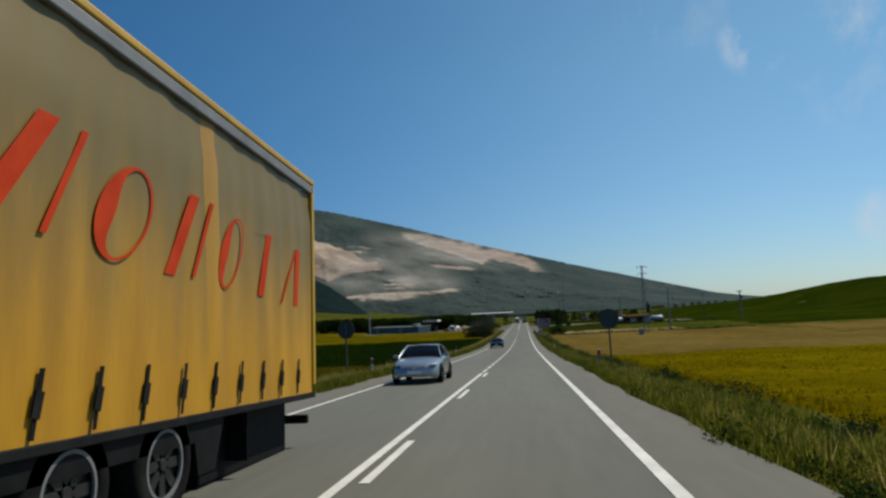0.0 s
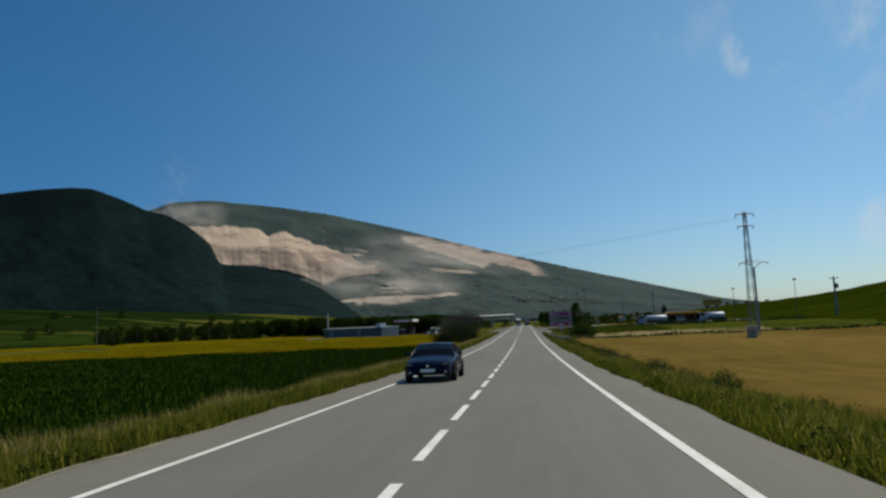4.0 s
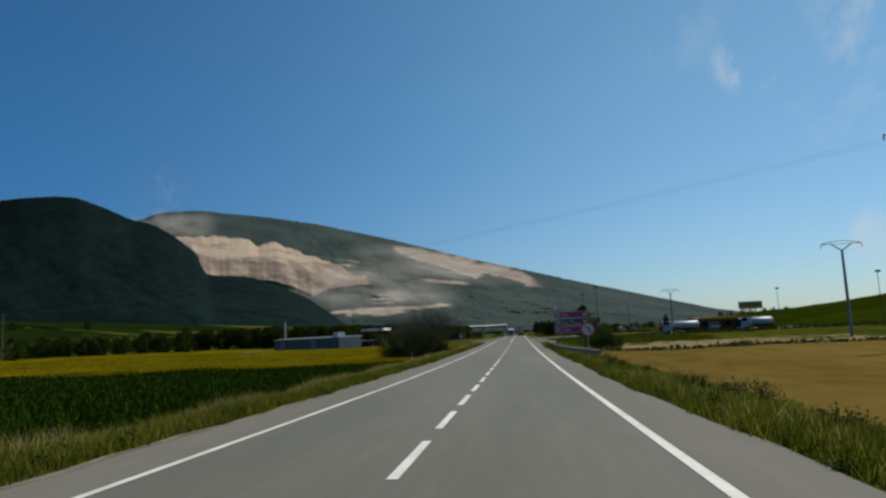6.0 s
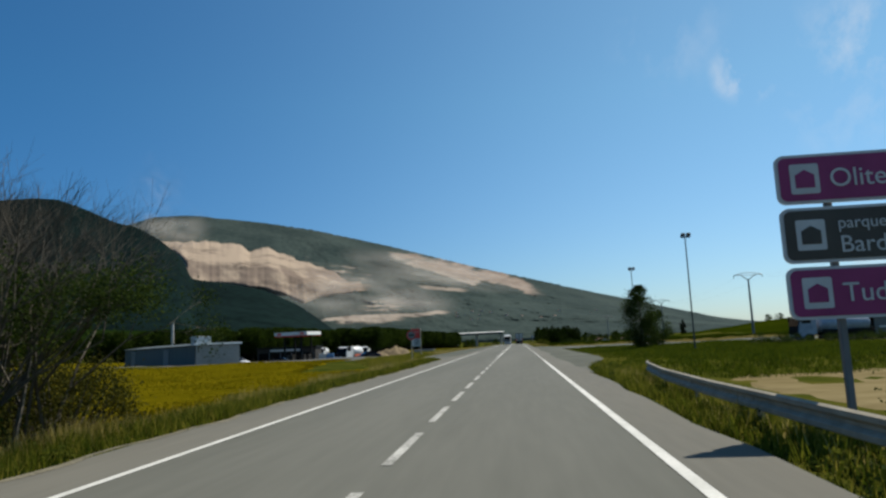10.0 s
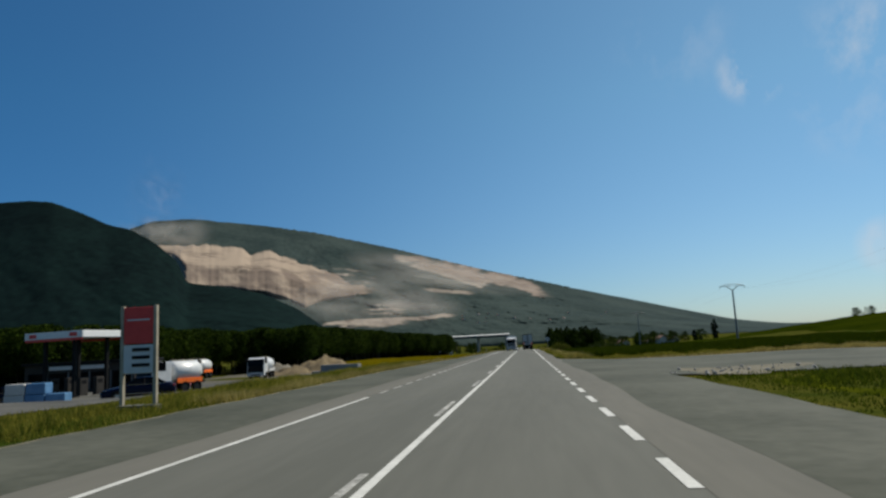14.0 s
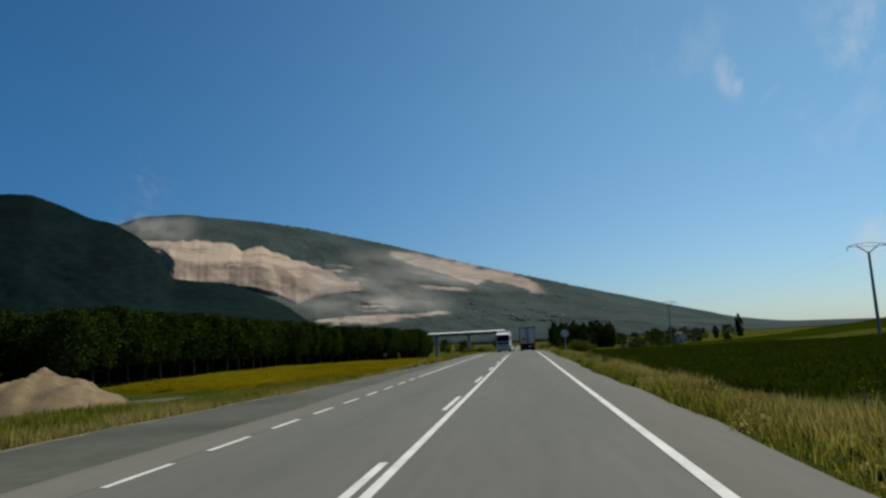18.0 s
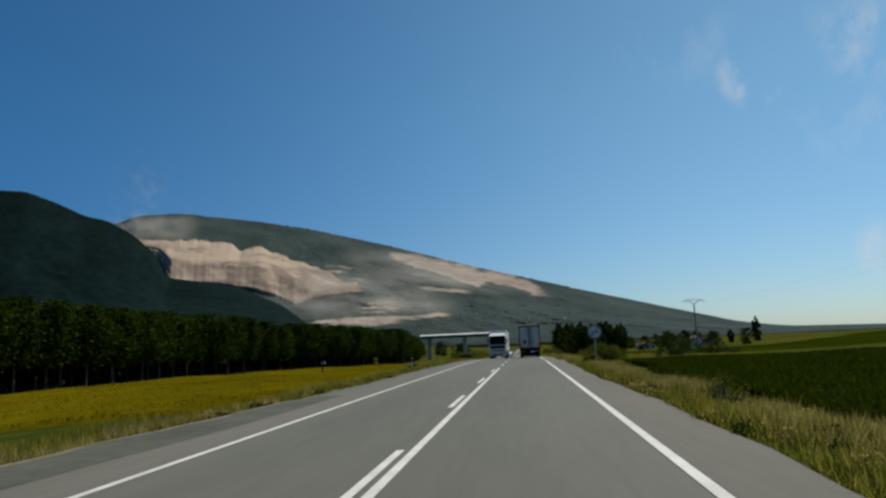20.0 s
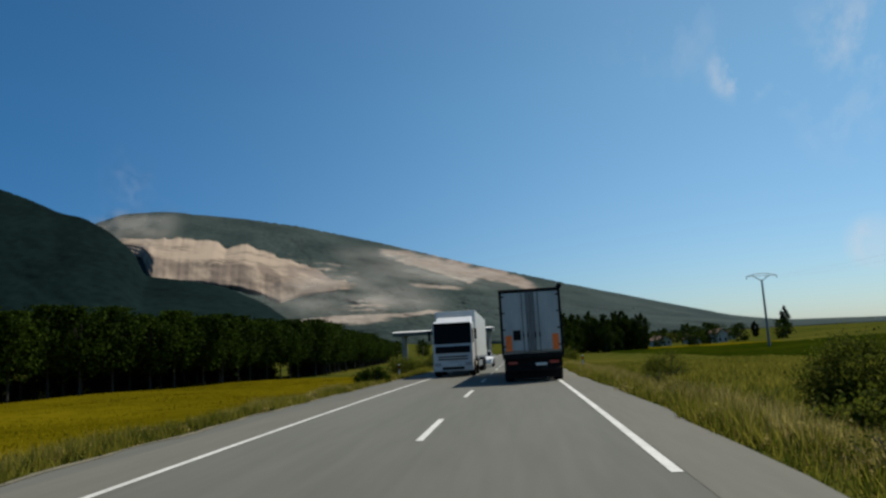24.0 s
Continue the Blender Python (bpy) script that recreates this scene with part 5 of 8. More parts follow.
def curtain_trailer(m):
    """The yellow curtain-sided trailer: local +y is its tail, its printed side faces +x."""
    tr = thing("curtain_trailer", "grimy yellow curtain-sided lorry trailer with red print in the oncoming lane", "trailer", m)
    hw, y0, y1, z0, z1 = 1.26, -13.6, 0.0, 1.06, 4.19
    trailer_chassis(tr, y0, y1, (-4.35, -5.66, -6.97))
    part("floor", box(2 * hw - 0.14, 13.6, 0.14, 0, -6.8, z0 - 0.06, 0.01), "darkmetal", tr)
    # a slack curtain with vertical folds, clean along its foot and grimy above
    for s in (-1, 1):
        for lo, hi, mat, nm in ((z0 - 0.16, z1 - 0.20, "tarp", "curtain"),):
            ys, zs = np.linspace(y0 + 0.06, y1 - 0.12, 160), np.linspace(lo, hi, 14)
            v = [(s * (hw + 0.006 * math.sin(y * 5.1) + 0.005 * math.sin(y * 13 + z) - 0.03 * smooth01((z - 3.5) / 0.3)), y, z) for z in zs for y in ys]
            f = [(j * 160 + i, j * 160 + i + 1, (j + 1) * 160 + i + 1, (j + 1) * 160 + i) for j in range(13) for i in range(159)]
            part_ob = raw(nm, v, f, mat, tr, True)
            part_ob["label"] = "yellow tarpaulin with grey-brown grime towards its top"
        part("curtain_rail", box(0.07, 13.5, 0.13, s * (hw - 0.01), -6.8, z1 - 0.13, 0.015), "grey", tr)
        part("roof_edge", box(0.09, 13.6, 0.09, s * (hw - 0.01), -6.8, z1 - 0.01, 0.02), "curtain", tr, "bright yellow roof edge")
        part("side_rave", box(0.05, 13.5, 0.08, s * (hw + 0.005), -6.8, z0 - 0.20, 0.01), "darkmetal", tr)
        part("wheel_skirt", prism([(-7.75, 0.82), (-3.15, 0.82), (-3.35, 0.30), (-3.72, 0.30), (-3.80, 0.62), (-7.5, 0.62)], 0.03, "x", s * (hw - 0.05)), "black", tr, "black skirt over the wheels")
        for y in (y0 + 0.04, y1 - 0.05):
            part("corner_post", box(0.09, 0.12, z1 - z0 + 0.1, s * (hw - 0.02), y, (z0 + z1) / 2, 0.015), "curtain", tr)
        y = -0.85
        while y > -13.3:
            st_ = part("strap", prism([(y - 0.02, 0.93), (y + 0.02, 0.93), (y + 0.10, 1.40), (y + 0.05, 1.40)], 0.006, "x", s * (hw + 0.018)), "black", tr)
            part("buckle", prism([(y - 0.03, 1.08), (y + 0.05, 1.06), (y + 0.09, 1.24), (y + 0.01, 1.26)], 0.016, "x", s * (hw + 0.020)), "darkmetal", st_)
            y -= 0.66
        part("side_guard", box(0.04, 4.6, 0.13, s * (hw - 0.02), -9.0, 0.62, 0.01), "zinc", tr)
        part("toolbox", box(0.6, 2.7, 0.72, s * (hw - 0.62), -1.75, 0.43, 0.03), "black", tr)
        part("landing_leg", box(0.12, 0.12, 1.0, s * 0.75, -11.2, 0.5, 0.01), "darkmetal", tr)
    # the firm's mark, kept as plain slanted red strokes and rings
    def stroke(ya, za, yb, zb, wa, wb):
        part("print_shape", prism([(ya - wa / 2, za), (ya + wa / 2, za), (yb + wb / 2, zb), (yb - wb / 2, zb)], 0.004, "x", hw + 0.013), "red", tr, "faded red slanted print stroke")

    def ring(yc, zc, ry, rz, heavy):
        bm = bmesh.new()
        rows = []
        for k in range(33):
            t = 2 * math.pi * k / 32
            band_w = 0.045 + heavy * max(0.0, -math.cos(t)) ** 1.5
            rows.append([bm.verts.new((hw + 0.015, yc + q * math.cos(t) + 0.42 * (rz - (ry - q) * 0.6) * math.sin(t), zc + (rz - (ry - q) * 0.6) * math.sin(t))) for q in (ry, ry - band_w)])
        for p, q in zip(rows, rows[1:]):
            bm.faces.new((p[0], q[0], q[1], p[1]))
        part("print_shape", bm, "red", tr, "faded red slanted print ring")
    stroke(-6.72, 2.28, -6.10, 3.18, 0.22, 0.22)
    stroke(-6.12, 2.32, -5.70, 3.18, 0.07, 0.08)
    ring(-5.14, 2.66, 0.38, 0.43, 0.20)
    stroke(-4.42, 2.22, -3.94, 3.08, 0.19, 0.19)
    stroke(-3.95, 2.25, -3.56, 3.08, 0.07, 0.08)
    ring(-3.06, 2.62, 0.27, 0.43, 0.15)
    stroke(-2.20, 2.20, -1.92, 3.02, 0.18, 0.18)
    stroke(-2.34, 2.98, -1.58, 2.98, 0.05, 0.05)
    stroke(-1.46, 2.16, -0.86, 2.98, 0.06, 0.06)
    stroke(-0.90, 2.16, -0.78, 2.98, 0.17, 0.17)
    part("roof", box(2 * hw - 0.1, 13.55, 0.05, 0, -6.8, z1 + 0.01, 0.02), "curtain", tr)
    part("front_wall", box(2 * hw, 0.06, z1 - z0, 0, y0 + 0.01, (z0 + z1) / 2, 0.01), "curtain", tr)
    for s in (-1, 1):
        part("rear_door", box(hw - 0.06, 0.05, z1 - z0 - 0.2, s * (hw / 2 - 0.02), y1 - 0.02, (z0 + z1) / 2, 0.01), "grime", tr)
        part("tail_lamp", box(0.36, 0.06, 0.14, s * 0.9, y1 - 0.02, 0.92, 0.02), "redlens", tr)
        part("mudflap", box(0.5, 0.02, 0.55, s * 0.95, -2.42, 0.52), "black", tr)
    underride(tr, -0.08)
    return tr


curtain_trailer(at_road(-2.48, 32.95) @ Matrix.Translation((0, -5.66, 0)) @ Matrix.Rotation(radians(-1.0), 4, "X") @ Matrix.Translation((0, 5.66, 0)))


def box_trailer_rear(m):
    """The lorry that goes ahead, seen from behind: a grey box trailer with its tractor. Local -y is its tail."""
    lo = thing("lorry", "grey box-trailer lorry with orange boards on its rear doors", "lorry", m)
    hw, L, z0, z1 = 1.28, 13.6, 1.18, 3.86
    trailer_chassis(lo, 0.2, L, (1.35, 2.66, 3.97), 1.18)
    part("trailer_box", box(2 * hw - 0.06, L - 0.1, z1 - z0 - 0.04, 0, L / 2 + 0.05, (z0 + z1) / 2, 0.02), "greyboard", lo)
    for s in (-1, 1):
        d = part("rear_door", box(hw - 0.10, 0.05, z1 - z0 - 0.24, s * (hw / 2 - 0.035), -0.01, (z0 + z1) / 2, 0.012), "greyboard", lo)
        part("hazard_board", box(0.27, 0.012, 0.66, s * 0.98, -0.045, 1.62, 0.003), "orange", d, "orange reflective board")
        for x in (0.16, 0.34):
            part("lock_rod", tube((s * x, -0.055, z0 + 0.05), (s * x, -0.055, z1 - 0.12), 0.018, seg=8), "grey", d)
            part("lock_handle", box(0.05, 0.03, 0.22, s * x, -0.075, 1.95, 0.008), "darkmetal", d)
        for z in (1.5, 2.2, 2.9, 3.6):
            part("hinge", box(0.14, 0.03, 0.06, s * (hw - 0.12), -0.045, z, 0.006), "darkmetal", d)
        part("corner_post", box(0.10, 0.14, z1 - z0 + 0.06, s * (hw - 0.03), 0.02, (z0 + z1) / 2, 0.015), "darkmetal", lo, "dark corner post")
        part("tail_lamp", box(0.40, 0.08, 0.12, s * 0.86, 0.08, 0.80, 0.02), "redlens", lo)
        part("mudflap", box(0.52, 0.02, 0.62, s * 0.96, 0.66, 0.50), "black", lo)
        part("door_seal", box(0.13, 0.02, z1 - z0 - 0.2, s * 0.075, -0.035, (z0 + z1) / 2), "grey", lo)
    part("placard", box(0.32, 0.012, 0.42, -0.62, -0.045, 1.95, 0.003), "darkmetal", lo, "dark square panel on the door")
    part("top_rail", box(2 * hw, 0.14, 0.12, 0, 0.02, z1 - 0.02, 0.02), "darkmetal", lo)
    part("sill_beam", box(2 * hw, 0.16, 0.22, 0, 0.04, z0 - 0.10, 0.02), "darkmetal", lo)
    bm = tube((1.20, -0.04, z1 - 0.02), (1.34, -0.06, z1 + 0.12), 0.07, seg=12)
    part("rolled_cover", tube((1.28, -0.02, z1 + 0.10), (1.28, 1.2, z1 + 0.10), 0.11, seg=12, bm=bm), "black", lo, "rolled black roof cover")
    underride(lo, -0.03, 2.3, 0.52)
    # two dark boards added to fill the shadow under the tail
    part("rear_skirt", box(2.42, 0.05, 0.52, 0, 0.16, 0.86, 0.01), "darkmetal", lo)
    part("spray_flap", box(2.3, 0.03, 0.40, 0, 0.45, 0.34, 0.008), "black", lo, "wide black flap filling the shadow under the tail")
    part("spare_wheel_carrier", box(2.0, 1.0, 0.5, 0, 5.6, 0.62, 0.05), "darkmetal", lo)
    part("toolbox", box(0.9, 0.5, 0.42, 0.0, 0.62, 0.62, 0.03), "darkmetal", lo)
    part("number_plate", box(0.52, 0.014, 0.11, 0.35, 0.05, 0.72, 0.003), "plate", lo, "pale plate with unreadable characters")
    part("cab", box(2.48, 2.2, 2.7, 0, L + 1.7, 2.15, 0.12), "white", lo)
    for y in (L - 0.4, L + 2.0):
        part("axle", tube((-0.95, y, 0.5), (0.95, y, 0.5), 0.07), "darkmetal", lo)
        for s in (-1, 1):
            wheel(lo, s * 1.05, y, 0.50, 0.34, s, "steelrim", 8)
    for s in (-0.45, 0.45):
        part("chassis_beam", box(0.1, 5.0, 0.25, s, L + 0.6, 0.78, 0.01), "darkmetal", lo)
    for s in (-1, 1):
        part("mirror", box(0.12, 0.22, 0.55, s * 1.45, L + 2.5, 2.5, 0.04), "black", lo)
    return lo


box_trailer_rear(at_road(2.33, 454.0))


def lorry_cab(p, paint, hw=1.24, depth=2.2, top=3.45, y=0.0, visor=True):
    """A flat-fronted cab whose front is at y and faces -y."""
    outline = [(y + depth, 0.75), (y + depth, top - 0.06), (y + 0.95, top), (y + 0.28, top - 0.22), (y + 0.10, 1.95), (y, 1.30), (y, 0.42), (y + 0.5, 0.38), (y + 0.62, 0.75)]
    cab = part("cab", prism(outline, 2 * hw, "x", -hw, bevel=0.06), paint, p)
    part("windscreen", prism([(y + 0.255, top - 0.27), (y + 0.055, 1.92), (y + 0.105, 1.92), (y + 0.31, top - 0.27)], 2 * hw - 0.14, "x", -hw + 0.07), "carglass", cab)
    if visor:
        part("sun_visor", box(2 * hw - 0.12, 0.22, 0.10, 0, y + 0.17, top - 0.22, 0.03, turn=(-18, 0, 0)), "black", cab)
    part("upper_grille", box(2 * hw - 0.28, 0.05, 0.40, 0, y - 0.005, 1.58, 0.02, turn=(-8, 0, 0)), "black", cab)
    for z in (1.02, 1.17):
        part("grille_slat", box(2 * hw - 0.6, 0.04, 0.07, 0, y - 0.012, z, 0.01), "black", cab)
    part("bumper", box(2 * hw + 0.02, 0.20, 0.46, 0, y + 0.06, 0.56, 0.05), paint, cab)
    part("bumper_intake", box(1.3, 0.04, 0.16, 0, y - 0.045, 0.50, 0.015), "black", cab)
    part("number_plate", box(0.52, 0.014, 0.11, 0, y - 0.07, 0.70, 0.003), "plate", cab)
    for s in (-1, 1):
        part("headlight", box(0.40, 0.06, 0.20, s * (hw - 0.26), y - 0.035, 0.74, 0.03), "lamp", cab)
        part("side_window", box(0.02, 0.95, 0.75, s * (hw + 0.002), y + 0.85, 2.35, 0.008), "carglass", cab)
        mr = part("mirror", box(0.14, 0.20, 0.62, s * (hw + 0.20), y + 0.20, 2.45, 0.04), "black", cab)
        part("mirror_arm", tube((s * hw, y + 0.3, 2.78), (s * (hw + 0.2), y + 0.2, 2.72), 0.02, seg=6), "black", mr)
        part("step", box(0.06, 0.55, 0.10, s * (hw - 0.01), y + 0.75, 0.52, 0.01), "black", cab)
        part("wiper", tube((s * 0.55 - 0.35, y + 0.06, 2.02), (s * 0.55 + 0.35, y + 0.075, 2.12), 0.012, seg=5), "black", cab)
    return cab


def white_lorry(m):
    lo = thing("lorry", "white flat-fronted lorry with a tall box body in the oncoming lane", "lorry", m)
    lorry_cab(lo, "white", hw=1.17, top=3.3)
    part("wind_deflector", prism([(1.3, 3.28), (2.2, 3.28), (2.2, 3.6)], 2.2, "x", -1.1, bevel=0.05), "white", lo)
    part("box_body", box(2.52, 13.4, 2.85, 0, 9.3, 2.55, 0.03), "white", lo)
    part("body_sill", box(2.5, 13.4, 0.14, 0, 9.3, 1.08, 0.01), "grey", lo)
    for s in (-1, 1):
        part("chassis_beam", box(0.12, 15, 0.28, s * 0.5, 8.2, 0.85, 0.01), "darkmetal", lo)
        part("side_guard", box(0.04, 4.6, 0.4, s * 1.2, 7.0, 0.65, 0.02), "grey", lo)
        part("fuel_tank", tube((s * 0.85, 2.6, 0.7), (s * 0.85, 3.9, 0.7), 0.32, seg=18), "zinc", lo)
        for y in (1.35, 4.7, 11.6, 12.9, 14.2):
            wheel(lo, s * 1.04, y, 0.50, 0.36, s, "steelrim", 8)
    for y in (1.35, 4.7, 11.6, 12.9, 14.2):
        part("axle", tube((-0.9, y, 0.5), (0.9, y, 0.5), 0.07), "darkmetal", lo)
    return lo


white_lorry(at_road(-2.1, 465.0))


def tanker(m, label, tank="white", skirt="orange", paint="white", length=7.0, group=""):
    """A rigid tank lorry that faces -y."""
    lo = thing("tank_lorry", label, "tank lorry", m, group)
    cab = lorry_cab(lo, paint, hw=1.15, depth=1.9, top=2.75, visor=False)
    # a dark panel added to give the cab's front its shade
    part("front_panel", box(2.1, 0.03, 0.62, 0, -0.045, 1.12, 0.02), "darkmetal", cab, "dark panel for the shade on the lower front")
    part("windscreen_surround", box(2.16, 0.03, 0.86, 0, 0.06, 2.12, 0.02, turn=(-10, 0, 0)), "carglass", cab)
    r, yc0, yc1 = 0.92, 2.3, 2.3 + length - 2.2
    prof = [(0.0, 0.05), (0.5, 0.02), (0.85, 0.10), (1.0, 0.30)]
    seg = 22
    secs = []
    for rad, dy in prof:
        secs.append([(rad * 1.12 * math.cos(2 * math.pi * i / seg), yc0 + dy, 1.85 + rad * r * math.sin(2 * math.pi * i / seg)) for i in range(seg + 1)])
    for rad, dy in prof[::-1]:
        secs.append([(rad * 1.12 * math.cos(2 * math.pi * i / seg), yc1 - dy, 1.85 + rad * r * math.sin(2 * math.pi * i / seg)) for i in range(seg + 1)])
    tk = part("tank", loft(secs, close=False), tank, lo, smooth=True)
    for y in np.linspace(yc0 + 0.6, yc1 - 0.6, 3):
        part("manhole", tube((0, y, 2.72), (0, y, 2.86), 0.25, seg=14), "zinc", tk)
    for s in (-1, 1):
        part("chassis_beam", box(0.12, length + 0.6, 0.24, s * 0.45, length / 2 + 0.4, 0.85, 0.01), "darkmetal", lo)
        part("skirt", box(0.05, length - 2.6, 0.42, s * 1.10, (yc0 + yc1) / 2, 1.05, 0.02), skirt, lo, "orange side skirt" if skirt == "orange" else "")
        for y in (1.1, length - 1.9, length - 0.65):
            wheel(lo, s * 0.98, y, 0.48, 0.34, s, "steelrim", 8)
    part("walkway", box(0.5, yc1 - yc0 - 0.6, 0.05, 0, (yc0 + yc1) / 2, 2.80, 0.01), "zinc", tk)
    part("ladder", box(0.4, 0.06, 1.5, 0.3, yc1 + 0.05, 1.7, 0.02), "zinc", tk)
    return lo


def on_ground(x, y, turn=0.0, lift=0.05):
    return pose(x, y, float(ground_z(x, y)) + lift, 0, 0, turn)


G1 = "lorries parked at the filling station"
tanker(on_ground(-30.3, 330.8, -25), "white tank lorry with an orange skirt parked below the verge", length=5.2, group=G1)
tanker(on_ground(-45.6, 368.3, 0), "small white and orange tank lorry parked by the trees", length=5.2, group=G1)
tanker(on_ground(-34.0, 364.0, 5), "white tank lorry with a white skirt parked by the yard", "white", "white", length=5.2, group=G1)
tanker(on_ground(31.3, 285.6, -86), "pale grey tank lorry parked beside the brown building", "alutank", "darkmetal", "alutank", length=7.6)
tanker(on_ground(47.0, 285.6, -86), "blue-grey tank lorry parked beside the brown building", "alutank", "darkmetal", "alutank", length=6.7)
G2 = "cars at the filling station"
for x, y, turn, paint, label in ((-50.5, 329.0, 60, "silver", "silver car parked on the forecourt"), (-46.0, 322.0, 70, "white", "white car parked on the forecourt"),
                                 (-40.5, 328.5, 100, "navy", "dark car standing by the pumps"), (-22.5, 317.0, -60, "navy", "dark blue car standing on the forecourt"), (-33.5, 343.0, 70, "carred", "red car parked behind the lorries")):
    saloon_car(paint, label, on_ground(x, y, turn, 0.06), 4.3, 1.76, 1.47, group=G2)


# ---- roadside signs and posts ----
def writing(text, size, x, y, z, mat, parent, label=""):
    """Raised words that face -y, their left end at x and their foot at z."""
    cu = bpy.data.curves.new("words", "FONT")
    cu.body, cu.size, cu.extrude = text, size, 0.003
    tmp = bpy.data.objects.new("words", cu)
    me = bpy.data.meshes.new_from_object(tmp)
    bpy.data.objects.remove(tmp)
    me.materials.clear()
    me.materials.append(M[mat])
    ob = new("words", me)
    ob.parent = parent
    ob.matrix_basis = pose(x, y, z, 90, 0, 0)
    if label:
        ob["label"] = label
    return ob


def post_at(x, y):
    return pose(x, y, float(ground_z(x, y)) - 0.02)


def round_sign(x, y, z, r, label, face_mat, ring=None, marks="", turn=0.0, category="road sign", back="signgrey"):
    """A round sign on a post; z is the middle of its plate."""
    g = float(ground_z(x, y)) - 0.05
    sg = thing("round_sign", label, category, pose(x, y, g, 0, 0, turn))
    h = z - g
    part("post", box(0.08, 0.06, h + r * 0.8, 0, 0.05, (h + r * 0.8) / 2, 0.012), "bark" if back == "signdark" else "zinc", sg)
    part("plate", disc(r, 0.025, -0.02, h, 0, 40), back, sg)
    part("face", disc(r - 0.02, 0.006, -0.028, h, 0, 40), face_mat, sg)
    if ring:
        part("ring", disc(r - 0.015, 0.006, -0.036, h, 0, 40, inner=r * 0.76), ring, sg)
    for k in (-0.3, 0.3):
        part("clamp", box(0.14, 0.04, 0.05, 0, 0.03, h + k * r, 0.008), "zinc", sg)
    if marks == "cars":
        for x0, mat in ((-0.30 * r * 2 * 0.55, "signred"), (0.30 * r * 2 * 0.42, "black")):
            part("car_shape", box(0.34 * r, 0.006, 0.24 * r, x0, -0.034, h - 0.06 * r, 0.002), mat, sg)
            part("car_shape", box(0.24 * r, 0.006, 0.20 * r, x0, -0.034, h + 0.14 * r, 0.002), mat, sg)
    if marks == "turn":
        part("arrow_shape", box(0.13 * r, 0.006, 0.75 * r, 0.22 * r, -0.034, h - 0.05 * r), "black", sg)
        part("arrow_shape", box(0.5 * r, 0.006, 0.13 * r, -0.05 * r, -0.034, h + 0.28 * r), "black", sg)
        part("slash", box(0.10 * r, 0.006, 1.5 * r, 0, -0.042, h, turn=(0, -45, 0)), "signred", sg)
    if marks == "slashes":
        for k in (-0.16, 0.0, 0.16):
            part("slash", box(0.07 * r, 0.006, 1.75 * r, k * r, -0.036, h, turn=(0, 42, 0)), "signgrey", sg)
        for x0 in (-0.34, 0.36):
            part("car_shape", box(0.36 * r, 0.006, 0.26 * r, x0 * r, -0.033, h - 0.05 * r), "signgrey", sg)
    if marks == "bar":
        part("bar", box(1.1 * r, 0.006, 0.26 * r, 0, -0.034, h, 0.002), "darkmetal", sg)
    return sg


round_sign(6.0, 55.4, 5.36, 0.46, "round dark-backed road sign on a thin dark post", "signdark", back="signdark")
round_sign(-7.3, 57.9, 5.35, 0.46, "dark back of a round road sign beside the field", "signdark", turn=180, back="signdark")
round_sign(5.75, 181.0, 2.0, 0.45, "round red-ringed no-turn sign on a post", "signwhite", "signred", "turn")
round_sign(-7.24, 265.9, 2.2, 0.42, "round red-ringed sign with a dark bar at the filling station exit", "signgrey", "signred", "bar")
round_sign(6.1, 412.2, 2.0, 0.46, "round white end-of-ban sign with grey slashes", "signwhite", "grey", "slashes")


def delineator(m, group="white marker posts"):
    d = thing("marker_post", "white roadside marker post with a black band", "marker post", m, group)
    outline = [(-0.06, -0.045), (0.06, -0.045), (0.05, 0.03), (0, 0.06), (-0.05, 0.03)]
    part("post", prism(outline, 0.72, "z", 0.0, bevel=0.008), "signwhite", d)
    part("band", prism([(px * 1.06, py * 1.06) for px, py in outline], 0.26, "z", 0.62), "black", d)
    part("reflector", box(0.05, 0.012, 0.16, 0, -0.052, 0.74, 0.004), "orange", d)
    part("cap", prism([(px * 1.06, py * 1.06) for px, py in outline], 0.07, "z", 0.88, bevel=0.01), "signwhite", d)
    return d


first = delineator(post_at(-6.3, 59.4))
for x, y in ((-6.5, 8.5), (5.5, 8.0), (5.4, 103), (-6.2, 104.5), (-6.9, 191.2), (-6.2, 415.5), (5.8, 470), (-6.2, 470)):
    copy_thing(first, post_at(x, y))
fp = thing("field_post", "thin grey post with a pale box head in the yellow field", "post", pose(-17.9, 433.1, float(ground_z(-17.9, 433.1)) - 0.05))
part("stem", box(0.09, 0.09, 1.25, 0, 0, 0.62, 0.01), "darkmetal", fp)
part("box_head", box(0.42, 0.22, 0.26, 0.06, 0, 1.32, 0.02), "signgrey", fp, "pale grey box head")
kp = thing("kilometre_post", "small pale kilometre post with a red top in the verge", "marker post", post_at(5.45, 55.5))
part("post", box(0.15, 0.08, 0.66, 0, 0, 0.33, 0.012), "signgrey", kp)
part("red_top", box(0.152, 0.084, 0.26, 0, 0, 0.79, 0.012), "signred", kp, "dull red top")
part("cap", box(0.13, 0.07, 0.03, 0, 0, 0.93, 0.008), "signwhite", kp)


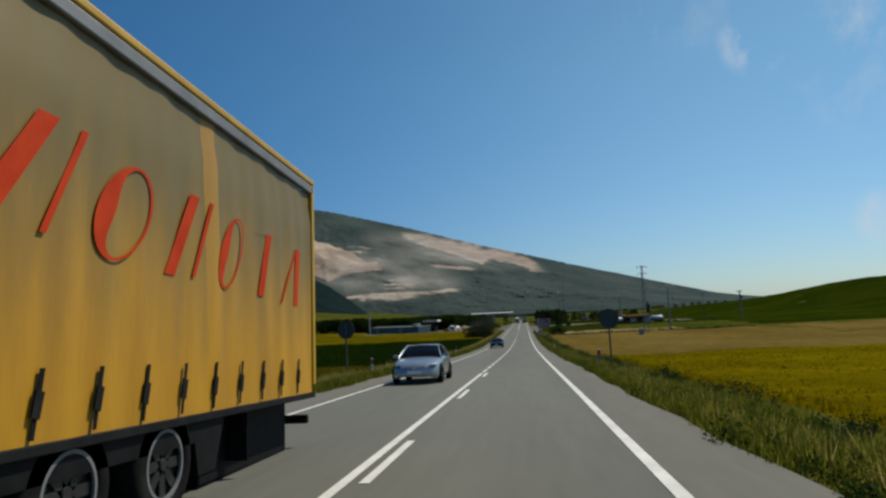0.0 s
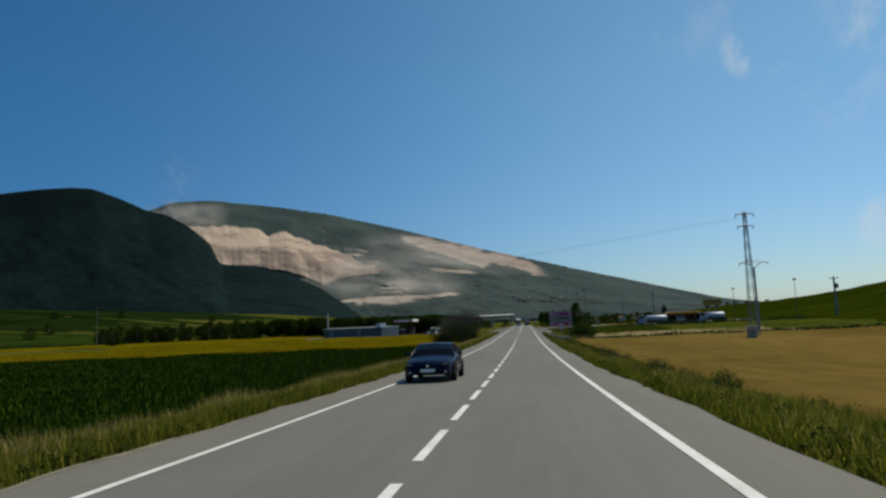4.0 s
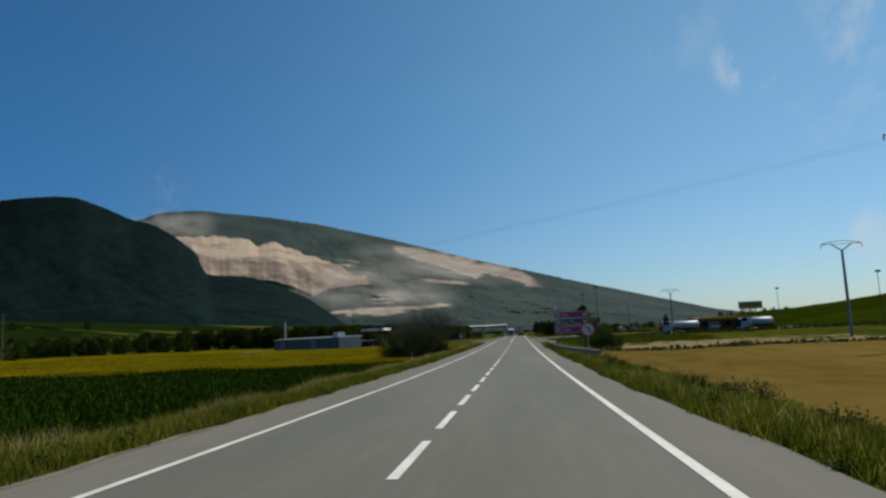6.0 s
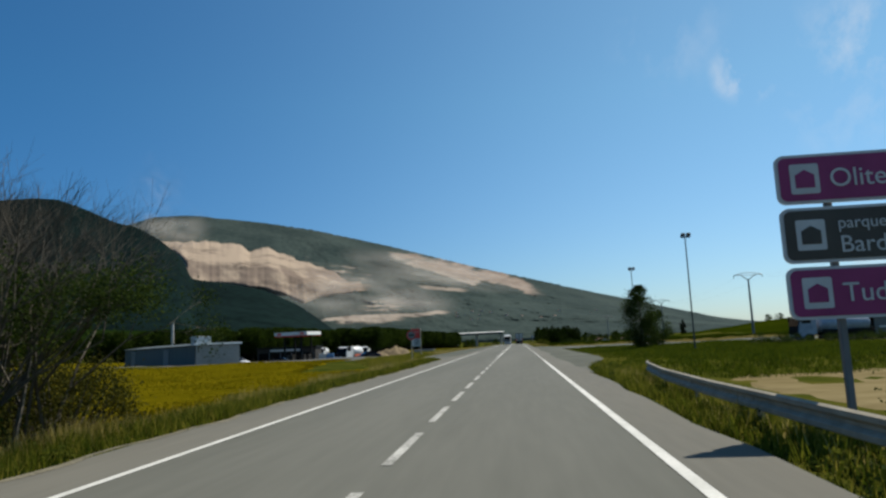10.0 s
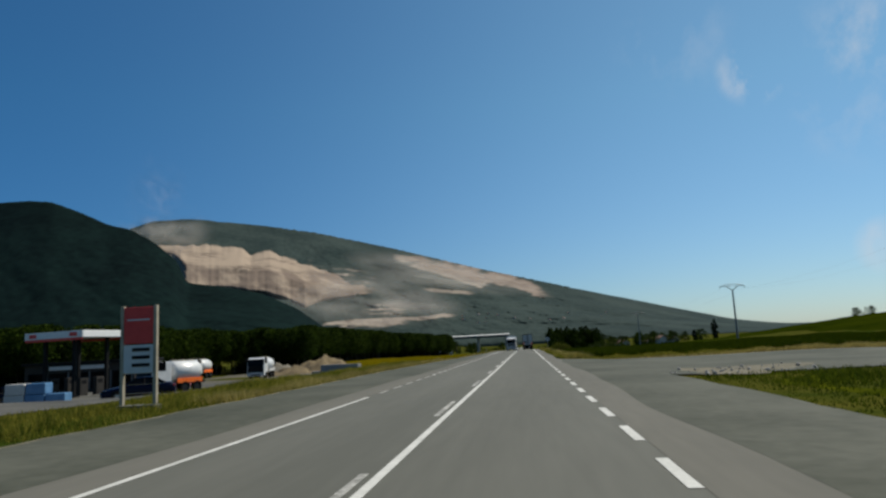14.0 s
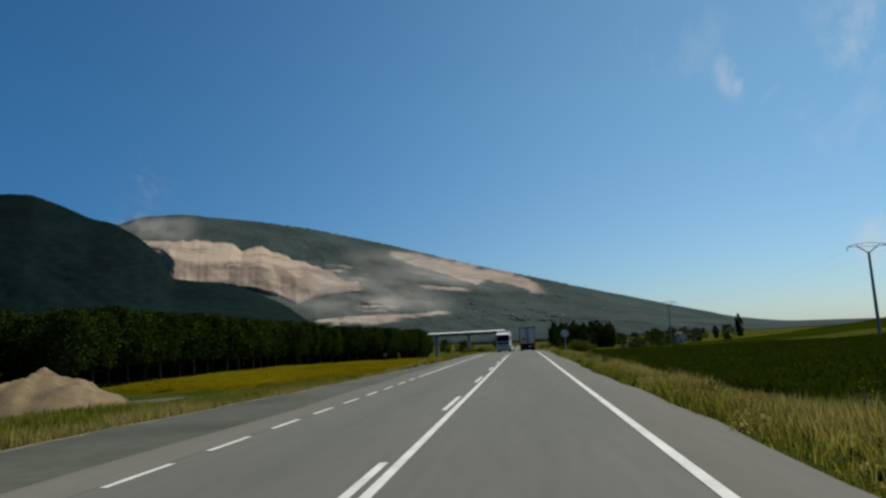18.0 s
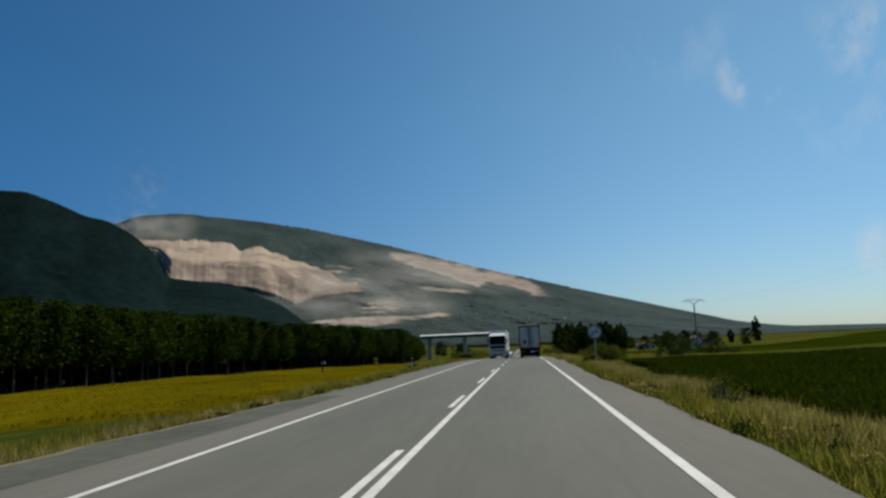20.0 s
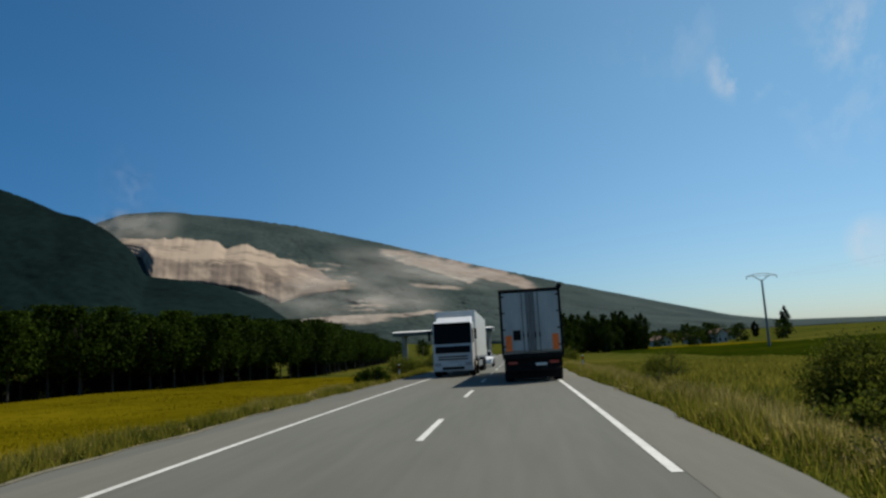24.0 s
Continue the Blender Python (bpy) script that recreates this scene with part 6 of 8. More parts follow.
def tourist_sign(m):
    """Three stacked boards on two posts, facing -y; x runs from the left edge."""
    ts = thing("direction_sign", "three-board purple and brown tourist direction sign on two posts", "direction sign", m)
    w = 3.85
    for x in (0.75, 3.1):
        part("post", box(0.10, 0.10, 4.3, x, 0.12, 2.0, 0.012), "grey", ts)
    rows = ((3.46, 0.76, "purple"), (2.56, 0.84, "brownsign"), (1.72, 0.78, "purple"))
    for z, h, mat in rows:
        def rounded(ww, hh, r, x0=0.0, z0=0.0):
            pts = []
            for cx, cz, a0 in ((ww - r, hh - r, 0), (r, hh - r, 90), (r, r, 180), (ww - r, r, 270)):
                pts += [(x0 + cx + r * math.cos(radians(a0 + k * 22.5)), z0 + cz + r * math.sin(radians(a0 + k * 22.5))) for k in range(5)]
            return pts
        bd = part("board", prism(rounded(w, h, 0.13, 0, z), 0.05, "y", 0.0), "signwhite", ts, "white-rimmed board")
        part("face", prism(rounded(w - 0.09, h - 0.09, 0.10, 0.045, z + 0.045), 0.006, "y", -0.008), mat, bd)
        part("symbol_square", prism(rounded(0.42, 0.46, 0.03, 0.20, z + h / 2 - 0.23), 0.006, "y", -0.015), "signwhite", bd)
        part("symbol_shape", prism([(0.27, z + h / 2 - 0.14), (0.55, z + h / 2 - 0.14), (0.55, z + h / 2 + 0.06), (0.41, z + h / 2 + 0.14), (0.27, z + h / 2 + 0.06)], 0.006, "y", -0.022), mat, bd)
        if mat == "purple":
            writing("Olite" if z > 3 else "Tudela", 0.40, 0.76, -0.016, z + h / 2 - 0.14, "signwhite", bd)
            part("figures_bar", box(0.30, 0.006, 0.22, w - 0.36, -0.013, z + h / 2), "signwhite", bd)
        else:
            writing("parque natural", 0.25, 0.80, -0.016, z + 0.50, "signwhite", bd)
            writing("Bardenas Reales", 0.36, 0.80, -0.016, z + 0.14, "signwhite", bd)
            part("figures_bar", box(0.30, 0.006, 0.22, w - 0.36, -0.013, z + h / 2), "signwhite", bd)
    return ts


tourist_sign(pose(5.74, 219.0, float(road_z(219)) - 0.15, 0, 0, 0))


def guard_rail(pts):
    """A W-beam rail along points of the plan, with posts; its far end bends down into the bank."""
    gr = thing("guard_rail", "galvanised steel guard rail on short posts along the verge", "guard rail")
    prof = [(0.0, 0.155), (0.045, 0.13), (0.045, 0.07), (-0.02, 0.02), (-0.02, -0.02), (0.045, -0.07), (0.045, -0.13), (0.0, -0.155)]
    secs, n = [], 60
    xs, ys = [p[0] for p in pts], [p[1] for p in pts]
    for i in range(n + 1):
        y = ys[0] + (ys[-1] - ys[0]) * i / n
        x = float(np.interp(y, ys, xs))
        z = float(road_z(y)) + 0.41 - 0.10 * float(smooth01((ys[0] + 4 - y) / 4.0)) - 0.12 * float(smooth01((y - ys[-1] + 2.5) / 2.5))
        secs.append([(x - a, y, z + b) for a, b in prof])
    part("beam", loft(secs, close=False), "zinc", gr)
    sol = gr.children[0].modifiers.new("thick", "SOLIDIFY")
    sol.thickness = 0.006
    y = ys[0] + 2.0
    while y < ys[-1]:
        x = float(np.interp(y, ys, xs)) + 0.12
        z0 = float(ground_z(x, y)) - 0.1
        part("post", box(0.10, 0.06, float(road_z(y)) + 0.47 - z0, x, y, (float(road_z(y)) + 0.47 + z0) / 2, 0.006), "zinc", gr)
        part("spacer", box(0.10, 0.09, 0.18, x - 0.07, y, float(road_z(y)) + 0.40, 0.008), "zinc", gr)
        y += 4.0
    return gr


guard_rail([(7.0, 185.6), (6.25, 187.6), (5.75, 191.5), (5.42, 200), (5.25, 210), (5.25, 222), (5.45, 227), (5.95, 232), (6.7, 235.5)])


# ---- power lines and poles ----
def lattice_mast(x, y, top, label, half=0.9):
    g = float(ground_z(x, y)) - 0.1
    ms = thing("power_mast", label, "power mast", pose(x, y, g))
    h = top - g

    def corner(sx, sy, z):
        w = half * (1 - 0.72 * z / h)
        return Vector((sx * w, sy * w, z))
    for sx in (-1, 1):
        for sy in (-1, 1):
            part("leg", tube(corner(sx, sy, 0), corner(sx, sy, h), 0.05, 0.04, 6), "grey", ms)
    n = 9
    for k in range(n):
        z0, z1 = h * k / n, h * (k + 1) / n
        for a, b in (((-1, -1), (1, -1)), ((1, -1), (1, 1)), ((1, 1), (-1, 1)), ((-1, 1), (-1, -1))):
            part("brace", tube(corner(*a, z0), corner(*b, z1), 0.018, seg=4), "grey", ms)
            part("brace", tube(corner(*b, z0), corner(*a, z1), 0.018, seg=4), "grey", ms)
    for z, w in ((h - 0.3, 1.15), (h - 1.9, 1.0)):
        part("cross_arm", tube((-w, 0, z), (w, 0, z), 0.08, seg=6), "grey", ms)
        for s in (-w, 0, w):
            part("insulator", tube((s, 0, z - 0.45), (s, 0, z), 0.06, 0.04, 8), "black", ms)
    return ms


lattice_mast(31.2, 191.8, 16.0, "tall grey lattice power mast in the field", 0.55)


def tee_mast(x, y, top, arm, label):
    """A post with a wide V-shaped head and a bowed top arm."""
    g = float(ground_z(x, y)) - 0.1
    ms = thing("power_pole", label, "power pole", pose(x, y, g), "power poles")
    h = top - g
    part("post", tube((0, 0, 0), (0, 0, h - 1.25), 0.24, 0.15, 10), "grey", ms)
    for s in (-1, 1):
        part("head_strut", tube((0, 0, h - 1.4), (s * arm * 0.55, 0, h - 0.35), 0.085, 0.07, 8), "grey", ms)
        part("hanger", tube((s * arm, 0, h - 1.0), (s * arm, 0, h - 0.42), 0.05, 0.04, 8), "black", ms)
    pts = [(arm * k / 6, 0, h - 0.45 + 0.45 * (1 - (k / 6) ** 2)) for k in range(-6, 7)]
    bm = bmesh.new()
    for a, b in zip(pts, pts[1:]):
        tube(a, b, 0.06, seg=6, bm=bm)
    part("bowed_arm", bm, "grey", ms)
    part("cross_arm", tube((-arm, 0, h - 0.45), (arm, 0, h - 0.45), 0.05, seg=6), "grey", ms)
    return ms


TEES = [(45.8, 235, 12.3), (48.6, 434.8, 12.2), (46.6, 553.7, 11.2)]
for x, y, top in TEES:
    tee_mast(x, y, top, 2.65, "grey power pole with a wide bowed head")
tee_mast(46.6, 344.6, 12.3, 2.65, "grey power pole with a wide bowed head")


def cable(a, b, sag, name="power_cable"):
    pts = [Vector(a).lerp(Vector(b), k / 24) - Vector((0, 0, sag * 4 * (k / 24) * (1 - k / 24))) for k in range(25)]
    side = (Vector(b) - Vector(a)).cross(Vector((0, 0, 1))).normalized() * 0.005
    up_ = Vector((0, 0, 0.005))
    bm = loft([[p + side, p + up_, p - side, p - up_, p + side] for p in pts])
    return tagged(part(name, bm, "wire"), "thin dark power cable hung between poles", "cable", "power cables")


for s in (-1.1, 0.0, 1.1):
    cable((30.4 + s, 191.5, 15.2), (-148 + s, 322, 13.5), 2.5)
up = thing("utility_pole", "plain wooden utility pole in the tree row", "utility pole", pose(-148, 322, float(ground_z(-148, 322)) - 0.2))
part("pole", tube((0, 0, 0), (0, 0, 14.4), 0.2, 0.12), "bark", up)
part("cross_arm", box(2.6, 0.14, 0.14, 0, 0, 13.8, 0.01), "bark", up)
for s in (-2.6, 2.6):
    for (xa, ya, za), (xb, yb, zb) in zip([TEES[0], (46.6, 344.6, 12.3), TEES[1]], [(46.6, 344.6, 12.3), TEES[1], TEES[2]]):
        cable((xa + s, ya, za - 1.0), (xb + s, yb, zb - 1.0), 1.6)


def flood_mast(x, y, top, label):
    g = float(ground_z(x, y)) - 0.1
    ms = thing("floodlight_mast", label, "floodlight mast", pose(x, y, g), "floodlight masts")
    h = top - g
    part("pole", tube((0, 0, 0), (0, 0, h), 0.07, 0.045, 10), "signdark", ms)
    part("head_arm", box(0.55, 0.07, 0.07, 0.05, 0, h, 0.01), "grey", ms)
    for s in (-0.18, 0.26):
        lm = part("lamp_head", box(0.34, 0.42, 0.20, s, -0.08, h + 0.12, 0.03, turn=(-38, 0, 0)), "black", ms)
        part("lamp_glass", box(0.28, 0.012, 0.15, s, -0.255, h - 0.01, turn=(-38, 0, 0)), "lamp", lm)
    return ms


flood_mast(16.4, 295.5, 9.5, "thin floodlight mast at the sports ground")
flood_mast(16.2, 266.8, 9.4, "taller thin floodlight mast at the sports ground")
flood_mast(61.2, 302, 9.0, "thin floodlight mast in front of the hill")
flood_mast(61.9, 258.9, 9.2, "thin floodlight mast at the edge of the hill")


def transformer_pole(x, y, top, label):
    """A stout post with a short cross-arm and a transformer hung on its side."""
    g = float(ground_z(x, y)) - 0.1
    ms = thing("transformer_pole", label, "power pole", pose(x, y, g))
    h = top - g
    part("post", tube((0, 0, 0), (0, 0, h), 0.30, 0.22, 10), "grey", ms)
    part("cross_arm", box(2.3, 0.14, 0.16, 0, 0, h - 0.45, 0.02), "grey", ms)
    for sx in (-1.0, 0.0, 1.0):
        part("insulator", tube((sx, 0, h - 0.37), (sx, 0, h - 0.05), 0.09, 0.05, 8), "signdark", ms)
    tf = part("transformer", tube((0.42, -0.30, h - 3.0), (0.42, -0.30, h - 1.9), 0.46, 0.46, 16), "signdark", ms, "dark round transformer")
    part("bushing", tube((0.42, -0.30, h - 1.9), (0.42, -0.30, h - 1.55), 0.10, 0.05, 8), "grey", tf)
    part("bracket", box(0.5, 0.12, 0.10, 0.2, -0.12, h - 2.1, 0.01), "grey", ms)
    return ms


transformer_pole(82.4, 287.1, 10.6, "grey power pole carrying a dark round transformer before the hill")


# ---- filling station ----
fz = float(ground_z(-36, 330)) + 0.04
st = thing("station_canopy", "filling-station canopy with a white fascia over a dark red underside", "canopy", pose(-40.25, 336.3, fz, 0, 0, -13.8))
part("roof_slab", box(6.9, 5.0, 0.35, 0, 0, 5.75, 0.03), "grey", st)
for s in (-1, 1):
    part("fascia", box(7.1, 0.12, 0.62, 0, s * 2.55, 5.75, 0.03), "white", st, "white fascia board")
    # side boards whiter than the front: sunlight put into their colour
    part("fascia", box(0.12, 4.98, 0.62, s * 3.5, 0, 5.75, 0.03), "bright", st)
    part("red_band", box(7.0, 0.10, 0.22, 0, s * 2.52, 5.33, 0.02), "signred", st, "dark red band under the fascia")
    part("emblem", box(0.9, 0.03, 0.36, s * 2.5, -2.62, 5.75, 0.01), "signred", st, "plain red emblem shape")
    for y in (-1.8, 1.8):
        # columns and pumps take dark colours for the shade under the roof
        part("column", box(0.30, 0.30, 5.7, s * 1.8, y, 2.85, 0.03), "darkmetal", st)
    pm = part("pump_island", box(1.1, 3.2, 0.18, s * 1.8, 0, 0.09, 0.04), "concrete", st)
    for y in (-0.9, 0.9):
        part("pump", box(0.5, 0.9, 1.65, s * 1.8, y, 0.99, 0.05), "shadewall", pm)
        part("pump_screen", box(0.02, 0.5, 0.3, s * 1.8 + 0.26, y, 1.45, 0.01), "black", pm)
# walls and roof are coloured dark in place of the canopy's shade
ki = thing("station_shop", "low filling-station shop darkened as in shade, with dark glass and a pale sign strip", "shop", pose(-45.5, 347, fz, 0, 0, 4))
part("wall", box(12, 6, 3.1, 0, 0, 1.55, 0.03), "shadewall", ki, "walls darkened as in shade")
part("roof", box(12.5, 6.5, 0.3, 0, 0, 3.22, 0.03), "darkmetal", ki)
for k in range(5):
    wn_ = part("window", box(1.9, 0.06, 1.7, -4.6 + k * 2.3, -3.02, 1.35, 0.01), "carglass", ki)
    part("frame", box(0.08, 0.09, 1.9, -3.47 + k * 2.3, -3.03, 1.35, 0.01), "grey", wn_)
part("sign_strip", box(6.5, 0.10, 0.4, 0, -3.07, 2.72, 0.02), "signwhite", ki)

pt = thing("price_totem", "tall red and white fuel-price totem on two legs", "price sign", pose(-11.78, 299.0, float(ground_z(-11.78, 299)) - 0.05))
for s in (-0.62, 0.62):
    part("leg", box(0.12, 0.16, 3.72, s, 0, 1.86, 0.015), "zinc", pt)
part("red_panel", box(1.12, 0.14, 1.30, 0, 0, 3.02, 0.02), "signred", pt, "red emblem panel")
part("emblem_band", box(0.85, 0.02, 0.05, 0, -0.085, 3.22, 0.005), "signwhite", pt)
part("price_panel", box(1.12, 0.13, 1.0, 0, 0, 1.84, 0.02), "signwhite", pt)
for i, z in enumerate((2.17, 1.90, 1.63)):
    part("price_bar", box(0.66, 0.02, 0.12, 0.1, -0.075, z), "darkmetal", pt, "plain dark price bar")
part("plinth", box(1.45, 0.5, 0.3, 0, 0, 0.1, 0.03), "concrete", pt)

sk = thing("plastic_crates", "stack of blue and pale plastic crates on the forecourt edge", "crates", pose(-28.2, 315.5, float(ground_z(-28.2, 315.5)) + 0.05, 0, 0, 12))
for i in range(2):
    for j in range(3 - i):
        part("crate", box(1.15, 1.0, 0.66, -1.2 + j * 1.2 + 0.05 * i, 0.03 * j, 0.33 + i * 0.67, 0.05), "blueplastic" if j else "whitewall", sk)
tp = thing("folded_tarpaulin", "crumpled pale blue plastic sheet beside the verge", "sheet", pose(-16.5, 331, float(ground_z(-16.5, 331)) + 0.02))
bm = bmesh.new()
bmesh.ops.create_grid(bm, x_segments=14, y_segments=10, size=1.0)
for v in bm.verts:
    v.co = Vector((v.co.x * 1.2, v.co.y * 0.7, 0.12 + 0.34 * abs(noise.noise(v.co * 2.3)) * (1.2 - v.co.length * 0.6)))
part("sheet", bm, "blueplastic", tp)


def heap(name, x, y, w, d, h, mat, label, seed):
    e = thing(name, label, "heap", pose(x, y, float(ground_z(x, y)) - 0.05))
    bm = bmesh.new()
    bmesh.ops.create_grid(bm, x_segments=36, y_segments=26, size=1.0)
    for v in bm.verts:
        r = math.hypot(v.co.x, v.co.y)
        n = noise.fractal(Vector((v.co.x * 2.6 + seed, v.co.y * 2.6, seed)), 0.6, 2.1, 6)
        v.co = Vector((v.co.x * w, v.co.y * d, max(-0.05, h * (1.0 - r ** 1.35) * (1 + 0.35 * n) + 0.12 * n * (r < 0.95))))
    part("mound", bm, mat, e, smooth=True)
    return e


heap("sand_heap", -28.9, 378.6, 5.6, 5.4, 2.5, "sand", "long heap of tan sand and earth beside the yard", 1.0)
heap("sand_heap", -32.4, 374.5, 4.4, 3.6, 1.2, "sand", "broad lower heap of tan sand and rubble", 3.0)
heap("gravel_heap", -36.5, 380, 3.6, 3.4, 1.5, "gravel", "grey gravel heap in the yard", 5.0)
wb = thing("block_wall", "low grey concrete block wall at the yard", "wall", pose(-17.4, 344.0, float(ground_z(-18.8, 344.0)) - 0.05, 0, 0, -24))
for i in range(5):
    part("block", box(1.18, 0.6, 0.62, -2.4 + i * 1.2, 0, 0.31, 0.03), "bridgec", wb)
    if i > 0:
        part("block", box(1.18, 0.6, 0.62, -2.4 + i * 1.2 + 0.02, 0.02, 0.94, 0.03), "bridgec", wb)


# ---- buildings ----
def hall(name, x0, y0, x1, y1, depth, h, label, wall, roof, pitch=0.5, category="building", windows=0, doors=0):
    """A long building whose front runs from one point of the plan to another."""
    L = math.hypot(x1 - x0, y1 - y0)
    z = float(ground_z((x0 + x1) / 2, (y0 + y1) / 2)) - 0.1
    b = thing(name, label, category, pose(x0, y0, z, 0, 0, math.degrees(math.atan2(y1 - y0, x1 - x0))))
    part("wall", prism([(0, 0), (depth, 0), (depth, h), (depth / 2, h + pitch), (0, h)], L, "x", 0.0), wall, b)
    for s in (0, 1):
        ya, yb = (-0.25, depth / 2) if s == 0 else (depth / 2, depth + 0.25)
        za, zb = (h - 0.1, h + pitch + 0.02) if s == 0 else (h + pitch + 0.02, h - 0.1)
        part("roof", prism([(ya, za), (yb, zb), (yb, zb + 0.09), (ya, za + 0.09)], L + 0.5, "x", -0.25), roof, b)
    for i in range(windows):
        w = part("window", box(1.1, 0.06, 0.9, L * (i + 0.5) / windows, -0.02, h * 0.6, 0.01), "carglass", b)
        part("sill", box(1.25, 0.14, 0.06, L * (i + 0.5) / windows, -0.06, h * 0.6 - 0.5, 0.01), "concrete", w)
    for i in range(doors):
        part("door", box(2.4, 0.07, min(2.4, h * 0.85), L * (i + 0.3) / max(1, doors), -0.025, min(2.4, h * 0.85) / 2, 0.01), "grey", b)
    return b


shed = hall("farm_shed", -65.3, 319.6, -40.3, 294.2, 6, 2.75, "long low blue-grey clad farm shed beyond the yellow field", "shedwall", "shedwall", 0.25, "shed", 0, 2)
# a paler sheet puts the sunlight on this end into its colour
part("end_wall", box(0.05, 5.9, 2.7, 35.67, 3.0, 1.35, 0.01), "bridgec", shed, "end wall coloured pale as sunlit")
part("roof_edge", box(0.3, 6.5, 0.22, 35.75, 3.0, 2.86, 0.02), "bright", shed, "white roof edge")
cb = thing("roof_plant_box", "white ribbed plant box on top of the shed", "plant box", pose(-41.2, 297.6, float(ground_z(-52, 307)) + 2.72, 0, 0, -45))
part("casing", box(2.2, 2.0, 1.15, 0, 0, 0.55, 0.03), "white", cb)
for i in range(4):
    part("rib", box(0.06, 0.05, 0.95, -0.9 + i * 0.6, -1.01, 0.55), "grey", cb)
ch = thing("slender_mast", "pale slender concrete mast behind the shed", "mast", pose(-72.8, 350, float(ground_z(-72.8, 350)) - 0.2))
part("shaft", tube((0, 0, 0), (0, 0, 9.1), 0.36, 0.26, 12), "whitewall", ch)
part("cap", tube((0, 0, 9.0), (0, 0, 9.35), 0.40, 0.38, 12), "grey", ch)
bar = hall("roadside_bar", 40.8, 291.5, 50.6, 293.2, 8, 3.1, "low dark brown building with a rusty orange roof edge", "darkbrown", "fascia", 0.12, "building", 4, 1)
part("roof_edge", box(10.6, 0.5, 0.62, 4.97, -0.4, 2.95, 0.03), "fascia", bar, "broad rusty orange roof edge")
part("awning_bar", box(2.2, 0.08, 0.16, 3.4, -0.12, 1.35, 0.02), "bright", bar, "pale bar under the roof edge")
bl = thing("billboard", "yellow-green billboard on two legs above the brown building", "billboard", pose(56.0, 305.0, float(ground_z(56.0, 305.0)) - 0.1))
for s in (-1.1, 1.1):
    part("leg", tube((s, 0.1, 0), (s, 0.1, 5.6), 0.12, seg=8), "grey", bl)
part("board", box(5.4, 0.12, 1.75, 0, 0, 5.9, 0.03), "ochre", bl)
part("print_bar", box(4.0, 0.02, 0.4, 0, -0.075, 6.0), "brownroof", bl, "plain dark print bar")
hu = thing("transformer_hut", "small pale concrete hut standing in the tan field", "hut", pose(29.0, 186.0, float(ground_z(29, 186)) - 0.05))
part("wall", box(0.95, 0.9, 1.5, 0, 0, 0.75, 0.03), "bridgec", hu)
part("roof", box(1.15, 1.1, 0.14, 0, 0, 1.56, 0.03), "bridgec", hu)
part("door", box(0.55, 0.04, 1.1, 0, -0.455, 0.62, 0.01), "grey", hu)

# the overpass
ov = thing("overpass", "pale concrete road overpass on round piers beyond the poplars", "bridge", pose(0, 709, 0, 0, 0, -4))
# the deck takes a dark colour for the shade on its flank
part("deck", box(42, 9.0, 1.5, -29, 0, 6.6, 0.05), "shedwall", ov, "deck coloured dark as in shade")
for s in (-1, 1):
    # slope and bright white imitate sunlight along the top edge
    part("parapet", prism([(s * 4.7, 7.36), (s * 4.7, 7.40), (s * 2.6, 7.78), (s * 2.4, 7.78), (s * 2.4, 7.36)], 42, "x", -50.0), "bright", ov, "white parapet sloped to look sunlit")
for x in (-46, -28, -10):
    for s in (-2.6, 2.6):
        part("pier", tube((x, s, -6), (x, s, 6.0), 0.55, seg=16), "bridgec", ov)
    part("pier_cap", box(1.4, 8.0, 0.7, x, 0, 5.72, 0.05), "bridgec", ov)


# the village at the mountain's foot and scattered sheds
def house(m, label, wl_, rf, w, d, h, group):
    hs = thing("house", label, "house", m, group)
    part("wall", prism([(-w / 2, 0), (w / 2, 0), (w / 2, h), (0, h + w * 0.28), (-w / 2, h)], d, "y", -d / 2), wl_, hs)
    for s in (-1, 1):
        part("roof", prism([(s * (w / 2 + 0.4), h - 0.2), (0, h + w * 0.28 + 0.05), (0, h + w * 0.28 + 0.4), (s * (w / 2 + 0.4), h + 0.15)], d + 0.8, "y", -d / 2 - 0.4), rf, hs)
    for z in np.arange(1.6, h - 0.8, 2.8):
        for x in (-w * 0.28, w * 0.28):
            part("window", box(1.0, 0.1, 1.3, x, -d / 2 - 0.02, float(z)), "carglass", hs)
    return hs


rv = random.Random(5)
for i in range(17):
    a, e = (rv.gauss(-0.055, 0.028), rv.uniform(0.032, 0.046)) if i < 11 else (rv.gauss(0.095, 0.03), rv.uniform(0.030, 0.042))
    yy = float(surface_y(a, e)) - 4
    house(pose(a * yy, 260 + yy, 1.4 + e * yy - 3, 0, 0, rv.uniform(-50, 50)), "small pale village house with a brown roof", "whitewall", "brownroof", rv.uniform(6, 10), rv.uniform(7, 12), rv.uniform(2.6, 4), "village houses")
for x, y, w, d, h in ((66, 745, 6, 9, 2.6), (84, 760, 5, 8, 2.4), (108, 790, 6, 8, 2.8), (90.3, 740, 5, 6, 4.5)):
    house(pose(x, y, float(ground_z(x, y)) - 0.2, 0, 0, 20), "white farmhouse with a brown roof among far trees", "whitewall", "brownroof", w, d, h, "farmhouses")


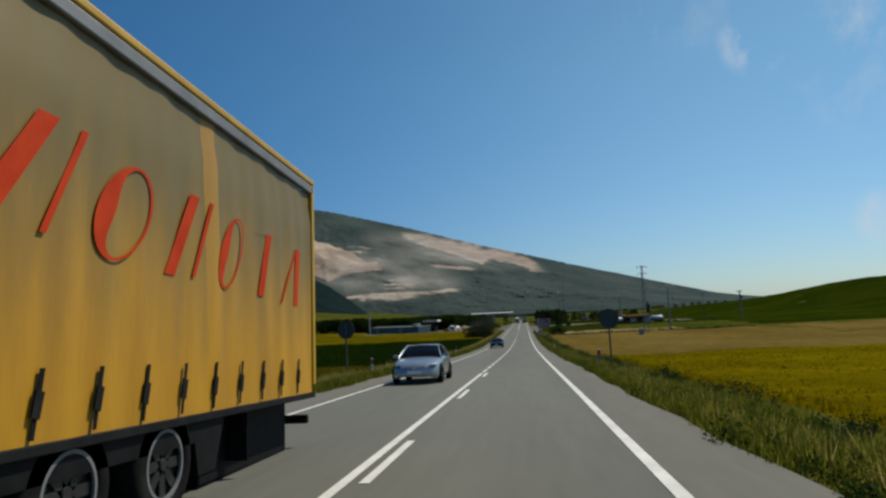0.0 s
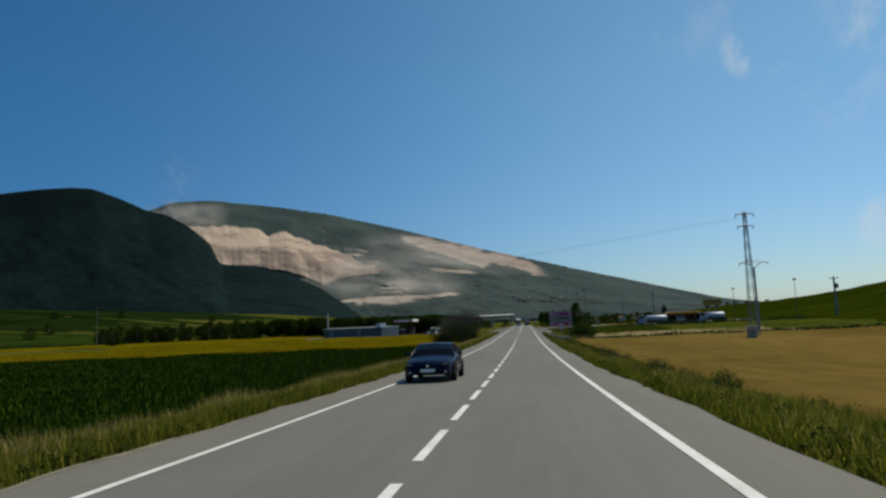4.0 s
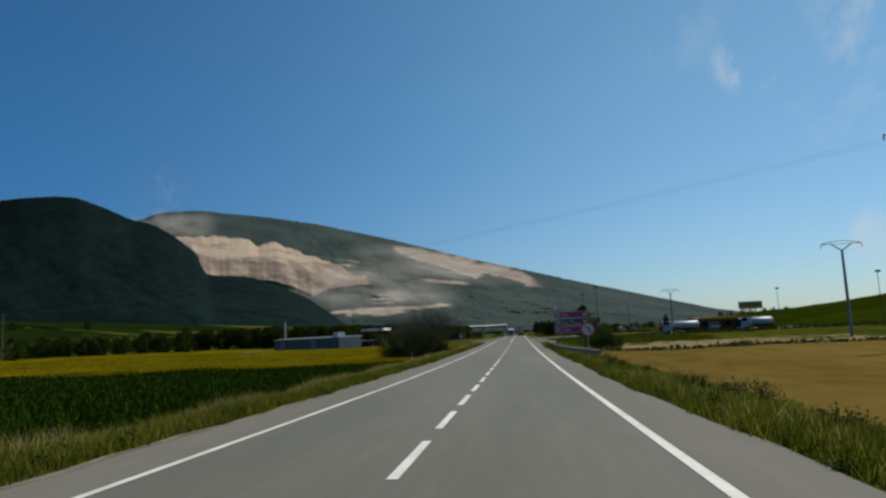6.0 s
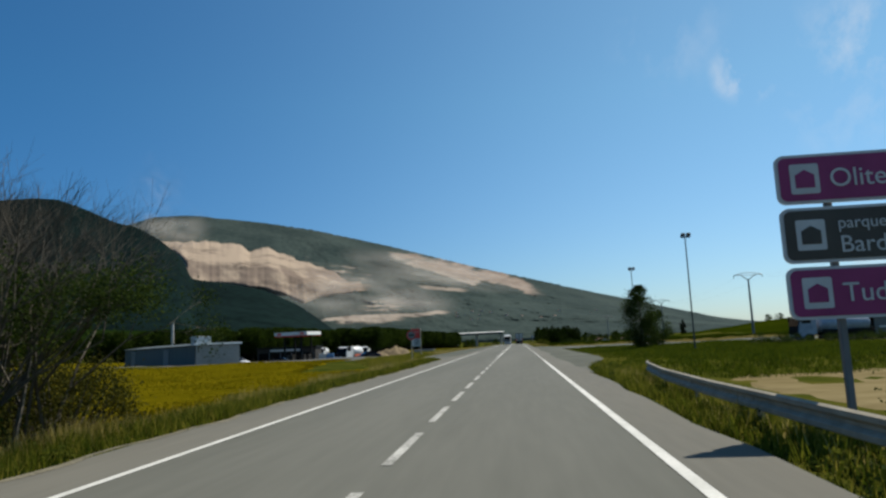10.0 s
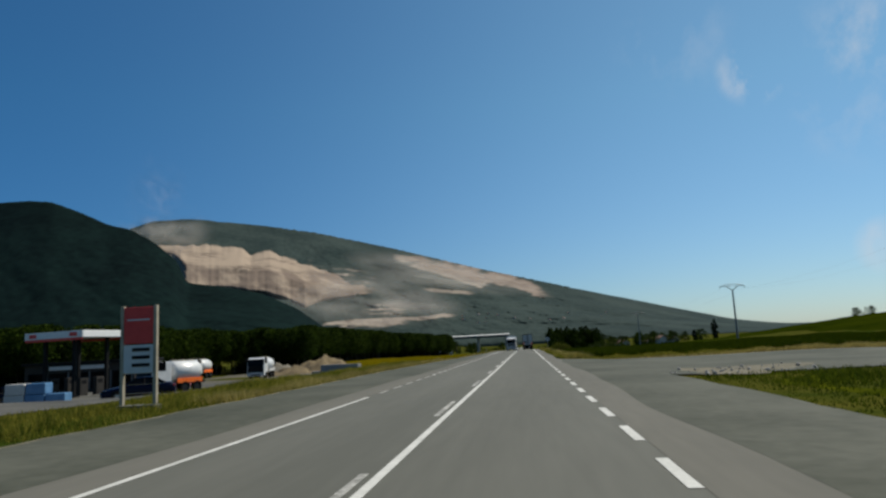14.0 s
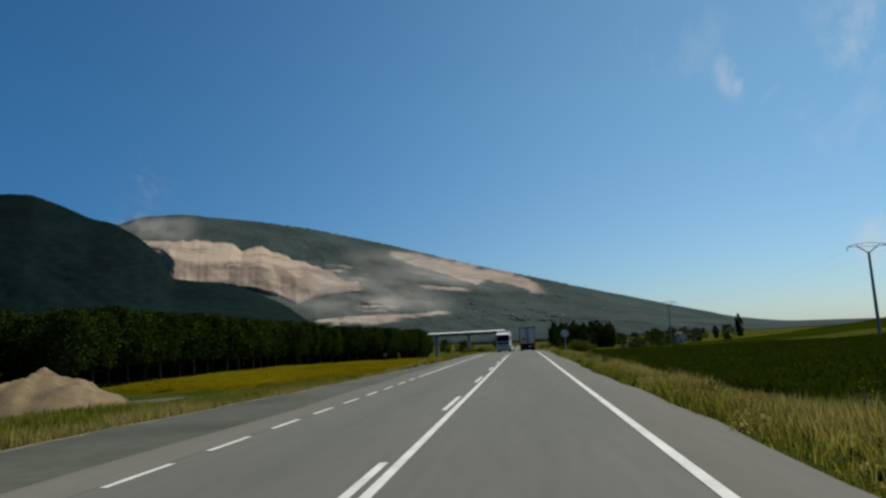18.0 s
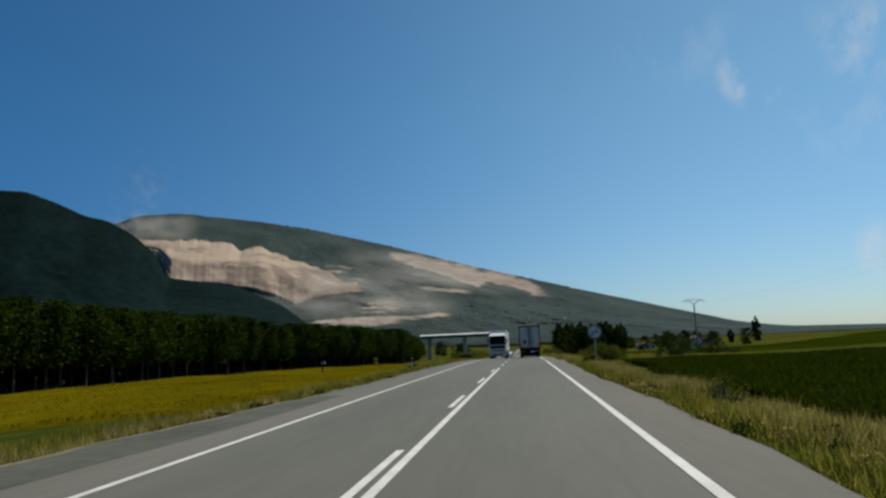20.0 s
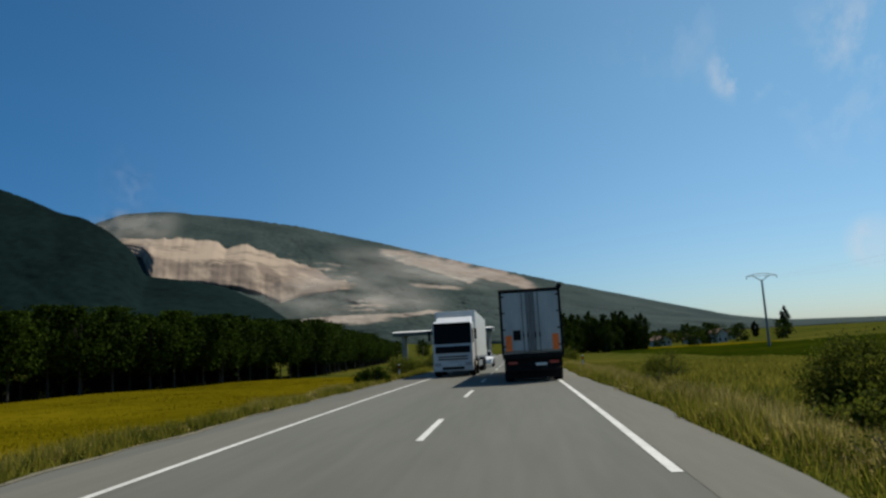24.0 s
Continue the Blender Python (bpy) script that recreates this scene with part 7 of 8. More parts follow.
# ---- trees, bushes and grass ----
def leaf_mesh(name, pts, size, mat, rnd):
    """Small bent leaves, one at each point."""
    pts = np.asarray(pts)
    n = len(pts)
    a = rnd.normal(size=(n, 3))
    a /= np.linalg.norm(a, axis=1)[:, None] + 1e-9
    b = np.cross(a, rnd.normal(size=(n, 3)))
    b /= np.linalg.norm(b, axis=1)[:, None] + 1e-9
    s = size * rnd.uniform(0.6, 1.3, n)[:, None]
    v = np.stack([pts - a * s, pts + b * s * 0.55, pts + a * s, pts - b * s * 0.55], 1).reshape(-1, 3)
    me = bpy.data.meshes.new(name)
    me.vertices.add(4 * n)
    me.vertices.foreach_set("co", v.ravel())
    me.loops.add(4 * n)
    me.loops.foreach_set("vertex_index", np.arange(4 * n))
    me.polygons.add(n)
    me.polygons.foreach_set("loop_start", np.arange(0, 4 * n, 4))
    me.materials.append(M[mat])
    me.update(calc_edges=True)
    return me


def tree(name, label, category, m, h, crown_w, crown_lo, n, size, mat, seed, shape="oval", trunk_r=0.14, clumps=26, group=""):
    """A tree: a tapered, bent trunk with limbs, and a crown of leaves in clumps with gaps between."""
    rnd = np.random.RandomState(seed)
    t = thing(name, label, category, m, group)
    bm = bmesh.new()
    top = Vector((rnd.uniform(-0.1, 0.1), rnd.uniform(-0.1, 0.1), h * 0.86))
    mid = Vector((rnd.uniform(-0.12, 0.12), rnd.uniform(-0.12, 0.12), h * 0.4))
    tube((0, 0, -0.2), mid, trunk_r, trunk_r * 0.65, 8, bm=bm, caps=False)
    tube(mid, top, trunk_r * 0.65, trunk_r * 0.15, 7, bm=bm)
    cent = []
    for k in range(clumps):
        f = (k + rnd.uniform(0, 1)) / clumps
        z = h * (crown_lo + (1 - crown_lo) * f)
        if shape == "column":
            w = crown_w / 2 * (0.35 + 0.65 * math.sin(math.pi * min(1, 0.12 + f * 0.86))) * (1 if f < 0.8 else (1.06 - f) * 3.6)
        elif shape == "poplar":
            w = crown_w / 2 * (0.8 + 0.2 * math.sin(math.pi * f)) * (1 if f < 0.72 else 1.0 - 1.35 * (f - 0.72))
        else:
            w = crown_w / 2 * math.sqrt(max(0.05, 1 - (2 * f - 0.9) ** 2))
        a = rnd.uniform(0, 2 * math.pi)
        r = w * math.sqrt(rnd.uniform(0.15, 1))
        c = Vector((math.cos(a) * r, math.sin(a) * r, z))
        cent.append((c, max(0.25, w * rnd.uniform(0.35, 0.6))))
        root = mid.lerp(top, max(0.0, min(0.95, (c.z - r * 0.9) / h * 1.1 - 0.35)))
        if k % 2 == 0:
            tube(root, c, trunk_r * 0.28, trunk_r * 0.08, 5, bm=bm, caps=False)
    part("trunk", bm, "shadebark" if shape == "poplar" else "bark", t)
    per = n // clumps
    pts = np.concatenate([np.array(c) + rnd.normal(size=(per, 3)) * np.array([r * 0.45, r * 0.45, r * 0.55]) for c, r in cent])
    pts[:, 2] = np.clip(pts[:, 2], 0.15, h)
    cr = new("crown", leaf_mesh("crown", pts, size, mat, rnd))
    cr.parent = t
    return t


def bush(m, w, h, label, mat="leaf", seed=1, n=2600, size=0.10, group=""):
    n, size = int(n * 2.4), size * 0.6
    rnd = np.random.RandomState(seed)
    t = thing("bush", label, "bush", m, group)
    bm = bmesh.new()
    pts = []
    for k in range(34):
        a, r = rnd.uniform(0, 2 * math.pi), w / 2 * math.sqrt(rnd.uniform(0, 1))
        z = h * rnd.uniform(0.25, 1.0) * (1 - 0.5 * (r / (w / 2)) ** 2)
        tip = Vector((math.cos(a) * r, math.sin(a) * r, z))
        tube((math.cos(a) * 0.15, math.sin(a) * 0.15, -0.1), tip, 0.035, 0.01, 5, bm=bm, caps=False)
        rad = min(w, 1.6 * h) * rnd.uniform(0.10, 0.18)
        pts.append(np.array(tip) + rnd.normal(size=(n // 34, 3)) * (rad * 0.62, rad * 0.62, rad * 0.6))
    part("branch_frame", bm, "bark", t)
    p = np.concatenate(pts)
    p[:, 2] = np.abs(p[:, 2])
    cr = new("foliage", leaf_mesh("foliage", p, size, mat, rnd))
    cr.parent = t
    return t


def twiggy(m, h, spread, label, seed, leaves=700, stems=5):
    """A bare-limbed thicket tree: forked limbs down to fine twigs, with a thin haze of leaves low down."""
    rnd = random.Random(seed)
    t = thing("bare_tree", label, "tree", m, "bare roadside trees")
    v, f, tips = [], [], []

    def limb(a, d, length, r, depth):
        b = a + d * length
        side = d.orthogonal().normalized()
        up2 = d.cross(side)
        base = len(v)
        for p, rr in ((a, r), (b, r * 0.6)):
            for k in range(4):
                c, s = math.cos(k * math.pi / 2), math.sin(k * math.pi / 2)
                v.append(tuple(p + side * c * rr + up2 * s * rr))
        for k in range(4):
            f.append((base + k, base + (k + 1) % 4, base + 4 + (k + 1) % 4, base + 4 + k))
        tips.append(b)
        if depth:
            for _ in range(rnd.choice((2, 3))):
                nd = (d + Vector((rnd.gauss(0, 0.38), rnd.gauss(0, 0.38), rnd.gauss(0.10, 0.25)))).normalized()
                limb(a.lerp(b, rnd.uniform(0.55, 1.0)), nd, length * rnd.uniform(0.6, 0.82), r * 0.55, depth - 1)
    for _ in range(stems):
        d = Vector((rnd.gauss(0, 0.28), rnd.gauss(0, 0.28), 1)).normalized()
        limb(Vector((rnd.uniform(-spread, spread), rnd.uniform(-spread, spread), -0.1)), d, h * 0.30, 0.05, 5)
    raw("branch_frame", v, f, "twig", t)
    rr = np.random.RandomState(seed)
    sel = np.array([tuple(p) for p in tips if p.z < h * 0.46])
    if leaves and len(sel):
        pts = sel[rr.randint(0, len(sel), leaves)] + rr.normal(size=(leaves, 3)) * 0.16
        pts[:, 2] = np.abs(pts[:, 2])
        cr = new("leaves", leaf_mesh("leaves", pts, 0.032, "leaf", rr))
        cr.parent = t
    return t


def plant(x, y, turn=0.0, s=1.0):
    return Matrix.LocRotScale((x, y, float(ground_z(x, y)) - 0.05), Euler((0, 0, radians(turn))), (s, s, s))


def spread_copies(src, spots, seed, vary=0.15):
    rnd = random.Random(seed)
    for x, y in spots:
        s = rnd.uniform(1 - vary, 1 + vary)
        c = copy_thing(rnd.choice(src), Matrix.Identity(4))
        c.matrix_basis = plant(x + rnd.uniform(-0.8, 0.8), y + rnd.uniform(-0.8, 0.8), rnd.uniform(0, 360), s)


# the poplar plantation behind the yellow field
POP = "poplars of the plantation"
poplars = [tree("poplar_tree", "slim dark green poplar in a dense plantation", "poplar", plant(-55 - 3 * k, 362 + 4 * k, 40 * k), 7.3 + 0.2 * (k % 3), 4.3, 0.36, 4200, 0.17, "poplarleaf", 11 + k, "poplar", 0.11, 44, POP) for k in range(5)]
spots = []
for row in range(5):
    y = 346.0
    while y < (690 if row < 2 else 525):
        front = float(np.interp(y, [340, 386, 398, 470, 488, 520, 560, 600, 650, 700], [-53, -51, -39, -38.5, -31, -26.5, -31, -36, -42.5, -49]))
        spots.append((front - 3.6 * row, y + (row % 2) * 1.8))
        y += (2.9 if row < 2 else 6.0) * (1 if y < 530 else 1.8)
spots += [(-52 - 3.2 * i, 356 + 3.5 * (i % 4) + 0.25 * i) for i in range(20)] + [(-50 - 3.2 * i, 366 + 3.5 * (i % 3)) for i in range(20)] + [(-36 - 3.0 * i, 392 + 2.0 * (i % 3)) for i in range(7)]
spread_copies(poplars, spots, 3, 0.05)
# dark bushes added between the rows in place of the black shade there
under = [bush(plant(-60 - 4 * k, 372 + 6 * k), 4.4, 2.6, "dark bushes added for the deep shade between the poplar trunks", "darkleaf", 160 + k, 1500, 0.24, "undergrowth of the plantation") for k in range(2)]
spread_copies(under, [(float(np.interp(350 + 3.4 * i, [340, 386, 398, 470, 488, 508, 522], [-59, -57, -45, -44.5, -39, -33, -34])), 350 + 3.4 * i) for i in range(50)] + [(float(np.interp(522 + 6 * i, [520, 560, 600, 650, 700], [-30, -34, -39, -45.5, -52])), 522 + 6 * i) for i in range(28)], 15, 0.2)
# groves on the right, the far tree row on the left
GROVE = "trees of the far grove"
grove = [tree("grove_tree", "tall dark green tree in a far grove", "tree", plant(26 + 3 * k, 618 + 5 * k), 10.6 + 0.5 * k, 4.4, 0.03, 6500, 0.19, "poplarleaf", 31 + k, "column", 0.18, 26, GROVE) for k in range(3)]
spread_copies(grove, [(15.5 + 1.9 * i, 640 - 1.6 * (i % 3) - 1.0 * i) for i in range(13)] + [(17 + 2.2 * i, 650 + 3 * (i % 3)) for i in range(11)] + [(13 + 2 * i, 600 + 12 * i) for i in range(4)], 6)
ROW = "trees of the field row"
rowtrees = [tree("row_tree", "dark green tree in the row behind the yellow field", "tree", plant(-76 - 5 * k, 366 + 2 * k), 6.4 + 0.5 * k, 6.2, 0.04, 1900, 0.24, "poplarleaf", 41 + k, "oval", 0.15, 24, ROW) for k in range(3)]
spread_copies(rowtrees, [(-70 - 2.3 * i, 364 - 0.10 * 2.3 * i + (i % 3) * 3.0) for i in range(44)], 7)
spread_copies(rowtrees, [(-130, 304), (-96, 330), (-230, 330), (-250, 345), (-215, 352)], 8)
far = [tree("far_tree", "dark rounded tree on the far plain", "tree", plant(70 + 9 * k, 700 + 12 * k), 7.5 + k, 8.0, 0.04, 900, 0.42, "poplarleaf", 51 + k, "oval", 0.22, 22, "scattered far trees") for k in range(2)]
rp = random.Random(12)
spread_copies(far, [(rp.uniform(20, 130), rp.uniform(720, 900)) for _ in range(26)] + [(rp.uniform(-160, -20), rp.uniform(730, 980)) for _ in range(36)] + [(rp.uniform(-420, -170), rp.uniform(420, 760)) for _ in range(12)], 13)
for i in range(7):
    c = copy_thing(far[i % 2], Matrix.Identity(4))
    c.matrix_basis = plant(106 + 5.5 * i, 505 + 3 * (i % 2), 60 * i, 0.42)
tree("cypress_tree", "lone tall dark cypress on the plain", "cypress", plant(137.9, 789.0), 14.5, 4.2, 0.02, 7000, 0.30, "darkleaf", 61, "column", 0.25, 34)
tree("cypress_tree", "short dark cypress beside a power pole", "cypress", plant(126, 800), 8, 3.2, 0.02, 3500, 0.30, "darkleaf", 62, "column", 0.25, 30)
tree("roadside_tree", "leafy young roadside tree with a ragged crown", "tree", plant(15.3, 285.6), 7.0, 3.5, 0.05, 18000, 0.075, "leaf", 71, "oval", 0.15, 70)
tree("roadside_tree", "small leafy tree beside the side road", "tree", plant(19.4, 297.5), 4.6, 3.4, 0.04, 6000, 0.085, "leaf", 72, "oval", 0.12, 28)
# bushes
bush(plant(11.4, 221.2), 4.6, 2.5, "dense dark green bush behind the guard rail", "leaf", 81, 14000, 0.07)
bush(plant(9.3, 441.6), 2.5, 2.35, "upright yellow-green leafy bush beside the verge", "brightleaf", 84, 6500, 0.075)
bush(plant(10.9, 441.9), 2.4, 1.6, "low yellow-green bush beside the verge", "brightleaf", 85, 5000, 0.075)
bush(plant(7.6, 437.5), 1.6, 1.0, "small rounded bush at the field entrance", "brightleaf", 86, 1200)
bush(plant(20.3, 454), 5.5, 1.7, "long low dark bush in the meadow", "leaf", 87, 3200)
bush(plant(25.5, 457), 5.0, 1.5, "low dark bush in the meadow", "leaf", 88, 2800)
bush(plant(10.3, 466.4), 2.4, 1.5, "small bush in the long grass", "brightleaf", 89, 2400, 0.08)
bush(plant(5.9, 413.6), 1.1, 0.8, "weedy green tuft at the foot of the sign", "brightleaf", 90, 900)
bush(plant(-6.4, 462.5), 2.0, 0.9, "dark low bush at the edge of the asphalt", "poplarleaf", 91, 1600)
bush(plant(-8.4, 430.5), 1.6, 0.7, "low green bush in the yellow field edge", "leaf", 92, 1000)
for i, (x, y) in enumerate(((-9.0, 508), (-9.6, 522), (-8.6, 540), (-11, 500), (7.8, 540), (8.4, 570), (9.5, 600), (8, 520))):
    bush(plant(x, y), 3.6, 2.1, "rounded green bush beside the far road", "brightleaf", 100 + i, 2000, 0.14, "bushes along the far road")
for i in range(20):
    x = 13 + 2.6 * i
    bush(plant(x, 215.2 + 0.5 * math.sin(i * 2.1)), 3.4, 0.45 + 0.1 * (i % 3), "low dark scrub on the bank between the tan fields", "leaf", 520 + i, 1100, 0.08, "scrub on the bank")
for i in range(14):
    bush(plant(27 + 3.3 * i, 281 + 1.2 * math.sin(i * 1.7)), 4.2, 1.0, "low green hedge scrub before the brown building", "leaf", 140 + i, 1300, 0.09, "hedge scrub")
# weeds along the outer edge of the verges
rw = random.Random(44)
for i in range(46):
    y = 30 + 4.0 * i + rw.uniform(-1.5, 1.5)
    bush(plant(right_edge(y) + rw.uniform(1.6, 3.6), y), rw.uniform(0.8, 1.7), rw.uniform(0.45, 0.8), "low dark green weeds in the verge grass", rw.choice(("leaf", "brightleaf", "leaf")), 300 + i, 420, 0.05, "verge weeds")
for i in range(30):
    y = 338 + 4.6 * i + rw.uniform(-1.5, 1.5)
    bush(plant(right_edge(y) + rw.uniform(1.2, 3.4), y), rw.uniform(0.7, 1.5), rw.uniform(0.4, 0.75), "low green weeds in the verge grass", rw.choice(("brightleaf", "brightleaf")), 360 + i, 380, 0.05, "verge weeds")
for i in range(40):
    y = 34 + 5.6 * i + rw.uniform(-1.5, 1.5)
    if y < 262:
        bush(plant(left_edge(y) - rw.uniform(1.6, 3.6), y), rw.uniform(0.7, 1.5), rw.uniform(0.4, 0.75), "low green weeds in the verge grass", rw.choice(("leaf", "brightleaf")), 400 + i, 380, 0.05, "verge weeds")
# the bare thicket on the left
for i, (x, y, h, n) in enumerate(((-7.6, 219.0, 7.4, 8), (-8.6, 221.5, 8.2, 9), (-9.6, 219.0, 8.2, 9), (-10.6, 222.0, 7.8, 9), (-11.6, 219.5, 7.2, 8), (-12.6, 222.0, 6.6, 8), (-9.2, 216.6, 7.0, 8), (-11.4, 216.8, 6.4, 8))):
    twiggy(plant(x, y, 50 * i), h, 0.8, "brown bare-limbed tree in the roadside thicket", 200 + i, 8000, n + 3)
for i, (x, y, w, h) in enumerate(((-8.4, 218.4, 3.0, 1.7), (-9.6, 221.0, 3.6, 2.2), (-8.8, 223.2, 3.0, 1.9), (-11.0, 219.0, 3.6, 2.2), (-12.2, 221.6, 3.8, 2.3), (-10.2, 216.4, 3.2, 1.8), (-12.4, 217.4, 3.4, 2.0), (-11.0, 224.0, 3.4, 2.2), (-13.6, 219.6, 3.2, 1.8))):
    bush(plant(x, y), w, h * 1.35, "dull green undergrowth of the roadside thicket", ("leaf", "thicketleaf", "thicketleaf")[i % 3], 210 + i, 5200, 0.06, "undergrowth of the thicket")


def grass(name, count, x_of, y0, y1, h0, h1, mat, label, seed, width=0.016, mound=0.0):
    """A verge of grass: bent blades in tufts, thick in patches and thin in others; mound lets it rise steeply from the asphalt."""
    rnd = np.random.RandomState(seed)
    y = rnd.uniform(y0, y1, count)
    u = rnd.uniform(0, 1, count)
    x = x_of(y, u)
    patch = 0.5 + 0.5 * np.sin(x * 1.7 + 0.9 * np.sin(y * 0.43)) * np.sin(y * 0.61 + np.sin(x * 1.1 + y * 0.17))
    tuft = 0.5 + 0.5 * np.sin(x * 8.3 + 2.1 * np.sin(y * 1.9)) * np.sin(y * 6.1 + 1.7 * np.sin(x * 2.7 + y * 0.4))
    fine = np.clip(0.45 * (0.5 + 0.5 * np.sin(x * 5.3 + y * 3.1) * np.sin(y * 4.7 - x * 2.2)) + 0.75 * tuft * tuft, 0, 1)
    keep = rnd.uniform(0, 1, count) < 0.14 + 0.86 * (0.35 + 0.65 * patch) * (0.25 + 0.75 * fine)
    keep &= ~((y > 421.3) & (y < 428.6) & (x > 4.2) & (x < 6.9))
    x, y, u, patch, fine = x[keep], y[keep], u[keep], patch[keep], fine[keep]
    n = len(x)
    rise = np.clip(0.25 + 3.0 * u, 0, 1) if not mound else np.clip(0.45 + 9.0 * u, 0, 1)
    h = (h0 + (h1 - h0) * patch * rnd.uniform(0.3, 1.0, n) + 0.20 * fine + mound * (0.55 + 0.45 * np.sin(y * 0.8 + 2 * np.sin(y * 0.23)) * np.sin(y * 1.7 + 1)) * rnd.uniform(0.7, 1.0, n)) * rise * np.clip(0.4 + 4 * (1 - u), 0, 1)
    z = ground_z(x, y) - 0.03
    a = rnd.uniform(0, math.pi, n)
    dx, dy = np.cos(a) * width * rnd.uniform(0.6, 1.5, n), np.sin(a) * width
    lx, ly = rnd.normal(0, 0.30, n) * h, rnd.normal(0, 0.30, n) * h
    v = np.stack([np.stack([x - dx, y - dy, z], 1), np.stack([x + dx, y + dy, z], 1), np.stack([x + lx, y + ly, z + h], 1)], 1).reshape(-1, 3)
    me = bpy.data.meshes.new(name)
    me.vertices.add(3 * n)
    me.vertices.foreach_set("co", v.ravel())
    me.loops.add(3 * n)
    me.loops.foreach_set("vertex_index", np.arange(3 * n))
    me.polygons.add(n)
    me.polygons.foreach_set("loop_start", np.arange(0, 3 * n, 3))
    me.materials.append(M[mat])
    me.update(calc_edges=True)
    return tagged(new(name, me), label, "grass", kind="stuff")


edge_tab = np.arange(-20, 640, 1.0)
r_tab, l_tab = np.array([right_edge(v) for v in edge_tab]), np.array([left_edge(v) for v in edge_tab])


def right_of(width):
    return lambda y, u: np.interp(y, edge_tab, r_tab) + 0.02 + u * width


def left_of(width):
    return lambda y, u: np.interp(y, edge_tab, l_tab) - 0.02 - u * width


GREENV = "thick green weeds and grass in mounds along the road edge"
grass("green_verge", 230000, right_of(2.6), 26, 243, 0.06, 0.24, "greenblade", GREENV, 31, 0.014, 0.20)
grass("green_verge", 70000, right_of(3.2), 336, 480, 0.06, 0.26, "greenblade", GREENV, 32, 0.014, 0.10)
grass("green_verge", 210000, left_of(2.6), 30, 266, 0.06, 0.24, "greenblade", GREENV, 33, 0.014, 0.18)
grass("green_verge", 60000, left_of(7.0), 290, 480, 0.06, 0.28, "greenblade", GREENV, 34, 0.016)
VERGE = "tall dry and green verge grass along the road"
grass("verge_grass", 150000, right_of(4.2), 26, 243, 0.06, 0.34, "grassblade", VERGE, 1, 0.012, 0.14)
grass("verge_grass", 130000, right_of(3.4), 336, 480, 0.06, 0.34, "grassblade", VERGE, 2, 0.013, 0.16)
grass("verge_grass", 190000, left_of(4.2), 30, 266, 0.06, 0.34, "grassblade", VERGE, 3, 0.012, 0.14)
grass("verge_grass", 150000, left_of(8.5), 290, 394, 0.06, 0.34, "grassblade", VERGE, 14)
grass("verge_grass", 130000, left_of(3.2), 390, 480, 0.06, 0.32, "grassblade", VERGE, 4, 0.013, 0.14)
grass("verge_grass", 60000, left_of(5.0), 480, 620, 0.15, 0.7, "grassblade", VERGE, 5, 0.03)
grass("verge_grass", 60000, right_of(5.0), 480, 620, 0.15, 0.7, "grassblade", VERGE, 6, 0.03)
grass("island_grass", 220000, right_of(26), 239, 304, 0.08, 0.26, "shortgrass", "short green grass between the road and the side road", 7, 0.026)
grass("meadow_grass", 110000, right_of(22), 424, 500, 0.10, 0.42, "grassblade", "long olive meadow grass beside the verge", 8, 0.024)
grass("verge_grass", 60000, right_of(16), 331, 334.5, 0.08, 0.4, "grassblade", "dry grass at the corner of the side road", 9)
grass("dry_grass", 90000, lambda y, u: 8.0 + 62.0 * u, 330.2, 333.6, 0.2, 0.5, "dryblade", "dry tan grass along the edge of the side road", 25, 0.02)
grass("verge_grass", 30000, left_of(7), 262, 285, 0.10, 0.5, "grassblade", "dry grass at the filling station entrance", 10)


def band(edge, a, b):
    return lambda y, u: np.interp(y, edge_tab, r_tab if edge > 0 else l_tab) + edge * (a + (b - a) * u)


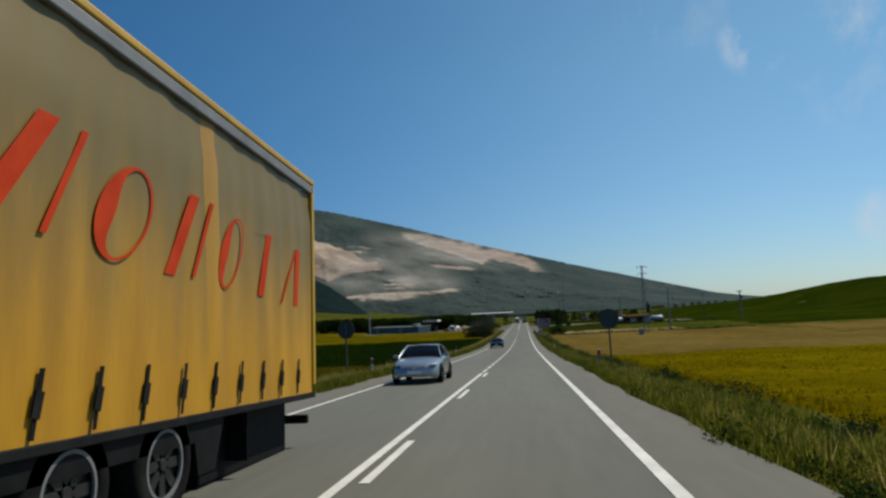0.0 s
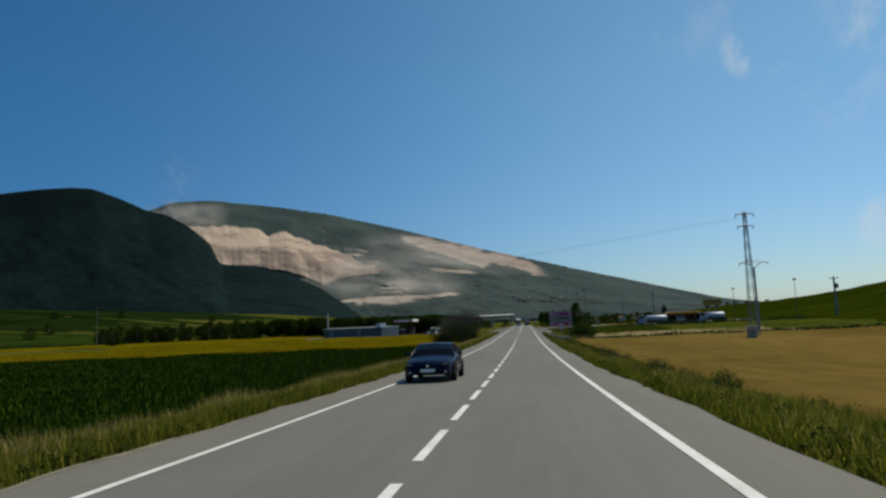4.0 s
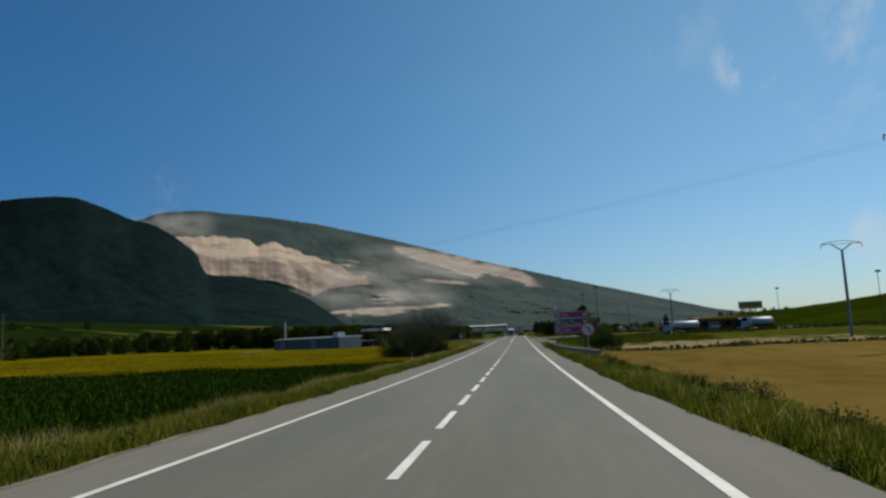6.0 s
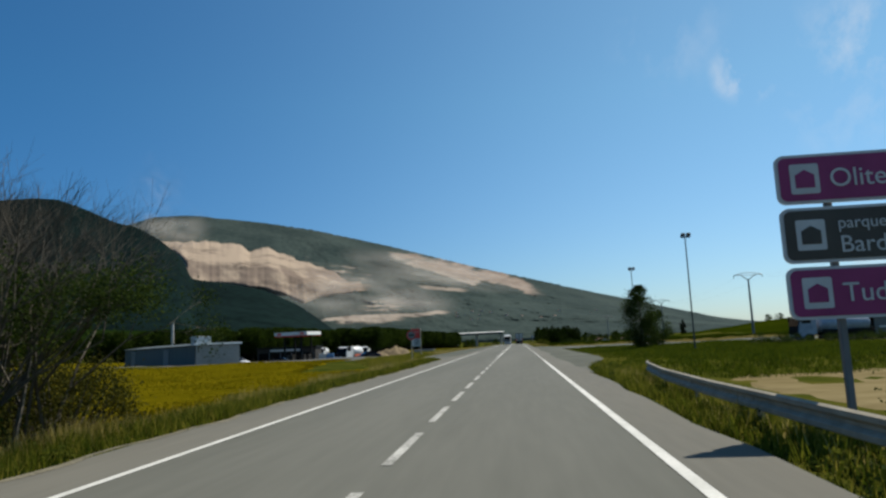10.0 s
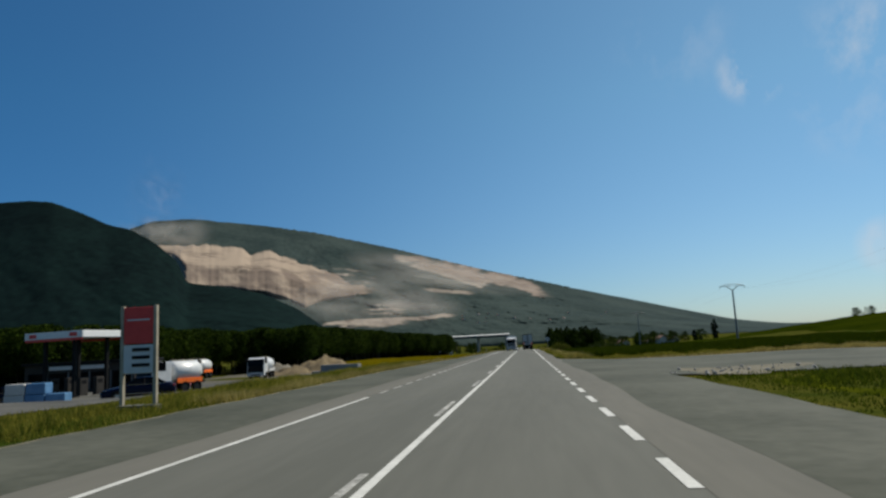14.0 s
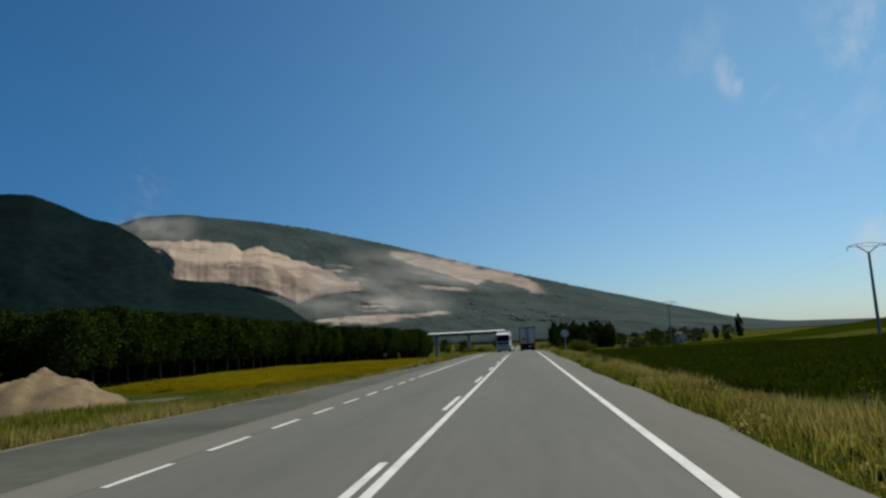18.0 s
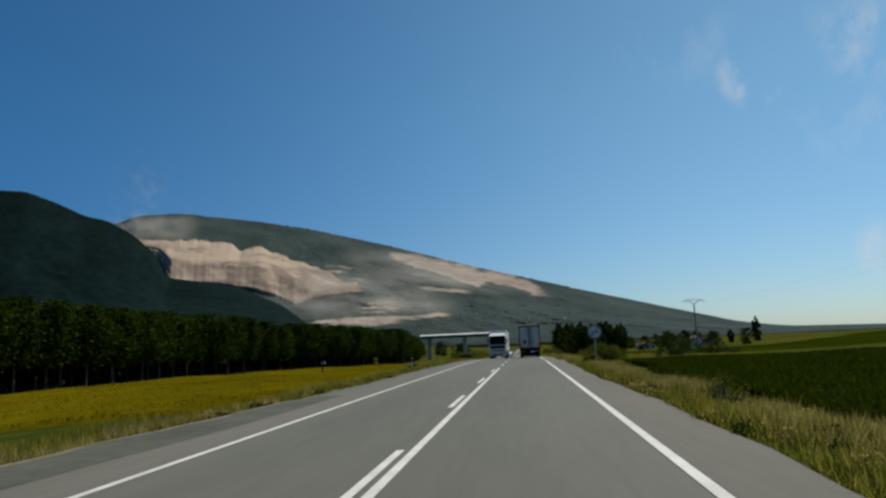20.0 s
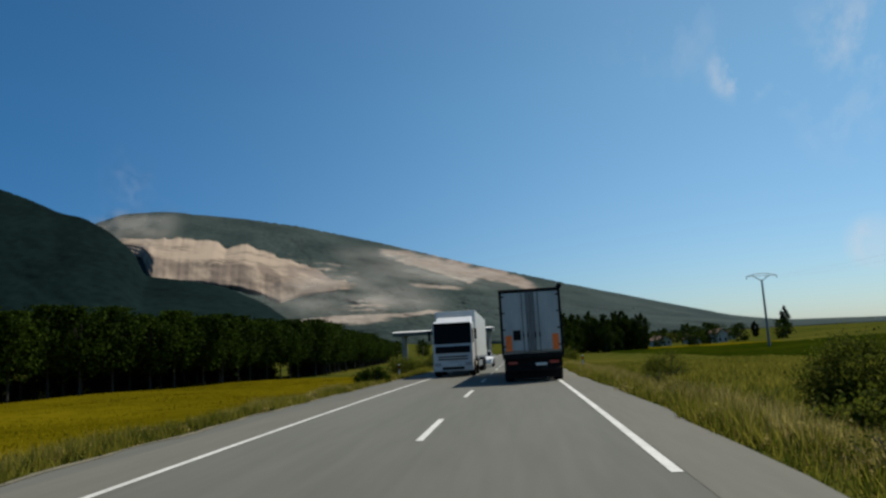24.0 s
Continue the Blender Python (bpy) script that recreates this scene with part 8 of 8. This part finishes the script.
DRY = "strip of dry tan grass along the edge of the asphalt"
grass("dry_grass", 24000, band(1, 0.15, 1.7), 26, 241, 0.12, 0.5, "dryblade", DRY, 21, 0.012)
grass("dry_grass", 120000, band(1, 0.25, 2.9), 336, 480, 0.14, 0.56, "dryblade", DRY, 22, 0.012)
grass("dry_grass", 110000, band(-1, 0.8, 3.2), 30, 266, 0.16, 0.62, "dryblade", DRY, 23, 0.012)
grass("dry_grass", 85000, band(-1, 0.6, 2.6), 300, 480, 0.12, 0.5, "dryblade", DRY, 24, 0.012)


def verge_weeds(x_of, y0, y1, per_metre, mat, label, seed, h=0.42, leaves=90, size=0.035):
    """Leafy weeds in rounded clumps of many sizes, scattered along a verge."""
    rnd = np.random.RandomState(seed)
    n = int((y1 - y0) * per_metre)
    y, u = rnd.uniform(y0, y1, n), rnd.uniform(0.03, 1, n)
    x, big = x_of(y, u), rnd.uniform(0.45, 1.0, n) ** 1.5
    k = np.repeat(np.arange(n), leaves)
    d = rnd.normal(size=(len(k), 3))
    d /= np.linalg.norm(d, axis=1)[:, None] + 1e-9
    r = (big[k] * rnd.uniform(0.5, 1.0, len(k)) ** 0.5)[:, None]
    p = d * r * np.array([h * 0.85, h * 1.0, h])
    p[:, 2] = np.abs(p[:, 2]) * rnd.uniform(0.75, 1.2, len(k))
    p += np.stack([x[k], y[k], ground_z(x[k], y[k]) - 0.02], 1)
    me = leaf_mesh("verge_weeds", p, size, mat, rnd)
    return tagged(new("verge_weeds", me), label, "weeds", kind="stuff")


verge_weeds(right_of(2.4), 26, 243, 2.6, "leaf", "dark green leafy weeds in clumps along the verge", 51)
verge_weeds(right_of(3.2), 26, 243, 2.2, "brightleaf", "yellow-green leafy weeds in clumps along the verge", 52)
verge_weeds(left_of(2.4), 30, 266, 2.4, "leaf", "dark green leafy weeds in clumps along the verge", 53, 0.36)
verge_weeds(left_of(3.2), 30, 266, 2.2, "brightleaf", "yellow-green leafy weeds in clumps along the verge", 54, 0.36)
verge_weeds(right_of(1.6), 337, 424, 1.8, "leaf", "dark leafy weeds at the edge of the asphalt", 55, 0.30)
verge_weeds(right_of(3.0), 337, 480, 2.4, "dryblade", "dry tan weeds in clumps along the verge", 56, 0.40)
verge_weeds(left_of(1.8), 384, 480, 2.2, "leaf", "dark leafy weeds at the edge of the asphalt", 57, 0.28)
verge_weeds(left_of(2.6), 384, 480, 2.2, "dryblade", "dry tan weeds in clumps along the verge", 58, 0.34)
